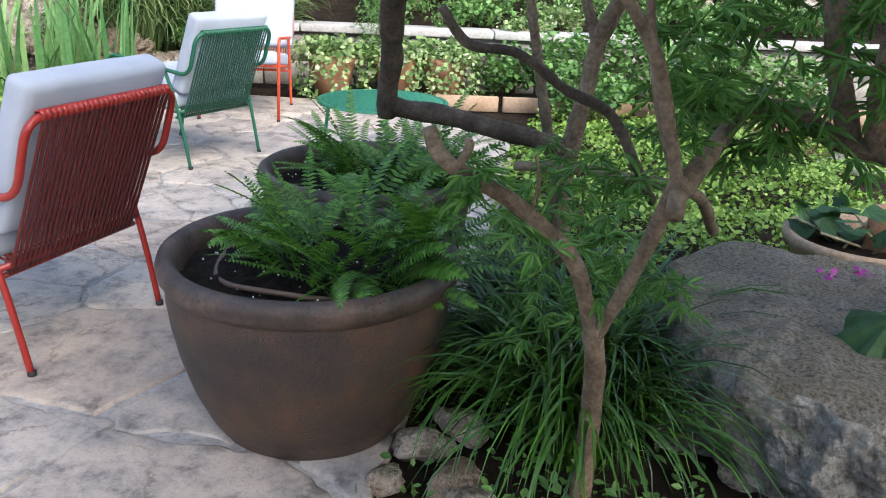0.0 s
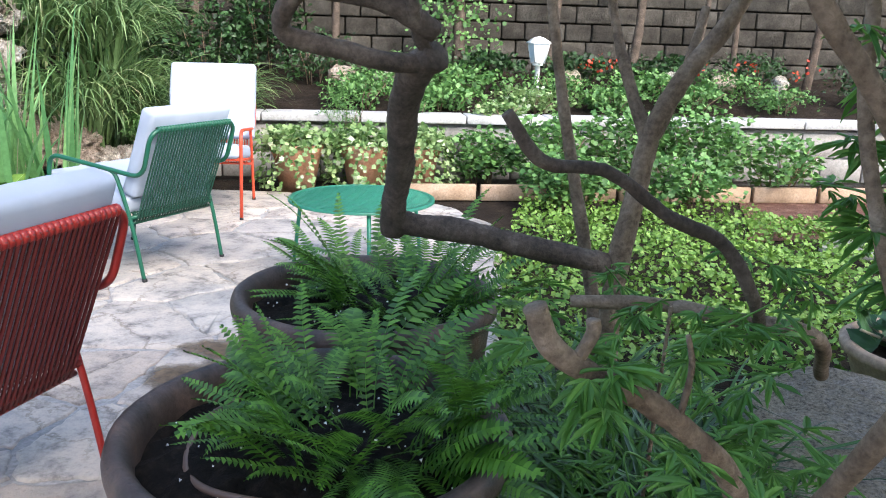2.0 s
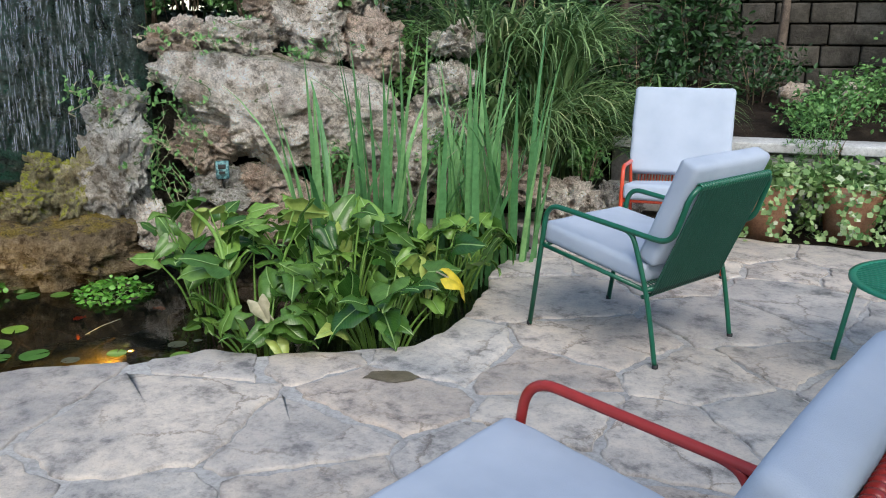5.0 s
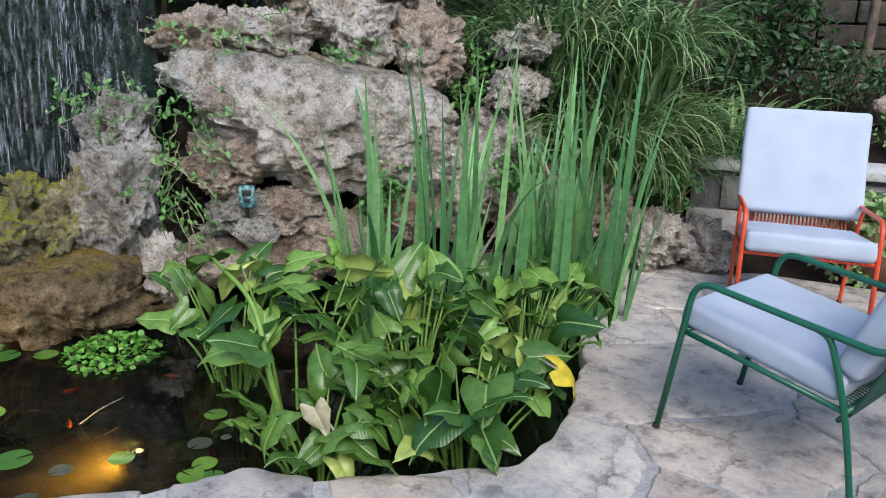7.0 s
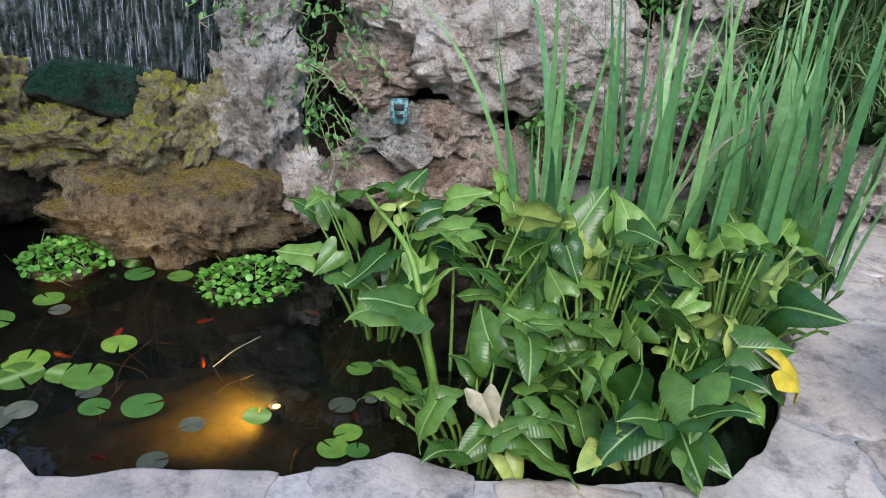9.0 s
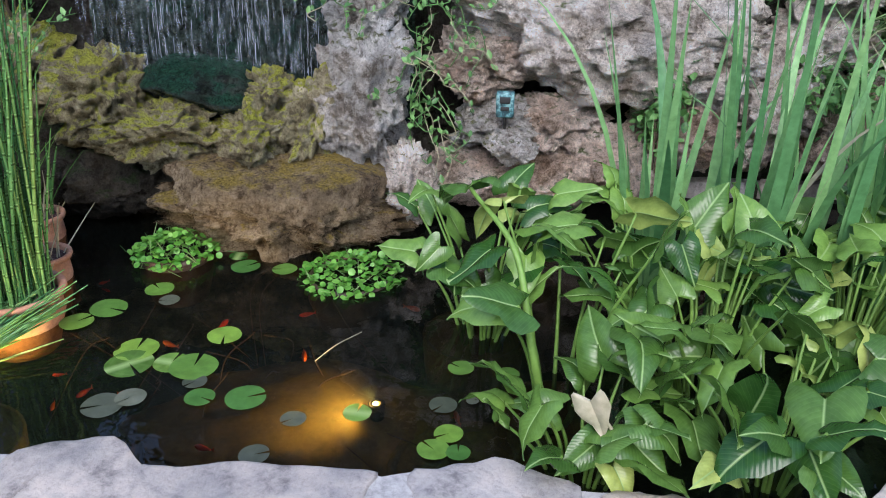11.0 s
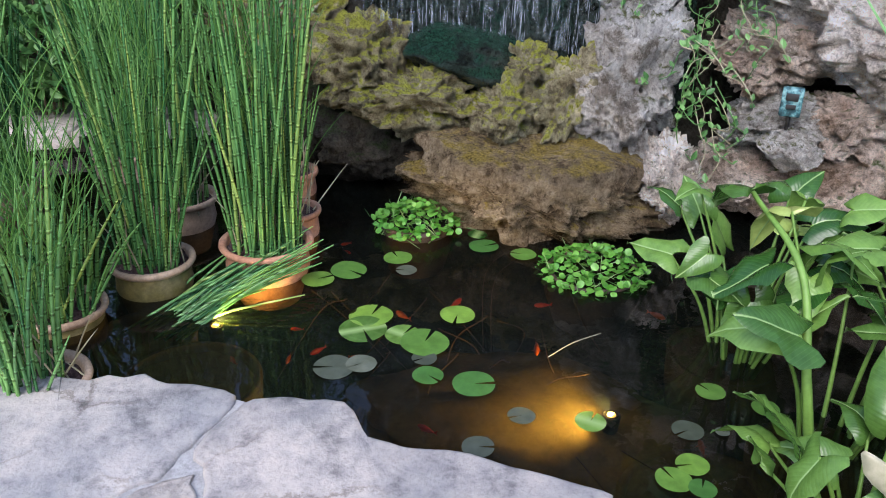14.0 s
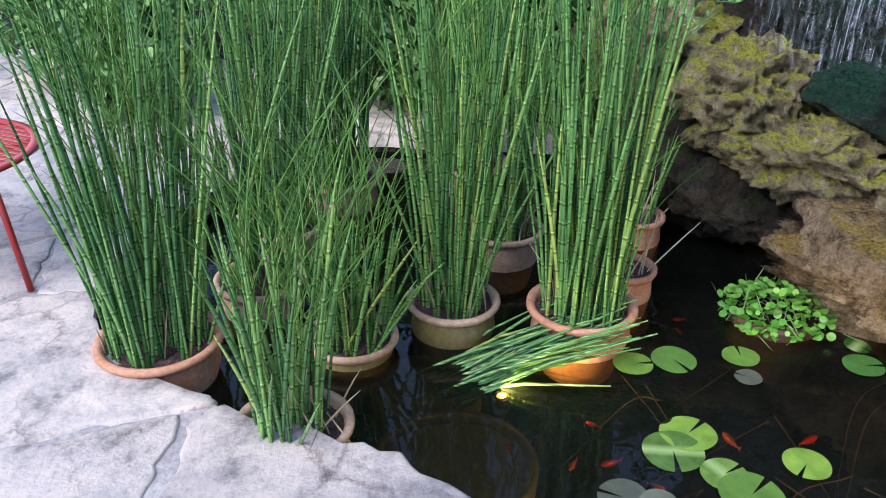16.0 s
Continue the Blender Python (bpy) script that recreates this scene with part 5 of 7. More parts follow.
def arum(place, count, height, spread, seed, lean=(0, 0), size=0.16):
    rng = random.Random(seed)
    a = thing("arum", "arum clump with broad arrow shaped glossy green leaves", "plant", place, 0, "arum clumps in the pond")
    for i in range(count):
        yaw = rng.uniform(0, 360)
        t = math.radians(yaw)
        q = spread * (0.25 + 0.75 * math.sqrt(rng.random()))
        h = height * rng.uniform(0.6, 1.0) * (1 - 0.2 * q / spread)
        tip = Vector((q * math.cos(t) + lean[0] * h, q * math.sin(t) + lean[1] * h, h))
        b = Vector((0.06 * math.cos(t), 0.06 * math.sin(t), -0.05))
        mid = b.lerp(tip, 0.55) + Vector((-0.03 * math.cos(t), -0.03 * math.sin(t), 0.05 * h))
        path = smooth_path([b, mid, tip], 5)
        tube("stem", path, [0.009 - 0.005 * k / (len(path) - 1) for k in range(len(path))], LEAF_LIME, a, 6)
        k = rng.randrange(6)
        ln = size * rng.uniform(0.7, 1.25)
        out = yaw - 90 + rng.gauss(0, 40)
        m = pose(tip.x, tip.y, tip.z, rng.choice((-45, -20, 0, 15, 35, 60)) + rng.gauss(0, 12), rng.gauss(0, 25), out) @ Matrix.Scale(ln, 4)
        while len(arum_mesh) <= k:
            arum_mesh.append(None)
        if arum_mesh[k] is None:
            arum_mesh[k] = mesh_object("leaf", *ARUM[k], LEAF_ARUM, a)
            arum_mesh[k].matrix_basis = m
        else:
            share(arum_mesh[k], m, a)
    return a


for place, n, h, sp, sd in (((-4.6, 4.88, -0.2), 26, 0.74, 0.36, 1), ((-4.12, 4.78, -0.2), 10, 0.85, 0.34, 2), ((-3.78, 4.52, -0.2), 19, 0.46, 0.26, 3), ((-3.76, 5.12, -0.2), 29, 0.76, 0.36, 4), ((-3.4, 4.95, -0.2), 30, 0.55, 0.34, 5),
                            ((-3.5, 5.55, -0.2), 30, 0.7, 0.36, 6), ((-3.62, 5.95, -0.2), 27, 0.6, 0.33, 7), ((-4.15, 5.3, -0.2), 20, 0.8, 0.34, 8)):
    arum(place, n, h, sp, sd)
fold_stem = thing("arum", "single arum stalk leaning over with a pale leaf", "plant", (-4.0, 4.62, -0.2), 0, "arum clumps in the pond")
tube("stem", smooth_path([(0, 0, 0), (-0.08, -0.03, 0.35), (-0.22, 0.02, 0.62), (-0.5, 0.08, 0.74)], 8), [0.017 - 0.0004 * i for i in range(25)], LEAF_LIME, fold_stem, 8)
lf = mesh_object("leaf", *ARUM[1], LEAF_ARUM, fold_stem)
lf.matrix_basis = pose(-0.5, 0.08, 0.74, -15, 0, 75) @ Matrix.Scale(0.24, 4)
wl_ = thing("withered_leaf", "withered pale brown leaf hanging in the arum", "leaf", (-3.7, 4.42, 0.22))
lf = mesh_object("blade", *ARUM[4], LEAF_DRY, wl_)
lf.matrix_basis = pose(0, 0, 0, -80, 25, 200) @ Matrix.Scale(0.11, 4)
tube("stalk", [(0.1, 0.1, -0.35), (0.05, 0.05, -0.1), (0, 0, 0)], 0.006, LEAF_DRY, wl_, 6)
yl = thing("yellow_leaf", "wilted yellow leaf hanging over the terrace edge", "leaf", (-3.12, 5.14, 0.26))
lf = mesh_object("blade", *ARUM[3], leafy("wilted yellow", (0.6, 0.42, 0.02), (0.7, 0.55, 0.05), 0.5, 0.2), yl)
lf.matrix_basis = pose(0, 0, 0, -30, 20, -60) @ Matrix.Scale(0.15, 4)
tube("stalk", [(-0.25, 0.1, -0.3), (-0.1, 0.05, 0.0), (0, 0, 0)], 0.005, LEAF_DRY, yl, 6)


def iris(place, count, height, seed, spread=0.16):
    rng = random.Random(seed)
    g = thing("iris", "clump of tall upright sword shaped iris leaves", "plant", place, 0, "iris clumps in the pond")
    for i in range(count):
        a = rng.uniform(0, 6.28)
        q = spread * math.sqrt(rng.random())
        v, f = blade_arrays((q * math.cos(a), q * math.sin(a), 0), a + rng.gauss(0, 0.6), height * rng.uniform(0.5, 1.0), rng.uniform(0.017, 0.029), rng.uniform(1.36, 1.57), rng.uniform(0.0, 0.35) if rng.random() < 0.85 else 1.2, 8, 0.25, rng.gauss(0, 0.6))
        mesh_object("blade", v, f, LEAF_IRIS if rng.random() < 0.95 else LEAF_DRY, g)
    return g


for place, n, h, sd in (((-4.3, 5.6, -0.2), 18, 1.65, 1), ((-4.05, 5.75, -0.2), 19, 1.85, 2), ((-3.9, 6.05, -0.2), 19, 1.75, 3), ((-3.65, 6.15, -0.2), 21, 1.65, 4), ((-3.5, 6.45, -0.2), 18, 1.8, 5), ((-3.75, 6.45, -0.2), 20, 1.55, 6)):
    iris(place, n, h, sd)


def reed_material():
    m = leafy("banded horsetail", (0.035, 0.14, 0.05), (0.19, 0.4, 0.12), 0.27, 0.1, (0.3, 0.44, 0.12), True)
    n, l = m.node_tree.nodes, m.node_tree.links
    b = n["Principled BSDF"]
    src = b.inputs["Base Color"].links[0].from_socket
    geo = n.new("ShaderNodeNewGeometry")
    sep = n.new("ShaderNodeSeparateXYZ")
    l.new(geo.outputs["Position"], sep.inputs[0])
    k = n.new("ShaderNodeMath")
    k.operation = "MULTIPLY_ADD"
    l.new(sep.outputs[2], k.inputs[0])
    k.inputs[1].default_value = 15.0
    l.new(n.new("ShaderNodeObjectInfo").outputs["Random"], k.inputs[2])
    fr = n.new("ShaderNodeMath")
    fr.operation = "FRACT"
    l.new(k.outputs[0], fr.inputs[0])
    r = ramp(n, [(0.0, (0.85, 0.85, 0.85)), (0.78, (1.1, 1.1, 1.1)), (0.84, (0.3, 0.3, 0.22)), (0.9, (0.6, 0.55, 0.5)), (0.96, (1.7, 1.6, 1.9))])
    l.new(fr.outputs[0], r.inputs[0])
    l.new(mix(n, l, 1.0, src, r.outputs[0], "MULTIPLY"), b.inputs["Base Color"])
    return m


M_REED = reed_material()


def stem_arrays(base, yaw, lean, length, r, bend=0.1):
    pts = []
    for k in range(6):
        t = k / 5
        q = lean * t + bend * t * t
        pts.append(Vector(base) + Vector((math.cos(yaw) * q * length, math.sin(yaw) * q * length, t * length * (1 - 0.5 * lean * lean))))
    return tube_arrays(pts, [r, r, r, r * 0.95, r * 0.8, r * 0.3], 5, 0, False)


reed_mesh = [None] * 5


def horsetail(place, radius, height, stems, clay, label, seed, tall=1.0, lean=0.13, tilt=(0, 0), pot_h=0.26):
    rng = random.Random(seed)
    p = thing("reed_pot", label, "plant pot", (place[0], place[1], place[2] - pot_h), 0, "potted horsetails in the pond")
    r = radius
    lathe("body", [(0.001, 0), (r * 0.66, 0), (r * 0.78, pot_h * 0.3), (r * 0.9, pot_h * 0.6), (r * 0.86, pot_h * 0.84), (r * 0.84, pot_h * 0.9)], clay, p, 36, 0.01)
    lathe("rim", [(r * 0.84, pot_h * 0.88), (r * 0.95, pot_h * 0.9), (r, pot_h * 0.95), (r * 0.99, pot_h), (r * 0.9, pot_h * 1.01), (r * 0.84, pot_h * 0.97), (r * 0.82, pot_h * 0.86)], M_TERRA_PALE if clay is not M_TERRA else M_TERRA, p, 36, 0.01)
    disc("pumice", r * 0.84, pot_h * 0.9, M_LAVA, p, 7, 28, 0.03, seed)
    h = thing("horsetail", "dense upright green horsetail reeds with banded stems", "reeds", (place[0], place[1], place[2] - 0.03), 0, "horsetail reeds")
    pieces = []
    for _ in range(int(stems * 0.52)):
        a, q = rng.uniform(0, 6.28), r * 0.74 * math.sqrt(rng.random())
        x, y = q * math.cos(a), q * math.sin(a)
        yaw = a + rng.gauss(0, 0.7)
        k = rng.randrange(5)
        sc = height * rng.uniform(0.5, 1.1) * tall
        m = pose(x, y, -0.02, 0, 0, math.degrees(yaw)) @ pose(0, 0, 0, rng.gauss(0, 4), math.degrees(abs(rng.gauss(0, lean * (1.8 if rng.random() < 0.14 else 0.55)))), 0) @ Matrix.Diagonal((rng.uniform(0.7, 1.2), rng.uniform(0.7, 1.2), sc, 1))
        if reed_mesh[k] is None:
            reed_mesh[k] = mesh_object("stem", *stem_arrays((0, 0, 0), 0, 0.0, 1.0, 0.0062, 0.02 * k), M_REED, h)
            reed_mesh[k].matrix_basis = m
        else:
            share(reed_mesh[k], m, h)
    for _ in range(int(stems * 0.8)):
        a, q, z = rng.uniform(0, 6.28), r * 0.75 * math.sqrt(rng.random()), rng.uniform(0.3, 0.95) * height
        pieces.append(stem_arrays((q * math.cos(a), q * math.sin(a), z), rng.uniform(0, 6.28), rng.uniform(0.1, 0.6), rng.uniform(0.2, 0.5), 0.0018, 0.25))
    mesh_object("shoot_tangle", *gather(pieces), LEAF_SHOOT, h)["kind"] = "stuff"
    dry = [stem_arrays((rng.gauss(0, r * 0.4), rng.gauss(0, r * 0.4), -0.02), rng.uniform(0, 6.28), abs(rng.gauss(0, 0.3)), rng.uniform(0.1, 0.3), 0.003) for _ in range(14)]
    mesh_object("dry_litter", *gather(dry), LEAF_DRY, h)["kind"] = "stuff"
    return p


RP = "terracotta pot of horsetail standing in the pond"
horsetail((-5.54, 2.14, 0.03), 0.2, 1.15, 190, M_TERRA, "pale rimmed terracotta pot of horsetail beside the terrace", 1, lean=0.11)
horsetail((-5.2, 2.63, -0.02), 0.17, 0.72, 105, M_TERRA_OLIVE, "olive stained pot of horsetail beside the terrace", 2, lean=0.16)
horsetail((-5.87, 3.06, 0.0), 0.165, 1.15, 120, M_TERRA_OLIVE, "olive glazed pot of horsetail in the pond", 3, lean=0.12)
horsetail((-5.82, 3.5, 0.02), 0.19, 1.2, 190, M_TERRA, "salmon terracotta pot of horsetail in the pond", 4, lean=0.09)
horsetail((-6.43, 3.25, 0.02), 0.17, 1.25, 110, M_TERRA_PALE, RP, 5, lean=0.12)
horsetail((-6.14, 3.7, 0.0), 0.12, 0.3, 6, M_TERRA, "orange terracotta pot in the pond", 6, lean=0.3)
horsetail((-6.62, 3.82, 0.0), 0.13, 0.4, 10, M_TERRA, "orange terracotta pot in the pond", 7, lean=0.3)
horsetail((-6.45, 2.33, 0.02), 0.2, 1.3, 150, M_TERRA_PALE, RP, 8)
horsetail((-6.96, 2.5, 0.02), 0.2, 1.4, 150, M_TERRA_PALE, RP, 9)
horsetail((-7.2, 3.1, 0.02), 0.2, 1.4, 150, M_TERRA_PALE, RP, 12)
horsetail((-6.0, 2.35, 0.0), 0.17, 1.2, 70, M_TERRA_PALE, RP, 10)
horsetail((-5.72, 2.72, -0.06), 0.16, 0.6, 120, M_TERRA_OLIVE, "sunken pot of dark splayed horsetail", 11, lean=0.35)
# the bundle that has fallen over
bd = thing("horsetail", "bundle of horsetail stems fallen into the water", "reeds", (-5.6, 3.05, -0.16), 0, "horsetail reeds")
rng = random.Random(77)
for _ in range(90):
    ln = rng.uniform(0.3, 0.62)
    yaw = 1.75 + rng.gauss(0, 0.16)
    b = Vector((rng.gauss(0, 0.05), rng.gauss(0, 0.05), 0))
    e = b + Vector((math.cos(yaw) * ln, math.sin(yaw) * ln, ln * rng.uniform(0.2, 0.45)))
    mesh_object("stem", *tube_arrays([b, b.lerp(e, 0.5) + Vector((0, 0, 0.02)), e], [0.0055, 0.0055, 0.0025], 5, 0, False), M_REED, bd)



def sunken_pot(place, r, label="sunken clay pot seen through the dark water"):
    p = thing("sunken_pot", label, "plant pot", (place[0], place[1], -0.62), 0, "sunken pots in the pond")
    h = place[2] + 0.62
    lathe("body", [(0.001, 0), (r * 0.8, 0), (r, h * 0.7), (r * 1.04, h), (r * 0.94, h), (r * 0.92, h - 0.04)], M_TERRA_OLIVE, p, 32, 0.01)
    disc("soil", r * 0.93, h - 0.03, M_SILT, p, 6, 24, 0.03, r)


for place, r in (((-5.2, 3.08, -0.15), 0.23), ((-4.64, 4.87, -0.17), 0.2), ((-4.8, 3.9, -0.3), 0.36), ((-4.1, 4.35, -0.24), 0.26), ((-4.85, 5.3, -0.18), 0.2), ((-3.8, 4.5, -0.13), 0.18), ((-4.1, 4.75, -0.2), 0.2), ((-5.6, 2.98, -0.18), 0.18)):
    sunken_pot(place, r)


def cress(place, r, seed, clay, sink=0.215):
    rng = random.Random(seed)
    p = thing("cress_pot", "round pot of bright watercress at the water surface", "plant pot", (place[0], place[1], WATER - sink), 0, "watercress pots")
    lathe("body", [(0.001, 0), (r * 0.8, 0), (r * 1.05, 0.14), (r * 0.98, 0.2), (r * 1.02, 0.215), (r * 1.02, 0.24), (r * 0.94, 0.245), (r * 0.9, 0.2)], clay, p, 32, 0.01)
    disc("soil", r * 0.93, 0.22, M_SOIL, p, 4, 20, 0.02, seed)
    c = thing("watercress", "bright green watercress spilling over its pot", "plant", (place[0], place[1], WATER + 0.245 - sink - 0.02), 0, "watercress plants")
    mats = []
    for _ in range(420):
        a, q = rng.uniform(0, 6.28), r * 1.25 * math.sqrt(rng.random())
        mats.append(np.array(pose(q * math.cos(a), q * math.sin(a), 0.01 + 0.08 * (1 - (q / r / 1.2) ** 2) * rng.uniform(0.4, 1.3), rng.gauss(0, 25), rng.gauss(0, 25), rng.uniform(0, 360)) @ Matrix.Scale(rng.uniform(0.018, 0.036), 4)))
    scatter("leaves", ROUND[0], ROUND[1], mats, LEAF_CRESS, c, False)["kind"] = "stuff"
    pieces = [stem_arrays((rng.gauss(0, r * 0.5), rng.gauss(0, r * 0.5), 0), rng.uniform(0, 6.28), rng.uniform(0.3, 1.5), rng.uniform(0.05, 0.12), 0.002) for _ in range(60)]
    mesh_object("stem_tangle", *gather(pieces), LEAF_PALE, c)["kind"] = "stuff"


cress((-5.97, 4.22), 0.16, 3, M_POT, 0.195)
cress((-5.3, 4.74), 0.19, 4, M_POT, 0.235)

SUNK_PADS = (9, 13, 15, 20, 23, 24, 25, 26)
PAD = ([(0, 0, 0)] + [(math.cos(a), math.sin(a), 0.02 * math.sin(3 * a)) for a in [0.1 + 6.08 * k / 24 for k in range(25)]], [(0, k, k + 1) for k in range(1, 25)])
rng = random.Random(8)
for k, (x, y, r) in enumerate(((-5.8, 4.45, 0.05), (-5.68, 4.42, 0.075), (-5.54, 4.54, 0.065), (-5.72, 4.03, 0.07), (-5.69, 3.8, 0.085), (-5.66, 3.66, 0.075), (-5.31, 3.76, 0.095), (-5.23, 3.7, 0.1), (-5.06, 3.87, 0.1), (-5.04, 3.53, 0.08),
                                (-5.19, 4.06, 0.075), (-4.87, 3.8, 0.06), (-4.77, 3.92, 0.08), (-4.56, 3.98, 0.05), (-4.45, 4.16, 0.055), (-4.3, 4.41, 0.055), (-4.17, 4.32, 0.055), (-4.14, 4.23, 0.06), (-4.43, 4.61, 0.055), (-4.29, 4.71, 0.05), (-4.25, 4.5, 0.025),
                                (-5.14, 3.82, 0.075), (-4.08, 4.28, 0.045), (-4.48, 3.79, 0.055), (-5.6, 4.02, 0.05), (-4.97, 3.83, 0.05), (-5.02, 3.62, 0.06))):
    pad = scatter("lily_pad", PAD[0], PAD[1], [np.array(Matrix.Scale(r * 0.88, 4))], LEAF_PAD_SUNK if k in SUNK_PADS else LEAF_PAD if k % 7 else LEAF_ARUM, None, False)
    pad.matrix_basis = pose(x, y, WATER + 0.004 + 0.0012 * (k % 3), rng.gauss(0, 1.2), rng.gauss(0, 1.2), rng.uniform(0, 360))
    tagged(pad, "water lily leaf at the surface, greyed as if submerged" if k in SUNK_PADS else "round notched water lily leaf floating on the pond", "lily pad", "water lily leaves")
stalks = []
for k in range(22):
    x, y = rng.uniform(-5.7, -4.3), rng.uniform(3.6, 4.6)
    a = rng.uniform(0, 6.28)
    stalks.append(tube_arrays(smooth_path([(x, y, WATER - 0.01), (x + 0.15 * math.cos(a), y + 0.15 * math.sin(a), WATER - 0.12), (x + 0.3 * math.cos(a + 0.6), y + 0.3 * math.sin(a + 0.6), WATER - 0.4)], 6), 0.0022, 5))
tagged(mesh_object("lily_stalks", *gather(stalks), M_HOSE), "thin lily stalks under the water", "stalks", kind="stuff")
fr = tube("floating_reed", smooth_path([(-4.81, 4.227, WATER + 0.004), (-4.85, 4.35, WATER + 0.006), (-4.867, 4.481, WATER + 0.005)], 5), 0.0018, LEAF_DRY, None, 6)
tagged(fr, "pale cut reed floating on the water", "reed")


def goldfish(place, yaw, length, material):
    """A small fish: a tapered body, a forked tail and fins."""
    f = thing("goldfish", "small orange goldfish swimming under the surface", "fish", place, yaw, "goldfish in the pond")
    verts, faces = [], []
    prof = ((-0.5, 0.02, 0.03), (-0.44, 0.07, 0.09), (-0.3, 0.11, 0.15), (-0.1, 0.12, 0.17), (0.1, 0.09, 0.13), (0.28, 0.05, 0.07), (0.36, 0.025, 0.045))
    for x, w, h in prof:
        for k in range(8):
            a = 2 * math.pi * k / 8
            verts.append((x * length, math.cos(a) * w * length, math.sin(a) * h * length))
    for i in range(len(prof) - 1):
        for k in range(8):
            a, b = i * 8 + k, i * 8 + (k + 1) % 8
            faces.append((a, b, b + 8, a + 8))
    faces += [tuple(range(8))[::-1], tuple(range(48, 56))]
    mesh_object("body", verts, faces, material, f)
    q = length
    part_tail = [(0.34 * q, 0, 0), (0.56 * q, 0.06 * q, 0.15 * q), (0.5 * q, 0.03 * q, 0), (0.56 * q, 0.05 * q, -0.13 * q), (0.36 * q, 0.01 * q, 0)]
    mesh_object("tail", part_tail, [(0, 1, 2, 4), (0, 4, 2, 3)], material, f, False)
    for sd in (-1, 1):
        mesh_object("fin", [(-0.22 * q, sd * 0.1 * q, -0.03 * q), (-0.1 * q, sd * 0.24 * q, -0.06 * q), (-0.12 * q, sd * 0.11 * q, -0.05 * q)], [(0, 1, 2)], material, f, False)
    return f


M_FISH = [plain("orange fish scales", (0.85, 0.16, 0.02), 0.35, 0.0, 0.2, 60), plain("red fish scales", (0.7, 0.04, 0.02), 0.35, 0.0, 0.2, 60)]
for k, (x, y, yaw, ln) in enumerate(((-5.34, 3.9, 20, 0.08), (-5.23, 3.53, 110, 0.07), (-4.94, 4.26, 150, 0.09), (-5.4, 3.5, 60, 0.05), (-5.14, 3.64, 240, 0.05), (-5.95, 3.88, 200, 0.045), (-4.26, 4.44, 330, 0.08),
                                       (-4.67, 3.71, 30, 0.07), (-5.28, 3.24, 10, 0.06), (-5.2, 4.44, 70, 0.07), (-4.96, 4.81, 200, 0.08), (-5.35, 4.13, 300, 0.08), (-5.22, 3.42, 150, 0.06), (-6.03, 3.9, 90, 0.05))):
    goldfish((x, y, WATER - 0.045), yaw, ln, M_FISH[k % 2])


def pond_lamp(place, aim, watts):
    t = thing("pond_light", "small warm underwater pond spotlight switched on", "lamp", place, 0, "underwater pond lights")
    lathe("housing", [(0.001, -0.06), (0.025, -0.06), (0.03, 0.0), (0.024, 0.0)], M_FEET, t, 16)
    lathe("lens", [(0.001, 0.004), (0.010, 0.003), (0.015, 0.0)], M_LAMP, t, 16)
    tube("stake", [(0, 0, -0.05), (0, 0, -0.62 - place[2])], 0.008, M_FEET, t, 6)
    lamp = new("bulb", bpy.data.lights.new("bulb", "SPOT"))
    lamp.parent = t
    lamp.data.energy, lamp.data.color, lamp.data.spot_size, lamp.data.spot_blend, lamp.data.shadow_soft_size = watts, (1.0, 0.68, 0.18), radians(130), 0.8, 0.03
    lamp.matrix_basis = look((0, 0, 0.02), aim)


# mound added under the lamp beam to stand in for glowing murk
for place, size, sd in (((-4.72, 4.06, -0.32), (1.1, 0.75, 0.2), 81),):
    silt = rock_mesh("silt_mound", size, sd, M_SILT, None, 4, 3, 0.1)
    silt.matrix_basis = pose(*place, 0, 0, 55)
    tagged(silt, "added ochre mound catching the pond light under water", "silt")
pond_lamp((-4.49, 4.27, -0.15), (-0.5, -0.42, -0.1), 36)
pond_lamp((-5.5, 3.22, -0.14), (-0.2, 0.35, -0.06), 36)
pond_lamp((-4.56, 3.75, -0.3), (-0.4, 0.0, 0.1), 2)


# ---------------------------------------------------------------- grass and bushes by the rocks
def fountain(place, count, length, seed, label, rise=(1.1, 1.5), bend=(2.0, 3.4), width=0.0125, spread=0.3):
    rng = random.Random(seed)
    pieces = []
    for _ in range(count):
        a = rng.uniform(0, 6.28)
        q = spread * math.sqrt(rng.random())
        pieces.append(blade_arrays((place[0] + q * math.cos(a), place[1] + q * math.sin(a), place[2] + rng.uniform(0, 0.25)), a + rng.gauss(0, 0.6), length * rng.uniform(0.5, 1.0), width * rng.uniform(0.7, 1.3), rng.uniform(*rise), rng.uniform(*bend), 8, 0.3, rng.gauss(0, 0.6)))
    return tagged(mesh_object("fountain_grass", *gather(pieces), LEAF_DROOP), label, "grass", kind="stuff")


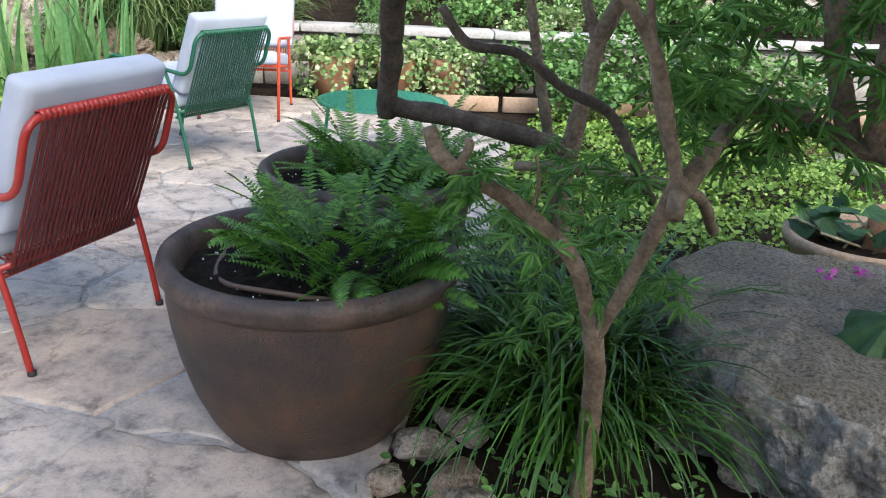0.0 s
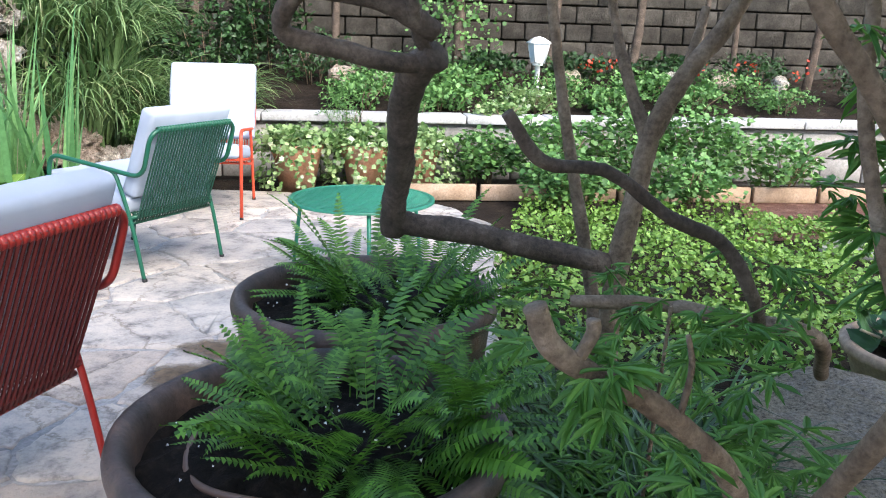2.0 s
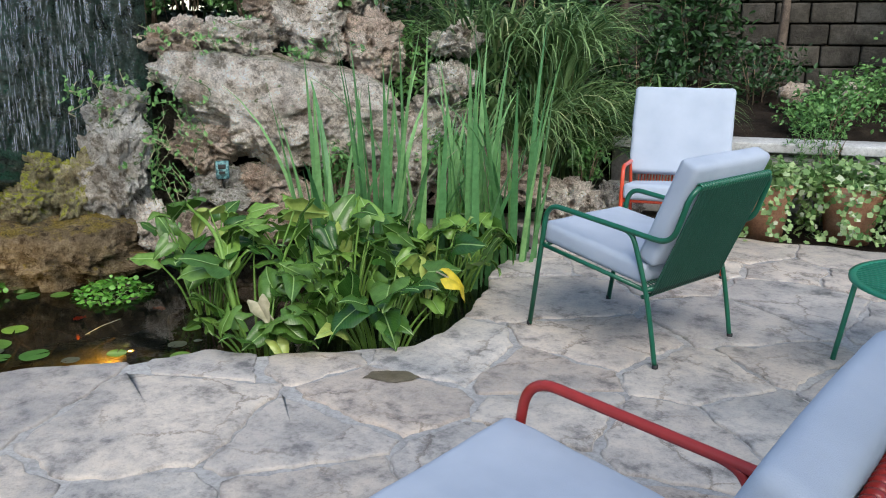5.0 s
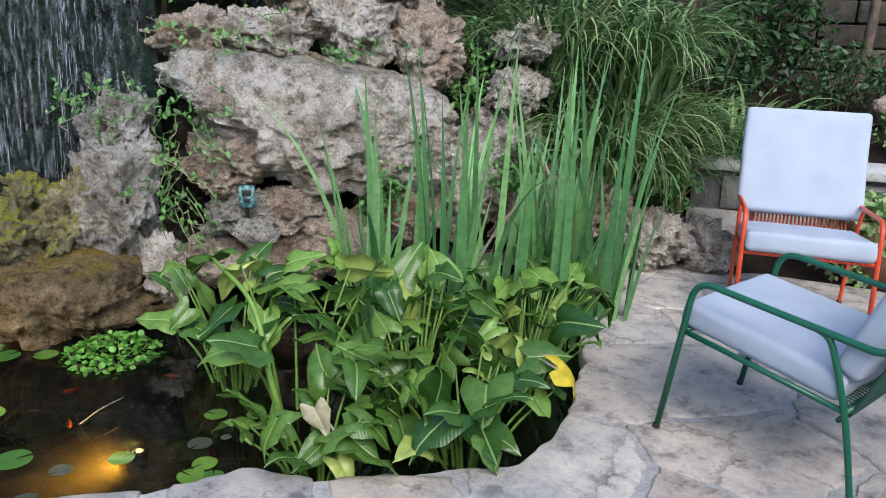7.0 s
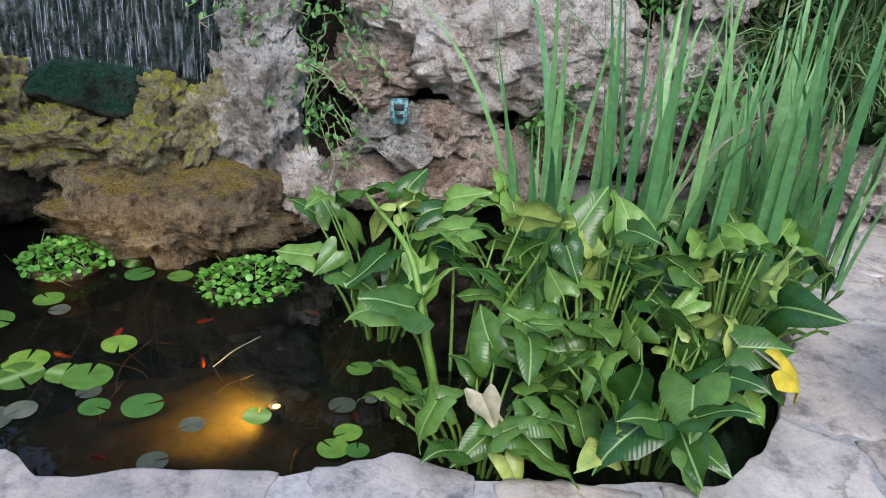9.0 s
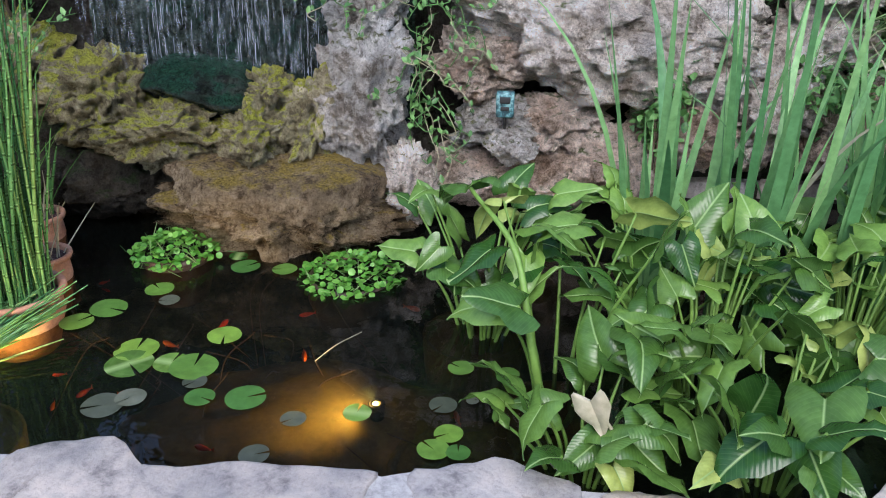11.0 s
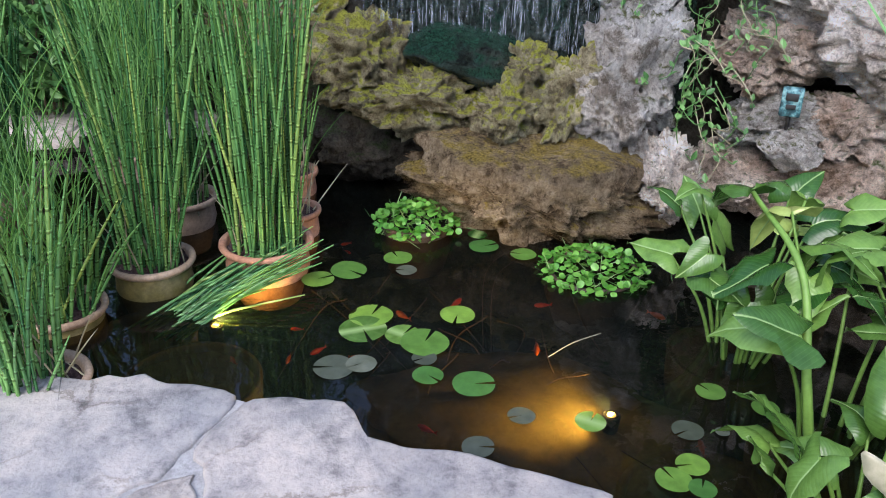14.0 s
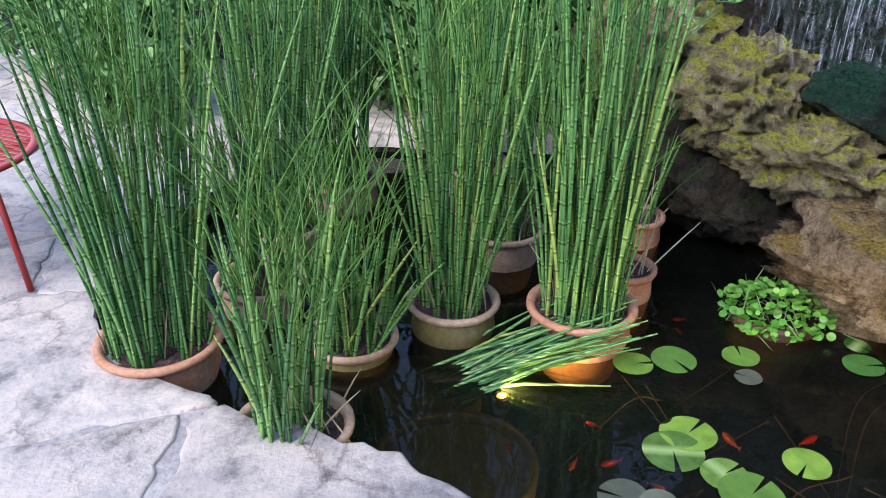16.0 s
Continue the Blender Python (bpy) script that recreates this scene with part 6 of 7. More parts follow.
DG = "tall clump of arching pale green grass"
fountain((-4.0, 7.55, 0.3), 480, 1.2, 1, DG)
fountain((-3.9, 8.05, 0.2), 480, 1.25, 2, DG)
fountain((-4.4, 7.6, 0.9), 350, 1.2, 3, DG)
fountain((-4.0, 7.95, 0.9), 450, 1.15, 4, DG)
fountain((-3.4, 8.75, 0.3), 350, 0.95, 5, DG)
rng = random.Random(50)
for k, (s_, d, z, sx, sz, mat) in enumerate(((0.9, -0.55, 1.75, 0.5, 0.25, LEAF_MID), (1.8, -0.5, 1.75, 0.45, 0.3, LEAF_SHADE), (2.0, -0.35, 1.15, 0.3, 0.4, LEAF_MID), (2.65, -0.3, 1.1, 0.35, 0.5, LEAF_SHADE), (2.2, 0.05, 0.55, 0.35, 0.25, LEAF_MID),
                                             (0.2, -0.45, 1.75, 0.4, 0.25, LEAF_MID), (0.2, -1.3, 2.1, 0.9, 0.5, LEAF_SHADE), (0.45, -0.85, 1.95, 0.6, 0.35, LEAF_SHADE), (1.3, -1.2, 2.1, 0.9, 0.5, LEAF_SHADE), (-0.9, -0.9, 2.3, 0.9, 0.5, LEAF_SHADE), (-1.9, -0.3, 1.2, 0.6, 0.4, LEAF_MID), (-2.7, -0.2, 1.2, 0.7, 0.6, LEAF_MID), (2.6, -0.8, 1.8, 0.6, 0.5, LEAF_SHADE), (1.4, 0.12, 0.5, 0.2, 0.3, LEAF_MID), (3.3, 0.15, 0.5, 0.2, 0.2, LEAF_MID),
                                             (1.55, 0.0, 0.75, 0.2, 0.35, LEAF_MID), (1.5, -0.35, 1.75, 0.3, 0.15, LEAF_MID))):
    p = face(s_, d, z)
    bush("weeds", "leafy green weeds growing between the rocks", "weeds", tuple(p), (sx, sx * 0.7, sz), int(700 * sx / 0.4), 0.055, OVAL, mat, 60 + k, "weeds on the rock wall", 10, 0.35, 5)
# trailing stems and small leaves over the rocks
for k, (s_, z, w, h, d) in enumerate(((0.12, 0.98, 0.3, 0.22, 0.2), (0.2, 0.62, 0.16, 0.22, 0.32), (0.38, 0.72, 0.14, 0.3, 0.1), (0.3, 0.45, 0.08, 0.3, 0.3), (0.5, 1.4, 0.3, 0.16, 0.1), (-1.75, 0.8, 0.3, 0.15, 0.2), (1.2, 1.3, 0.5, 0.1, 0.15), (-0.1, 1.05, 0.2, 0.12, 0.22))):
    v = thing("trailing_vine", "trailing vine with small leaves and dry stems", "vine", (0, 0, 0), 0, "vines on the rock wall")
    st, mats, dry = [], [], []
    for _ in range(9):
        s0, z0 = s_ + rng.gauss(0, w * 0.6), z + rng.uniform(0, h)
        pts = [face(s0, d - 0.08, z0)]
        for i in range(4):
            s0 += rng.gauss(0, 0.05)
            z0 -= rng.uniform(0.0, h * 0.4)
            pts.append(face(s0, d + rng.uniform(-0.03, 0.05), z0))
        path = smooth_path(pts, 4)
        (st if rng.random() < 0.4 else dry).append(tube_arrays(path, 0.0022, 4))
        for p in path[::2]:
            mats.append(np.array(pose(p.x, p.y, p.z, rng.gauss(40, 25), rng.gauss(0, 25), rng.gauss(48, 50)) @ Matrix.Scale(rng.uniform(0.02, 0.05), 4)))
    if st:
        mesh_object("stem_tangle", *gather(st), LEAF_MID, v)["kind"] = "stuff"
    if dry:
        mesh_object("dry_tangle", *gather(dry), LEAF_DRY, v)["kind"] = "stuff"
    scatter("leaves", OVAL[0], OVAL[1], mats, LEAF_MID, v, False)["kind"] = "stuff"

# ---------------------------------------------------------------- raised bed, coping, stone wall
LX, LY = 0.954, 0.298


def bed(a, b, z):
    """A place by the raised bed: a along its edge, b behind it."""
    return Vector((-2.6 + a * LX - b * LY, 8.55 + a * LY + b * LX, z))


BED_YAW = math.degrees(math.atan2(LY, LX))
wall_low = thing("bed_wall", "low pale stone retaining wall of the raised bed", "wall", tuple(bed(4, 0.16, 0)), BED_YAW, "", "structure")
part("core", box_bm(10.0, 0.2, 0.56, (0, 0, 0.23)), M_MORTAR, wall_low)
for i in range(22):
    for j in range(2):
        part("block", box_bm(0.44, 0.05, 0.24, (-5 + 0.455 * i + 0.22 * (j % 2) + 0.2, -0.11, 0.11 + 0.255 * j), 0.008, 1), M_PAVER, wall_low)
x = -5.0
while x < 5:
    w = rng.uniform(0.7, 1.0)
    part("coping_stone", box_bm(w - 0.012, 0.36, 0.075, (x + w / 2, -0.02, 0.565 + rng.uniform(-0.006, 0.006)), 0.01, 2), M_CAP, wall_low)
    x += w
slope_v = []
for i in range(60):
    for j in range(10):
        p = bed(-3 + 0.25 * i, 0.25 + 0.3 * j, 0)
        slope_v.append((p.x, p.y, 0.5 + 0.045 * j + 0.06 * noise.noise(p * 2)))
tagged(mesh_object("bed_soil", slope_v, [(i * 10 + j, i * 10 + j + 10, i * 10 + j + 11, i * 10 + j + 1) for i in range(59) for j in range(9)], M_EARTH), "sloping soil of the raised bed", "soil", kind="structure")
stone_wall = thing("wall_garden", "old garden wall of rough hewn stone blocks", "wall", tuple(bed(4, 2.9, 0)), BED_YAW, "", "structure")
part("core", box_bm(18, 0.25, 3.4, (0, 0.16, 1.6)), M_DARKROCK, stone_wall)
block_meshes = []
for k in range(8):
    w = 0.3 + 0.045 * k
    bm = box_bm(w - 0.015, 0.12, 0.205, (0, 0, 0), 0.018, 2)
    for v in bm.verts:
        v.co.y += 0.014 * noise.noise(v.co * 9 + Vector((k * 3, 0, 0)))
        v.co.z += 0.008 * noise.noise(v.co * 7 + Vector((0, k * 3, 0)))
    block_meshes.append((w, part("block", bm, M_BLOCK, stone_wall)))
used = set()
for j in range(8):
    x = -8.6 + rng.uniform(0, 0.3)
    while x < 8.2:
        k = rng.randrange(8)
        w, ob = block_meshes[k]
        m = pose(x + w / 2, rng.uniform(-0.012, 0.012), 0.95 + 0.222 * j)
        if k in used:
            share(ob, m, stone_wall)
        else:
            ob.matrix_basis = m
            used.add(k)
        x += w
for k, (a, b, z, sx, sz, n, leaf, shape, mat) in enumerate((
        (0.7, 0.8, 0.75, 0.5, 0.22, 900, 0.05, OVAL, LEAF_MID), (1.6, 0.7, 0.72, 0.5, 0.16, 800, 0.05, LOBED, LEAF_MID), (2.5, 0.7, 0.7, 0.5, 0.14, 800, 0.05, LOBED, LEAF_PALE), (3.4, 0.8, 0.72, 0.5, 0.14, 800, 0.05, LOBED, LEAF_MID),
        (4.3, 0.9, 0.75, 0.5, 0.16, 700, 0.05, LOBED, LEAF_MID), (5.3, 0.9, 0.75, 0.5, 0.18, 700, 0.05, OVAL, LEAF_MID), (0.2, 1.9, 1.05, 0.6, 0.35, 900, 0.06, OVAL, LEAF_SHADE), (1.3, 1.8, 0.95, 0.6, 0.22, 800, 0.06, OVAL, LEAF_MID),
        (2.2, 2.2, 1.0, 0.6, 0.2, 800, 0.06, LOBED, LEAF_SHADE), (3.3, 2.0, 1.0, 0.6, 0.2, 800, 0.06, LOBED, LEAF_SHADE), (4.4, 1.9, 1.0, 0.6, 0.22, 800, 0.06, LOBED, LEAF_SHADE), (5.5, 2.0, 1.0, 0.6, 0.25, 800, 0.06, OVAL, LEAF_SHADE),
        (6.6, 1.2, 0.95, 0.7, 0.3, 800, 0.06, OVAL, LEAF_SHADE), (-0.9, 1.6, 1.1, 0.6, 0.6, 1100, 0.08, OVAL, LEAF_SHADE), (-0.4, 2.4, 1.5, 0.6, 0.7, 1100, 0.09, OVAL, LEAF_SHADE), (-1.7, 2.0, 1.3, 0.7, 0.8, 1300, 0.08, OVAL, LEAF_SHADE),
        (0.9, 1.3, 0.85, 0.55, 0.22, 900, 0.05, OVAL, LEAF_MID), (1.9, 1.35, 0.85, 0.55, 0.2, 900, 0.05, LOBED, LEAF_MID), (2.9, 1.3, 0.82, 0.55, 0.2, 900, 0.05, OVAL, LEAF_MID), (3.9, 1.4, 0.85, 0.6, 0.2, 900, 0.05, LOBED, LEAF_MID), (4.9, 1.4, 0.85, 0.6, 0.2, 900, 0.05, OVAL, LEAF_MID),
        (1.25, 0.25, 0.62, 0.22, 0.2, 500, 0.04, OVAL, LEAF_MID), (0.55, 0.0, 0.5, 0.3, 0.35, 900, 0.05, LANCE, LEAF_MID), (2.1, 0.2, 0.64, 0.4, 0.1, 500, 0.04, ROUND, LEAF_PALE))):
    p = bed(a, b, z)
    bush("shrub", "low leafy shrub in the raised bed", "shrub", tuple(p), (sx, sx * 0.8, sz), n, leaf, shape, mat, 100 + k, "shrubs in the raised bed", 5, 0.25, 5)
for k, a in enumerate((3.35, 3.6, 4.6, 5.2, 5.9)):
    p = bed(a, 1.6, 0.95)
    f = scatter("red_flowers", ROUND[0], ROUND[1], [np.array(pose(p.x + rng.gauss(0, 0.08), p.y + rng.gauss(0, 0.08), p.z + rng.gauss(0.08, 0.06), rng.gauss(50, 30), rng.gauss(0, 30), rng.uniform(0, 360)) @ Matrix.Scale(rng.uniform(0.025, 0.045), 4)) for _ in range(16)], LEAF_FLOWER, None, False)
    tagged(f, "small red flowers among the bed leaves", "flowers")
for k in range(6):
    r_ = rock_mesh("stone", (0.28, 0.2, 0.2), 90 + k, M_LIME if k % 2 else M_PINK, None, 3, 7, 0.16)
    p = bed((0.5, 1.0, 3.1, 4.3, 4.9, 5.6)[k], 1.5, 0.88)
    r_.matrix_basis = pose(p.x, p.y, p.z, 0, 0, 50 * k)
    tagged(r_, "rough pale stone in the raised bed", "stone")

# post lamp
pl = thing("garden_lamp", "small white garden post lamp with frosted panes", "lamp", tuple(bed(2.7, 1.5, 0.72)), BED_YAW + 10)
lathe("post", [(0.001, 0), (0.055, 0), (0.055, 0.02), (0.028, 0.03), (0.028, 0.3), (0.06, 0.31), (0.06, 0.33), (0.001, 0.33)], M_WHITE, pl, 20)
for sx, sy in ((0, -1), (0, 1), (1, 0), (-1, 0)):
    v = []
    for z, q in ((0.345, 0.058), (0.545, 0.092)):
        for e in (-1, 1):
            v.append((sx * q + (0 if sx else e * q * 0.86), sy * q + (0 if sy else e * q * 0.86), z))
    mesh_object("pane", v, [(0, 1, 3, 2)], M_GLASS, pl, False)
for sx in (-1, 1):
    for sy in (-1, 1):
        tube("corner_bar", [(sx * 0.058, sy * 0.058, 0.335), (sx * 0.092, sy * 0.092, 0.55)], 0.007, M_WHITE, pl, 6)
lathe("base_plate", [(0.001, 0.328), (0.085, 0.33), (0.085, 0.345), (0.001, 0.348)], M_WHITE, pl, 4)
lathe("cap", [(0.15, 0.545), (0.15, 0.56), (0.06, 0.61), (0.001, 0.625)], M_WHITE, pl, 4).rotation_euler.z = math.pi / 4


# trees against the wall: trunks, and crowns added out of view to shade it
def wall_tree(a, b, seed, h=3.2, r=0.07, lean=0.2, crown=1.3):
    rng = random.Random(seed)
    p = bed(a, b, 0.75)
    t = thing("tree", "dark trunked tree shading the garden wall", "tree", tuple(p), 0, "trees along the garden wall")
    top = Vector((lean, 0.1, h))
    limb("trunk", [(0, 0, -0.1), (lean * 0.2 + 0.05, 0, h * 0.3), (lean * 0.5 - 0.05, 0.05, h * 0.6), tuple(top)], r, r * 0.5, M_BARK_DARK, t, 10)
    for k in range(3):
        ang = rng.uniform(0, 6.28)
        limb("limb", [(lean * 0.4, 0, h * 0.5), (lean * 0.5 + 0.3 * math.cos(ang), 0.3 * math.sin(ang), h * 0.75), (lean + 0.8 * math.cos(ang), 0.8 * math.sin(ang), h * 1.1)], r * 0.5, r * 0.2, M_BARK_DARK, t, 7)
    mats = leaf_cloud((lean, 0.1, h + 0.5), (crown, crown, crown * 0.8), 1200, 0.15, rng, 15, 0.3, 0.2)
    scatter("crown", OVAL[0], OVAL[1], mats, LEAF_SHADE, t, False)["kind"] = "stuff"


for k, (a, b, r, lean) in enumerate(((1.9, 2.3, 0.09, -0.3), (3.0, 2.4, 0.06, 0.3), (4.0, 2.2, 0.07, 0.2), (4.8, 2.3, 0.04, 0.5), (5.4, 2.4, 0.05, -0.3), (6.3, 2.2, 0.07, 0.2), (7.4, 2.3, 0.06, 0.1), (0.4, 2.4, 0.06, 0.0), (-1.2, 2.2, 0.07, 0.1), (-2.6, 2.4, 0.07, 0.0))):
    wall_tree(a, b, 200 + k, 3.3, r, lean)
ivy_mats = []
for _ in range(900):
    a, z = rng.gauss(1.85, 0.25), rng.uniform(0.9, 2.8)
    p = bed(a, 2.3 - 0.12 * rng.random(), z)
    ivy_mats.append(np.array(pose(p.x, p.y, p.z, 60 + rng.gauss(0, 25), 0, rng.gauss(0, 40)) @ Matrix.Scale(rng.uniform(0.03, 0.07), 4)))
iv = thing("ivy", "ivy climbing a trunk by the garden wall", "ivy")
scatter("leaves", LOBED[0], LOBED[1], ivy_mats, LEAF_MID, iv, False)["kind"] = "stuff"

# ---------------------------------------------------------------- low planting in front of the raised bed
for k, (a, b) in enumerate(((0.15, -0.5), (0.75, -0.45), (1.2, -0.4))):
    p = bed(a, b, -0.04)
    ip = thing("ivy_pot", "terracotta pot overgrown with pale variegated ivy", "plant pot", tuple(p), 0, "ivy pots by the raised bed")
    lathe("body", [(0.001, 0), (0.15, 0), (0.2, 0.3), (0.23, 0.36), (0.235, 0.42), (0.21, 0.425), (0.2, 0.38)], M_TERRA, ip, 32)
    disc("soil", 0.205, 0.39, M_SOIL, ip, 4, 24, 0.02, k)
    q = bed(a, b - 0.02, 0.0)
    iv = thing("ivy", "pale variegated ivy trailing over a pot", "ivy", tuple(q), 0, "ivy by the raised bed")
    rr = random.Random(300 + k)
    mats = leaf_cloud((0, 0, 0.42), (0.42, 0.34, 0.15), 650, 0.06, rr, 0, 0.4)
    for _ in range(800):
        ang = rr.uniform(0, 6.28)
        z = rr.uniform(0.0, 0.42)
        rad = 0.25 + 0.12 * rr.random() + 0.1 * (0.4 - z)
        if noise.noise(Vector((math.cos(ang) * 2, math.sin(ang) * 2, z * 4 + k))) > -0.2:
            mats.append(np.array(pose(rad * math.cos(ang), rad * math.sin(ang), z, rr.gauss(55, 20), 0, math.degrees(ang) + 90 + rr.gauss(0, 30)) @ Matrix.Scale(rr.uniform(0.03, 0.055), 4)))
    scatter("leaves", LOBED[0], LOBED[1], mats, LEAF_PALE, iv, False)["kind"] = "stuff"
for k, (x, y, sx, sz, n) in enumerate(((-0.75, 8.75, 0.45, 0.28, 1100), (-0.15, 8.6, 0.5, 0.36, 1500), (0.5, 8.85, 0.55, 0.42, 1800), (1.2, 9.0, 0.55, 0.42, 1800), (0.1, 8.0, 0.5, 0.25, 1200), (1.0, 8.2, 0.5, 0.25, 1000), (1.9, 9.2, 0.5, 0.3, 1000))):
    bush("parsley", "bushy bright green parsley like herb", "herb", (x, y, sz + 0.0), (sx, sx * 0.85, sz), n, 0.055, LOBED, LEAF_MID, 320 + k, "herbs before the raised bed", 0, 0.2, 8, 35, -0.05)
rng = random.Random(90)
mats = []
for _ in range(17000):
    x, y = rng.uniform(-0.3, 2.3), rng.uniform(4.2, 8.1)
    if x < -0.05 - 0.12 * (y - 4.2) or noise.noise(Vector((x * 1.2, y * 1.2, 3))) < -0.45 or (x > 1.0 and y > 4.0 and x - 1.0 > (y - 3.6) * 0.5):
        continue
    h = 0.1 + 0.1 * noise.noise(Vector((x * 2.2, y * 2.2, 0)))
    mats.append(np.array(pose(x, y, -0.04 + max(0.01, h) * rng.uniform(0.3, 1.4), rng.gauss(5, 35), rng.gauss(0, 35), rng.uniform(0, 360)) @ Matrix.Scale(rng.uniform(0.018, 0.042), 4)))
tagged(scatter("ground_cover", LOBED[0], LOBED[1], mats, LEAF_LIME, None, False), "bright green low ground cover", "ground cover", kind="stuff")
mats = []
for _ in range(2600):
    x, y = rng.uniform(0.0, 1.5), rng.uniform(2.0, 4.6)
    if inside(x, y, [(0.9, 2.6), (2.5, 2.4), (2.5, 4.3), (0.9, 4.2)]) and rng.random() < 0.9:
        continue
    mats.append(np.array(pose(x, y, -0.05 + rng.uniform(0.0, 0.1), rng.gauss(10, 30), rng.gauss(0, 30), rng.uniform(0, 360)) @ Matrix.Scale(rng.uniform(0.02, 0.05), 4)))
tagged(scatter("bed_weeds", OVAL[0], OVAL[1], mats, LEAF_MID, None, False), "small green weeds on the bed soil", "weeds", kind="stuff")
for k in range(9):
    p = bed(1.4 + 0.62 * k, -0.85, -0.02)
    e = part("edging_brick", box_bm(0.58, 0.06, 0.14, (0, 0, 0.05), 0.008, 1), M_TERRA_PALE, None)
    e.matrix_basis = pose(p.x, p.y, p.z, 0, 0, BED_YAW + rng.gauss(0, 2))
    tagged(e, "terracotta edging board of the planting bed", "edging", "terracotta edging boards")

# gravel, pavers, mulch to the side
gravel = sheet("gravel", loop_noise([(1.2, 3.6), (4.2, 3.0), (6.5, 4.5), (4.2, 6.4), (2.4, 6.9), (1.7, 5.6)], 0.15, 0.06, 2), [], -0.042, M_GRAVEL)
tagged(gravel, "grey gravel with bark scattered over it", "gravel", kind="structure")
PEB = [(1, 0, 0), (-1, 0, 0), (0, 1, 0), (0, -1, 0), (0, 0, 0.7), (0, 0, -0.7)]
PEBF = [(0, 2, 4), (2, 1, 4), (1, 3, 4), (3, 0, 4), (2, 0, 5), (1, 2, 5), (3, 1, 5), (0, 3, 5)]
mats = []
while len(mats) < 7000:
    x, y = rng.uniform(1.2, 4.2), rng.uniform(3.4, 6.8)
    if inside(x, y, [(1.3, 3.7), (4.2, 3.2), (4.2, 6.3), (2.4, 6.8), (1.8, 5.6)]):
        mats.append(np.array(pose(x, y, -0.036, rng.uniform(0, 360), rng.uniform(0, 360), rng.uniform(0, 360)) @ Matrix.Diagonal((rng.uniform(0.006, 0.016), rng.uniform(0.006, 0.012), rng.uniform(0.005, 0.01), 1))))


def gravel_bits():
    m, n, l, b = nodes_of("mixed pebbles")
    g = n.new("ShaderNodeNewGeometry")
    r = ramp(n, [(0.0, (0.07, 0.05, 0.04)), (0.3, (0.2, 0.17, 0.15)), (0.6, (0.4, 0.37, 0.34)), (1.0, (0.65, 0.63, 0.6))])
    l.new(g.outputs["Random Per Island"], r.inputs[0])
    l.new(r.outputs[0], b.inputs["Base Color"])
    b.inputs["Roughness"].default_value = 0.85
    return m


tagged(scatter("pebbles", PEB, PEBF, mats, gravel_bits(), None, False), "mixed grey and brown pebbles", "pebbles", kind="stuff")
for k in range(8):
    pv = part("paver", box_bm(0.78, 0.5, 0.06, (0, 0, 0), 0.01, 1), M_PAVER, None)
    pv.matrix_basis = pose(2.3 + 0.72 * k, 7.35 - 0.32 * k, -0.035, 0, 0, -24 + rng.gauss(0, 1.5))
    tagged(pv, "worn pale concrete paver in the garden path", "paver", "pavers of the garden path")
mul = sheet("mulch_bed", loop_noise([(1.4, 7.4), (2.2, 7.8), (6.5, 5.9), (9.0, 9.0), (5.5, 10.6), (1.6, 9.3)], 0.2, 0.05, 5), [], -0.04, M_MULCH)
tagged(mul, "red brown mulch of the side bed", "mulch", kind="structure")
for k, (x, y, z, sx, sz, mat) in enumerate(((3.2, 9.2, 0.2, 0.5, 0.25, LEAF_MID), (4.6, 9.4, 0.25, 0.6, 0.3, LEAF_MID), (6.0, 9.0, 0.3, 0.7, 0.35, LEAF_SHADE), (2.4, 5.4, 0.06, 0.25, 0.1, LEAF_MID), (3.1, 4.6, 0.05, 0.25, 0.08, LEAF_LIME), (2.2, 3.4, 0.1, 0.3, 0.14, LEAF_MID))):
    bush("shrub", "small leafy plant by the garden path", "shrub", (x, y, z), (sx, sx, sz), 700, 0.05, LOBED, mat, 350 + k, "plants by the garden path", 0, 0.3, 5, 40, -0.05)

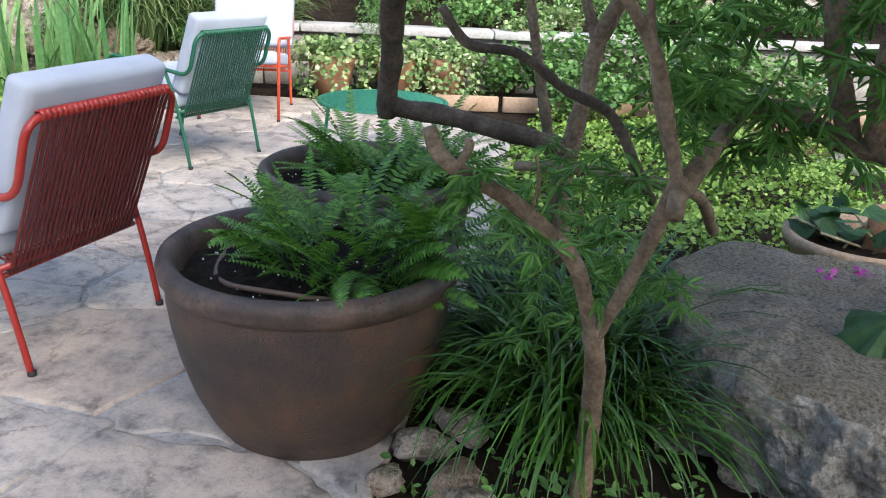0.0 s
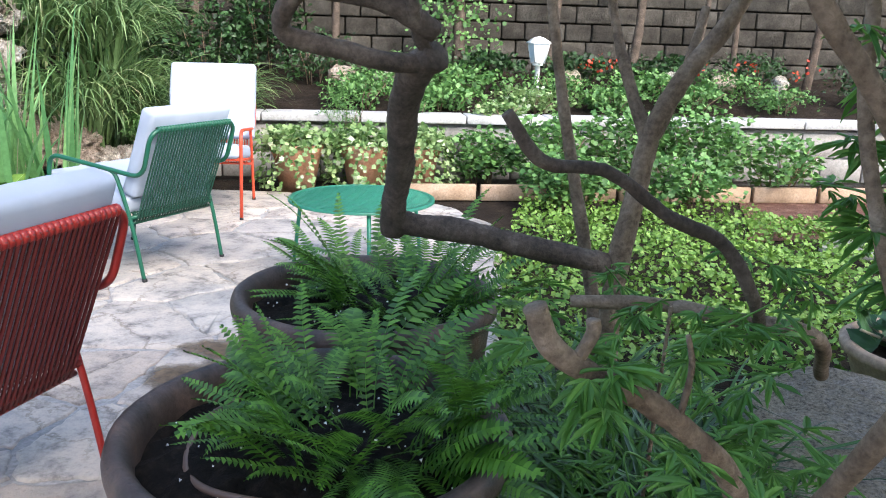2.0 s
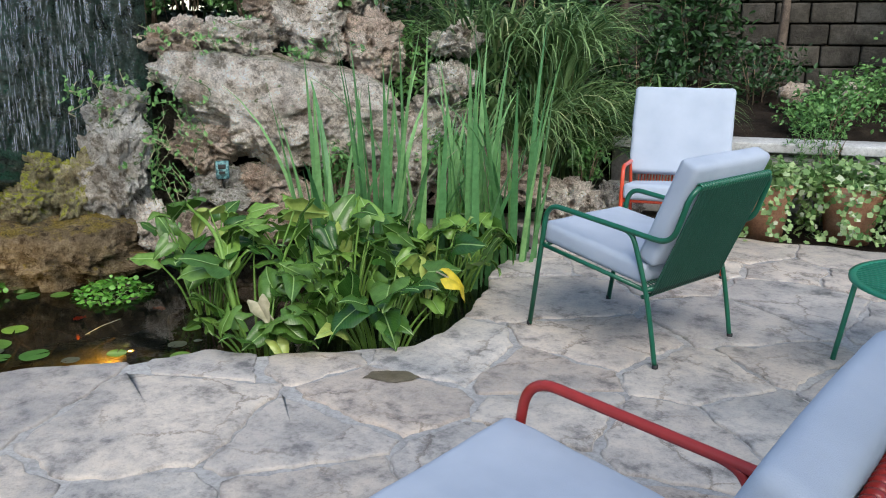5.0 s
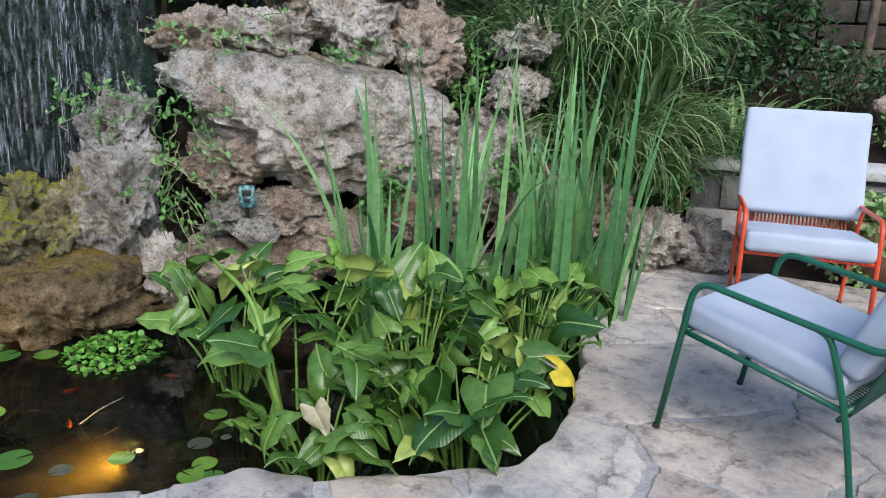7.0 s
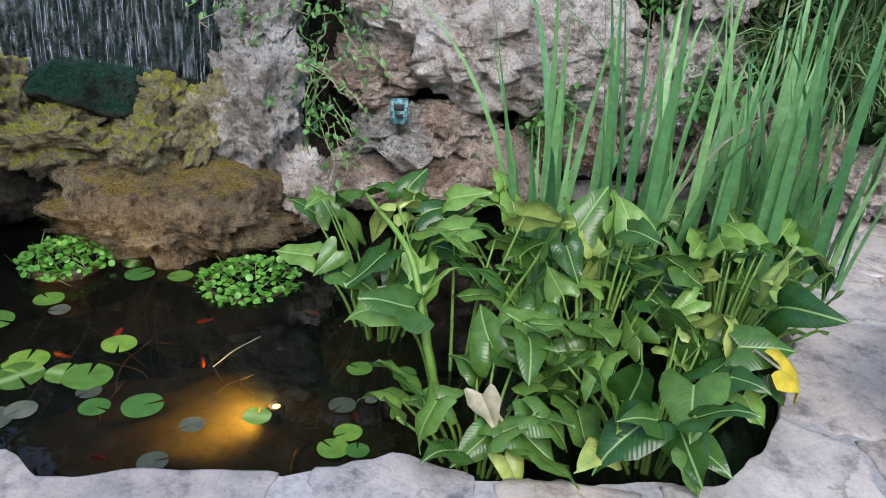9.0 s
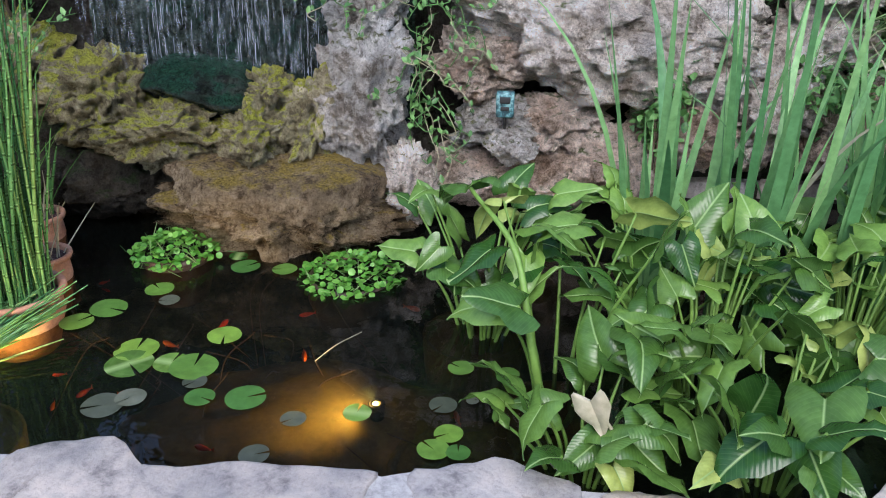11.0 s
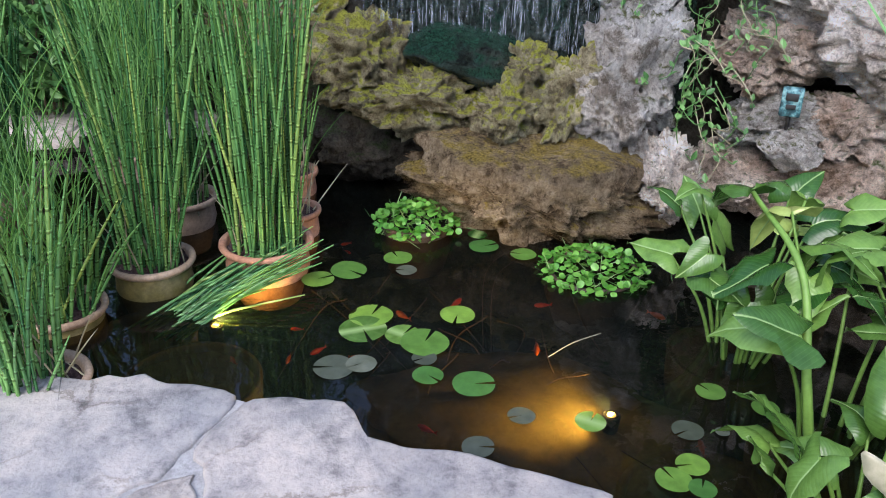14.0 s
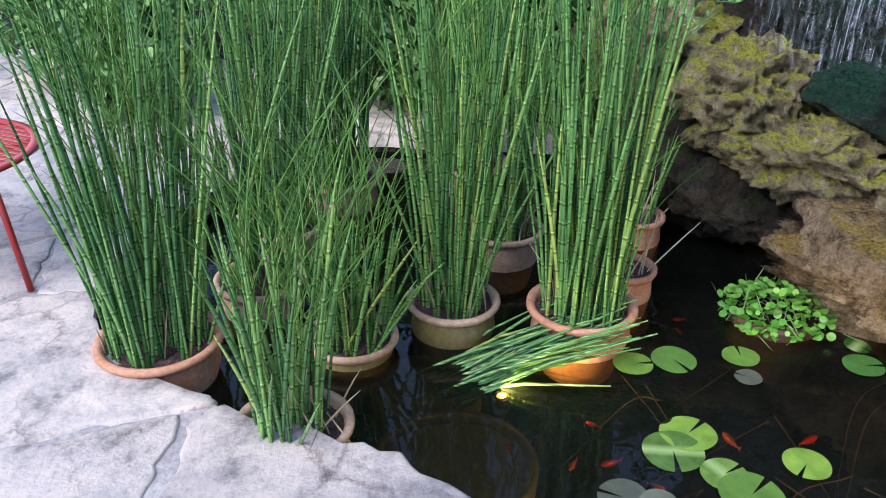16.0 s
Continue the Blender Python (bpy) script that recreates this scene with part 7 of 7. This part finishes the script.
# ---------------------------------------------------------------- hedges and trees that close the garden
HD = "tall dense dark hedge closing the garden"
for k, (x, y, z, sx, sy, sz, leaf, mat) in enumerate(((-6.75, 6.85, 2.3, 1.3, 1.1, 1.0, 0.12, LEAF_SHADE), (-7.6, 5.6, 2.3, 1.0, 1.0, 1.0, 0.12, LEAF_SHADE), (-8.1, 2.7, 0.5, 0.5, 0.8, 0.7, 0.09, LEAF_MID), (-7.9, 1.2, 0.35, 0.4, 0.4, 0.45, 0.09, LEAF_MID), (-9.3, 2.4, 0.8, 1.0, 1.3, 1.0, 0.12, LEAF_MID), (-9.0, 0.6, 0.5, 0.8, 0.8, 0.7, 0.12, LEAF_MID), (-10.6, 0.2, 1.2, 1.6, 2.2, 1.6, 0.15, LEAF_SHADE), (-10.5, 4.0, 1.4, 1.6, 2.0, 1.8, 0.15, LEAF_SHADE), (-8.6, 5.4, 2.0, 1.4, 1.4, 1.2, 0.13, LEAF_SHADE),
                                                     (-7.6, 6.8, 2.4, 1.6, 1.4, 1.2, 0.13, LEAF_SHADE), (-6.2, 8.4, 2.2, 1.5, 1.3, 1.3, 0.12, LEAF_SHADE), (-4.9, 9.4, 1.6, 1.0, 0.9, 1.4, 0.1, LEAF_SHADE), (-7.9, 3.6, 0.7, 0.6, 0.7, 0.8, 0.1, LEAF_MID), (7.5, 8.5, 1.5, 1.5, 2.5, 1.8, 0.15, LEAF_SHADE),
                                                     (8.5, 4.0, 1.4, 1.5, 3.0, 1.7, 0.15, LEAF_SHADE), (8.0, -1.0, 1.4, 1.5, 3.0, 1.7, 0.15, LEAF_SHADE))):
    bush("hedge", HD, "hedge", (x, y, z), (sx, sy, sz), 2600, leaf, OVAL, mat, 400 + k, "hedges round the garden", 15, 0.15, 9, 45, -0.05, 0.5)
# wall added out of view, to close the south side and for reflections
unseen_wall = part("wall_house", box_bm(18, 0.3, 3.2, (0, 0, 1.55)), M_CAP, None)
unseen_wall.matrix_basis = pose(-2, -5.2, 0)
tagged(unseen_wall, "plain pale wall added out of view behind the terrace", "wall", kind="structure")

# ---------------------------------------------------------------- damp patch, flagstones
def stain_material(name, blobs, dark, light):
    """Dried silt: thin and ragged towards its edge, where the stone shows through."""
    m, n, l, b = nodes_of(name)
    pos = n.new("ShaderNodeNewGeometry").outputs["Position"]
    w1, w2 = noise_tex(n, l, 7, 6, 0.65, pos), noise_tex(n, l, 26, 6, 0.7, pos)
    best = None
    for x, y, rx, ry in blobs:
        mp = n.new("ShaderNodeMapping")
        mp.inputs["Location"].default_value = (-x / rx, -y / ry, 0)
        mp.inputs["Scale"].default_value = (1 / rx, 1 / ry, 0)
        l.new(pos, mp.inputs["Vector"])
        ln = n.new("ShaderNodeVectorMath")
        ln.operation = "LENGTH"
        l.new(mp.outputs[0], ln.inputs[0])
        if best is None:
            best = ln.outputs["Value"]
        else:
            mn = n.new("ShaderNodeMath")
            mn.operation = "SMOOTH_MIN"
            l.new(best, mn.inputs[0])
            l.new(ln.outputs["Value"], mn.inputs[1])
            mn.inputs[2].default_value = 0.25
            best = mn.outputs[0]
    k = n.new("ShaderNodeMath")
    k.operation = "MULTIPLY_ADD"
    l.new(w1.outputs[0], k.inputs[0])
    k.inputs[1].default_value = 1.1
    l.new(best, k.inputs[2])
    edge = ramp(n, [(0.0, (0.9, 0.9, 0.9)), (0.5, (0.75, 0.75, 0.75)), (0.62, (0.55, 0.55, 0.55)), (0.7, (0, 0, 0))])
    half = n.new("ShaderNodeMath")
    half.operation = "MULTIPLY"
    half.inputs[1].default_value = 0.5
    l.new(k.outputs[0], half.inputs[0])
    l.new(half.outputs[0], edge.inputs[0])
    r = ramp(n, [(0.3, dark), (0.65, light)])
    l.new(w2.outputs[0], r.inputs[0])
    l.new(r.outputs[0], b.inputs["Base Color"])
    b.inputs["Roughness"].default_value = 0.55
    l.new(edge.outputs[0], b.inputs["Alpha"])
    return m


SILT_STAIN = stain_material("wet brown silt", ((-1.24, 4.42, 0.24, 0.14), (-1.22, 4.12, 0.27, 0.2), (-1.0, 4.0, 0.14, 0.16)), (0.045, 0.028, 0.014), (0.2, 0.13, 0.07))
blotch = sheet("damp_patch", [(-1.75, 3.65), (-0.75, 3.65), (-0.75, 4.75), (-1.75, 4.75)], [], 0.0105, SILT_STAIN)
tagged(blotch, "wet brown silt patch drying on the flagstones", "damp patch", kind="structure")
hollow = sheet("puddle", loop_noise([(-3.07, 4.4), (-2.92, 4.44), (-2.86, 4.54), (-2.96, 4.56), (-3.08, 4.48)], 0.02, 0.02, 4, 9), [], 0.0085, grainy("damp hollow", (0.08, 0.06, 0.04), (0.16, 0.13, 0.09), (0.25, 0.2, 0.15), 9, 60, 0.3, 0.2, 0.003))
tagged(hollow, "small damp brown hollow in a flagstone", "damp patch", kind="structure")


def clip_cell(poly, px, py, qx, qy, share_of=0.5):
    """Keeps the part of poly nearer to p than to q."""
    dx, dy = qx - px, qy - py
    mx, my = px + dx * share_of, py + dy * share_of
    out = []
    for i in range(len(poly)):
        a, b = poly[i - 1], poly[i]
        fa, fb = (a[0] - mx) * dx + (a[1] - my) * dy, (b[0] - mx) * dx + (b[1] - my) * dy
        if (fa < 0) != (fb < 0):
            t = fa / (fa - fb)
            out.append((a[0] + t * (b[0] - a[0]), a[1] + t * (b[1] - a[1])))
        if fb < 0:
            out.append(b)
    return out


rng = random.Random(12)
seeds = []
tries = 0
while tries < 9000:
    tries += 1
    x, y = rng.uniform(-9.5, 0.6), rng.uniform(-2.5, 8.0)
    if not inside(x, y, terrace_outline) or inside(x, y, pond):
        continue
    far = rng.choice((0.34, 0.42, 0.55, 0.7))
    if all((x - a) ** 2 + (y - b) ** 2 > ((far + f) / 2) ** 2 for a, b, f in seeds):
        seeds.append((x, y, far))
for i, (px, py, pf) in enumerate(seeds):
    cell = [(px - 1, py - 1), (px + 1, py - 1), (px + 1, py + 1), (px - 1, py + 1)]
    for j, (qx, qy, qf) in enumerate(seeds):
        if i != j and (px - qx) ** 2 + (py - qy) ** 2 < 4:
            cell = clip_cell(cell, px, py, qx, qy, pf / (pf + qf))
    ring = loop_noise(cell, 0.035, 0.035, i * 0.37, 5)
    n = len(ring)
    gap, pts = rng.uniform(0.01, 0.021), []
    near_edge = min((x - px) ** 2 + (y - py) ** 2 for x, y in pond + terrace_outline) < 1.2 and any(inside(x, y, pond) or not inside(x, y, terrace_outline) for x, y in ring)
    for x, y in ring:
        d = math.hypot(px - x, py - y)
        x, y = x + (px - x) / d * gap, y + (py - y) / d * gap
        if near_edge:
            steps = 10
            for k in range(1, steps + 1):
                tx, ty = px + (x - px) * k / steps, py + (y - py) * k / steps
                if inside(tx, ty, pond) or not inside(tx, ty, terrace_outline):
                    lo, hi = (k - 1) / steps, k / steps
                    for _ in range(6):
                        q = (lo + hi) / 2
                        tx, ty = px + (x - px) * q, py + (y - py) * q
                        if inside(tx, ty, pond) or not inside(tx, ty, terrace_outline):
                            hi = q
                        else:
                            lo = q
                    q = hi + 0.012 / max(0.05, math.hypot(x - px, y - py))
                    x, y = px + (x - px) * q, py + (y - py) * q
                    break
        pts.append((x, y))
    lift = rng.uniform(-0.003, 0.003)
    verts, faces = [], []
    for f, z in ((1.0, -0.09), (1.0, -0.004), (0.985, 0.0025), (0.955, 0.004)):
        for x, y in pts:
            verts.append((px + (x - px) * f, py + (y - py) * f, z + lift + (0.003 * noise.noise(Vector((x * 6, y * 6, 0))) if z > -0.01 else 0)))
    for k in range(3):
        for q in range(n):
            faces.append((k * n + q, k * n + (q + 1) % n, (k + 1) * n + (q + 1) % n, (k + 1) * n + q))
    verts.append((px, py, 0.005 + lift))
    faces += [(3 * n + q, 3 * n + (q + 1) % n, 4 * n) for q in range(n)]
    mesh_object("flagstone", verts, faces, M_FLAG, terrace, True)
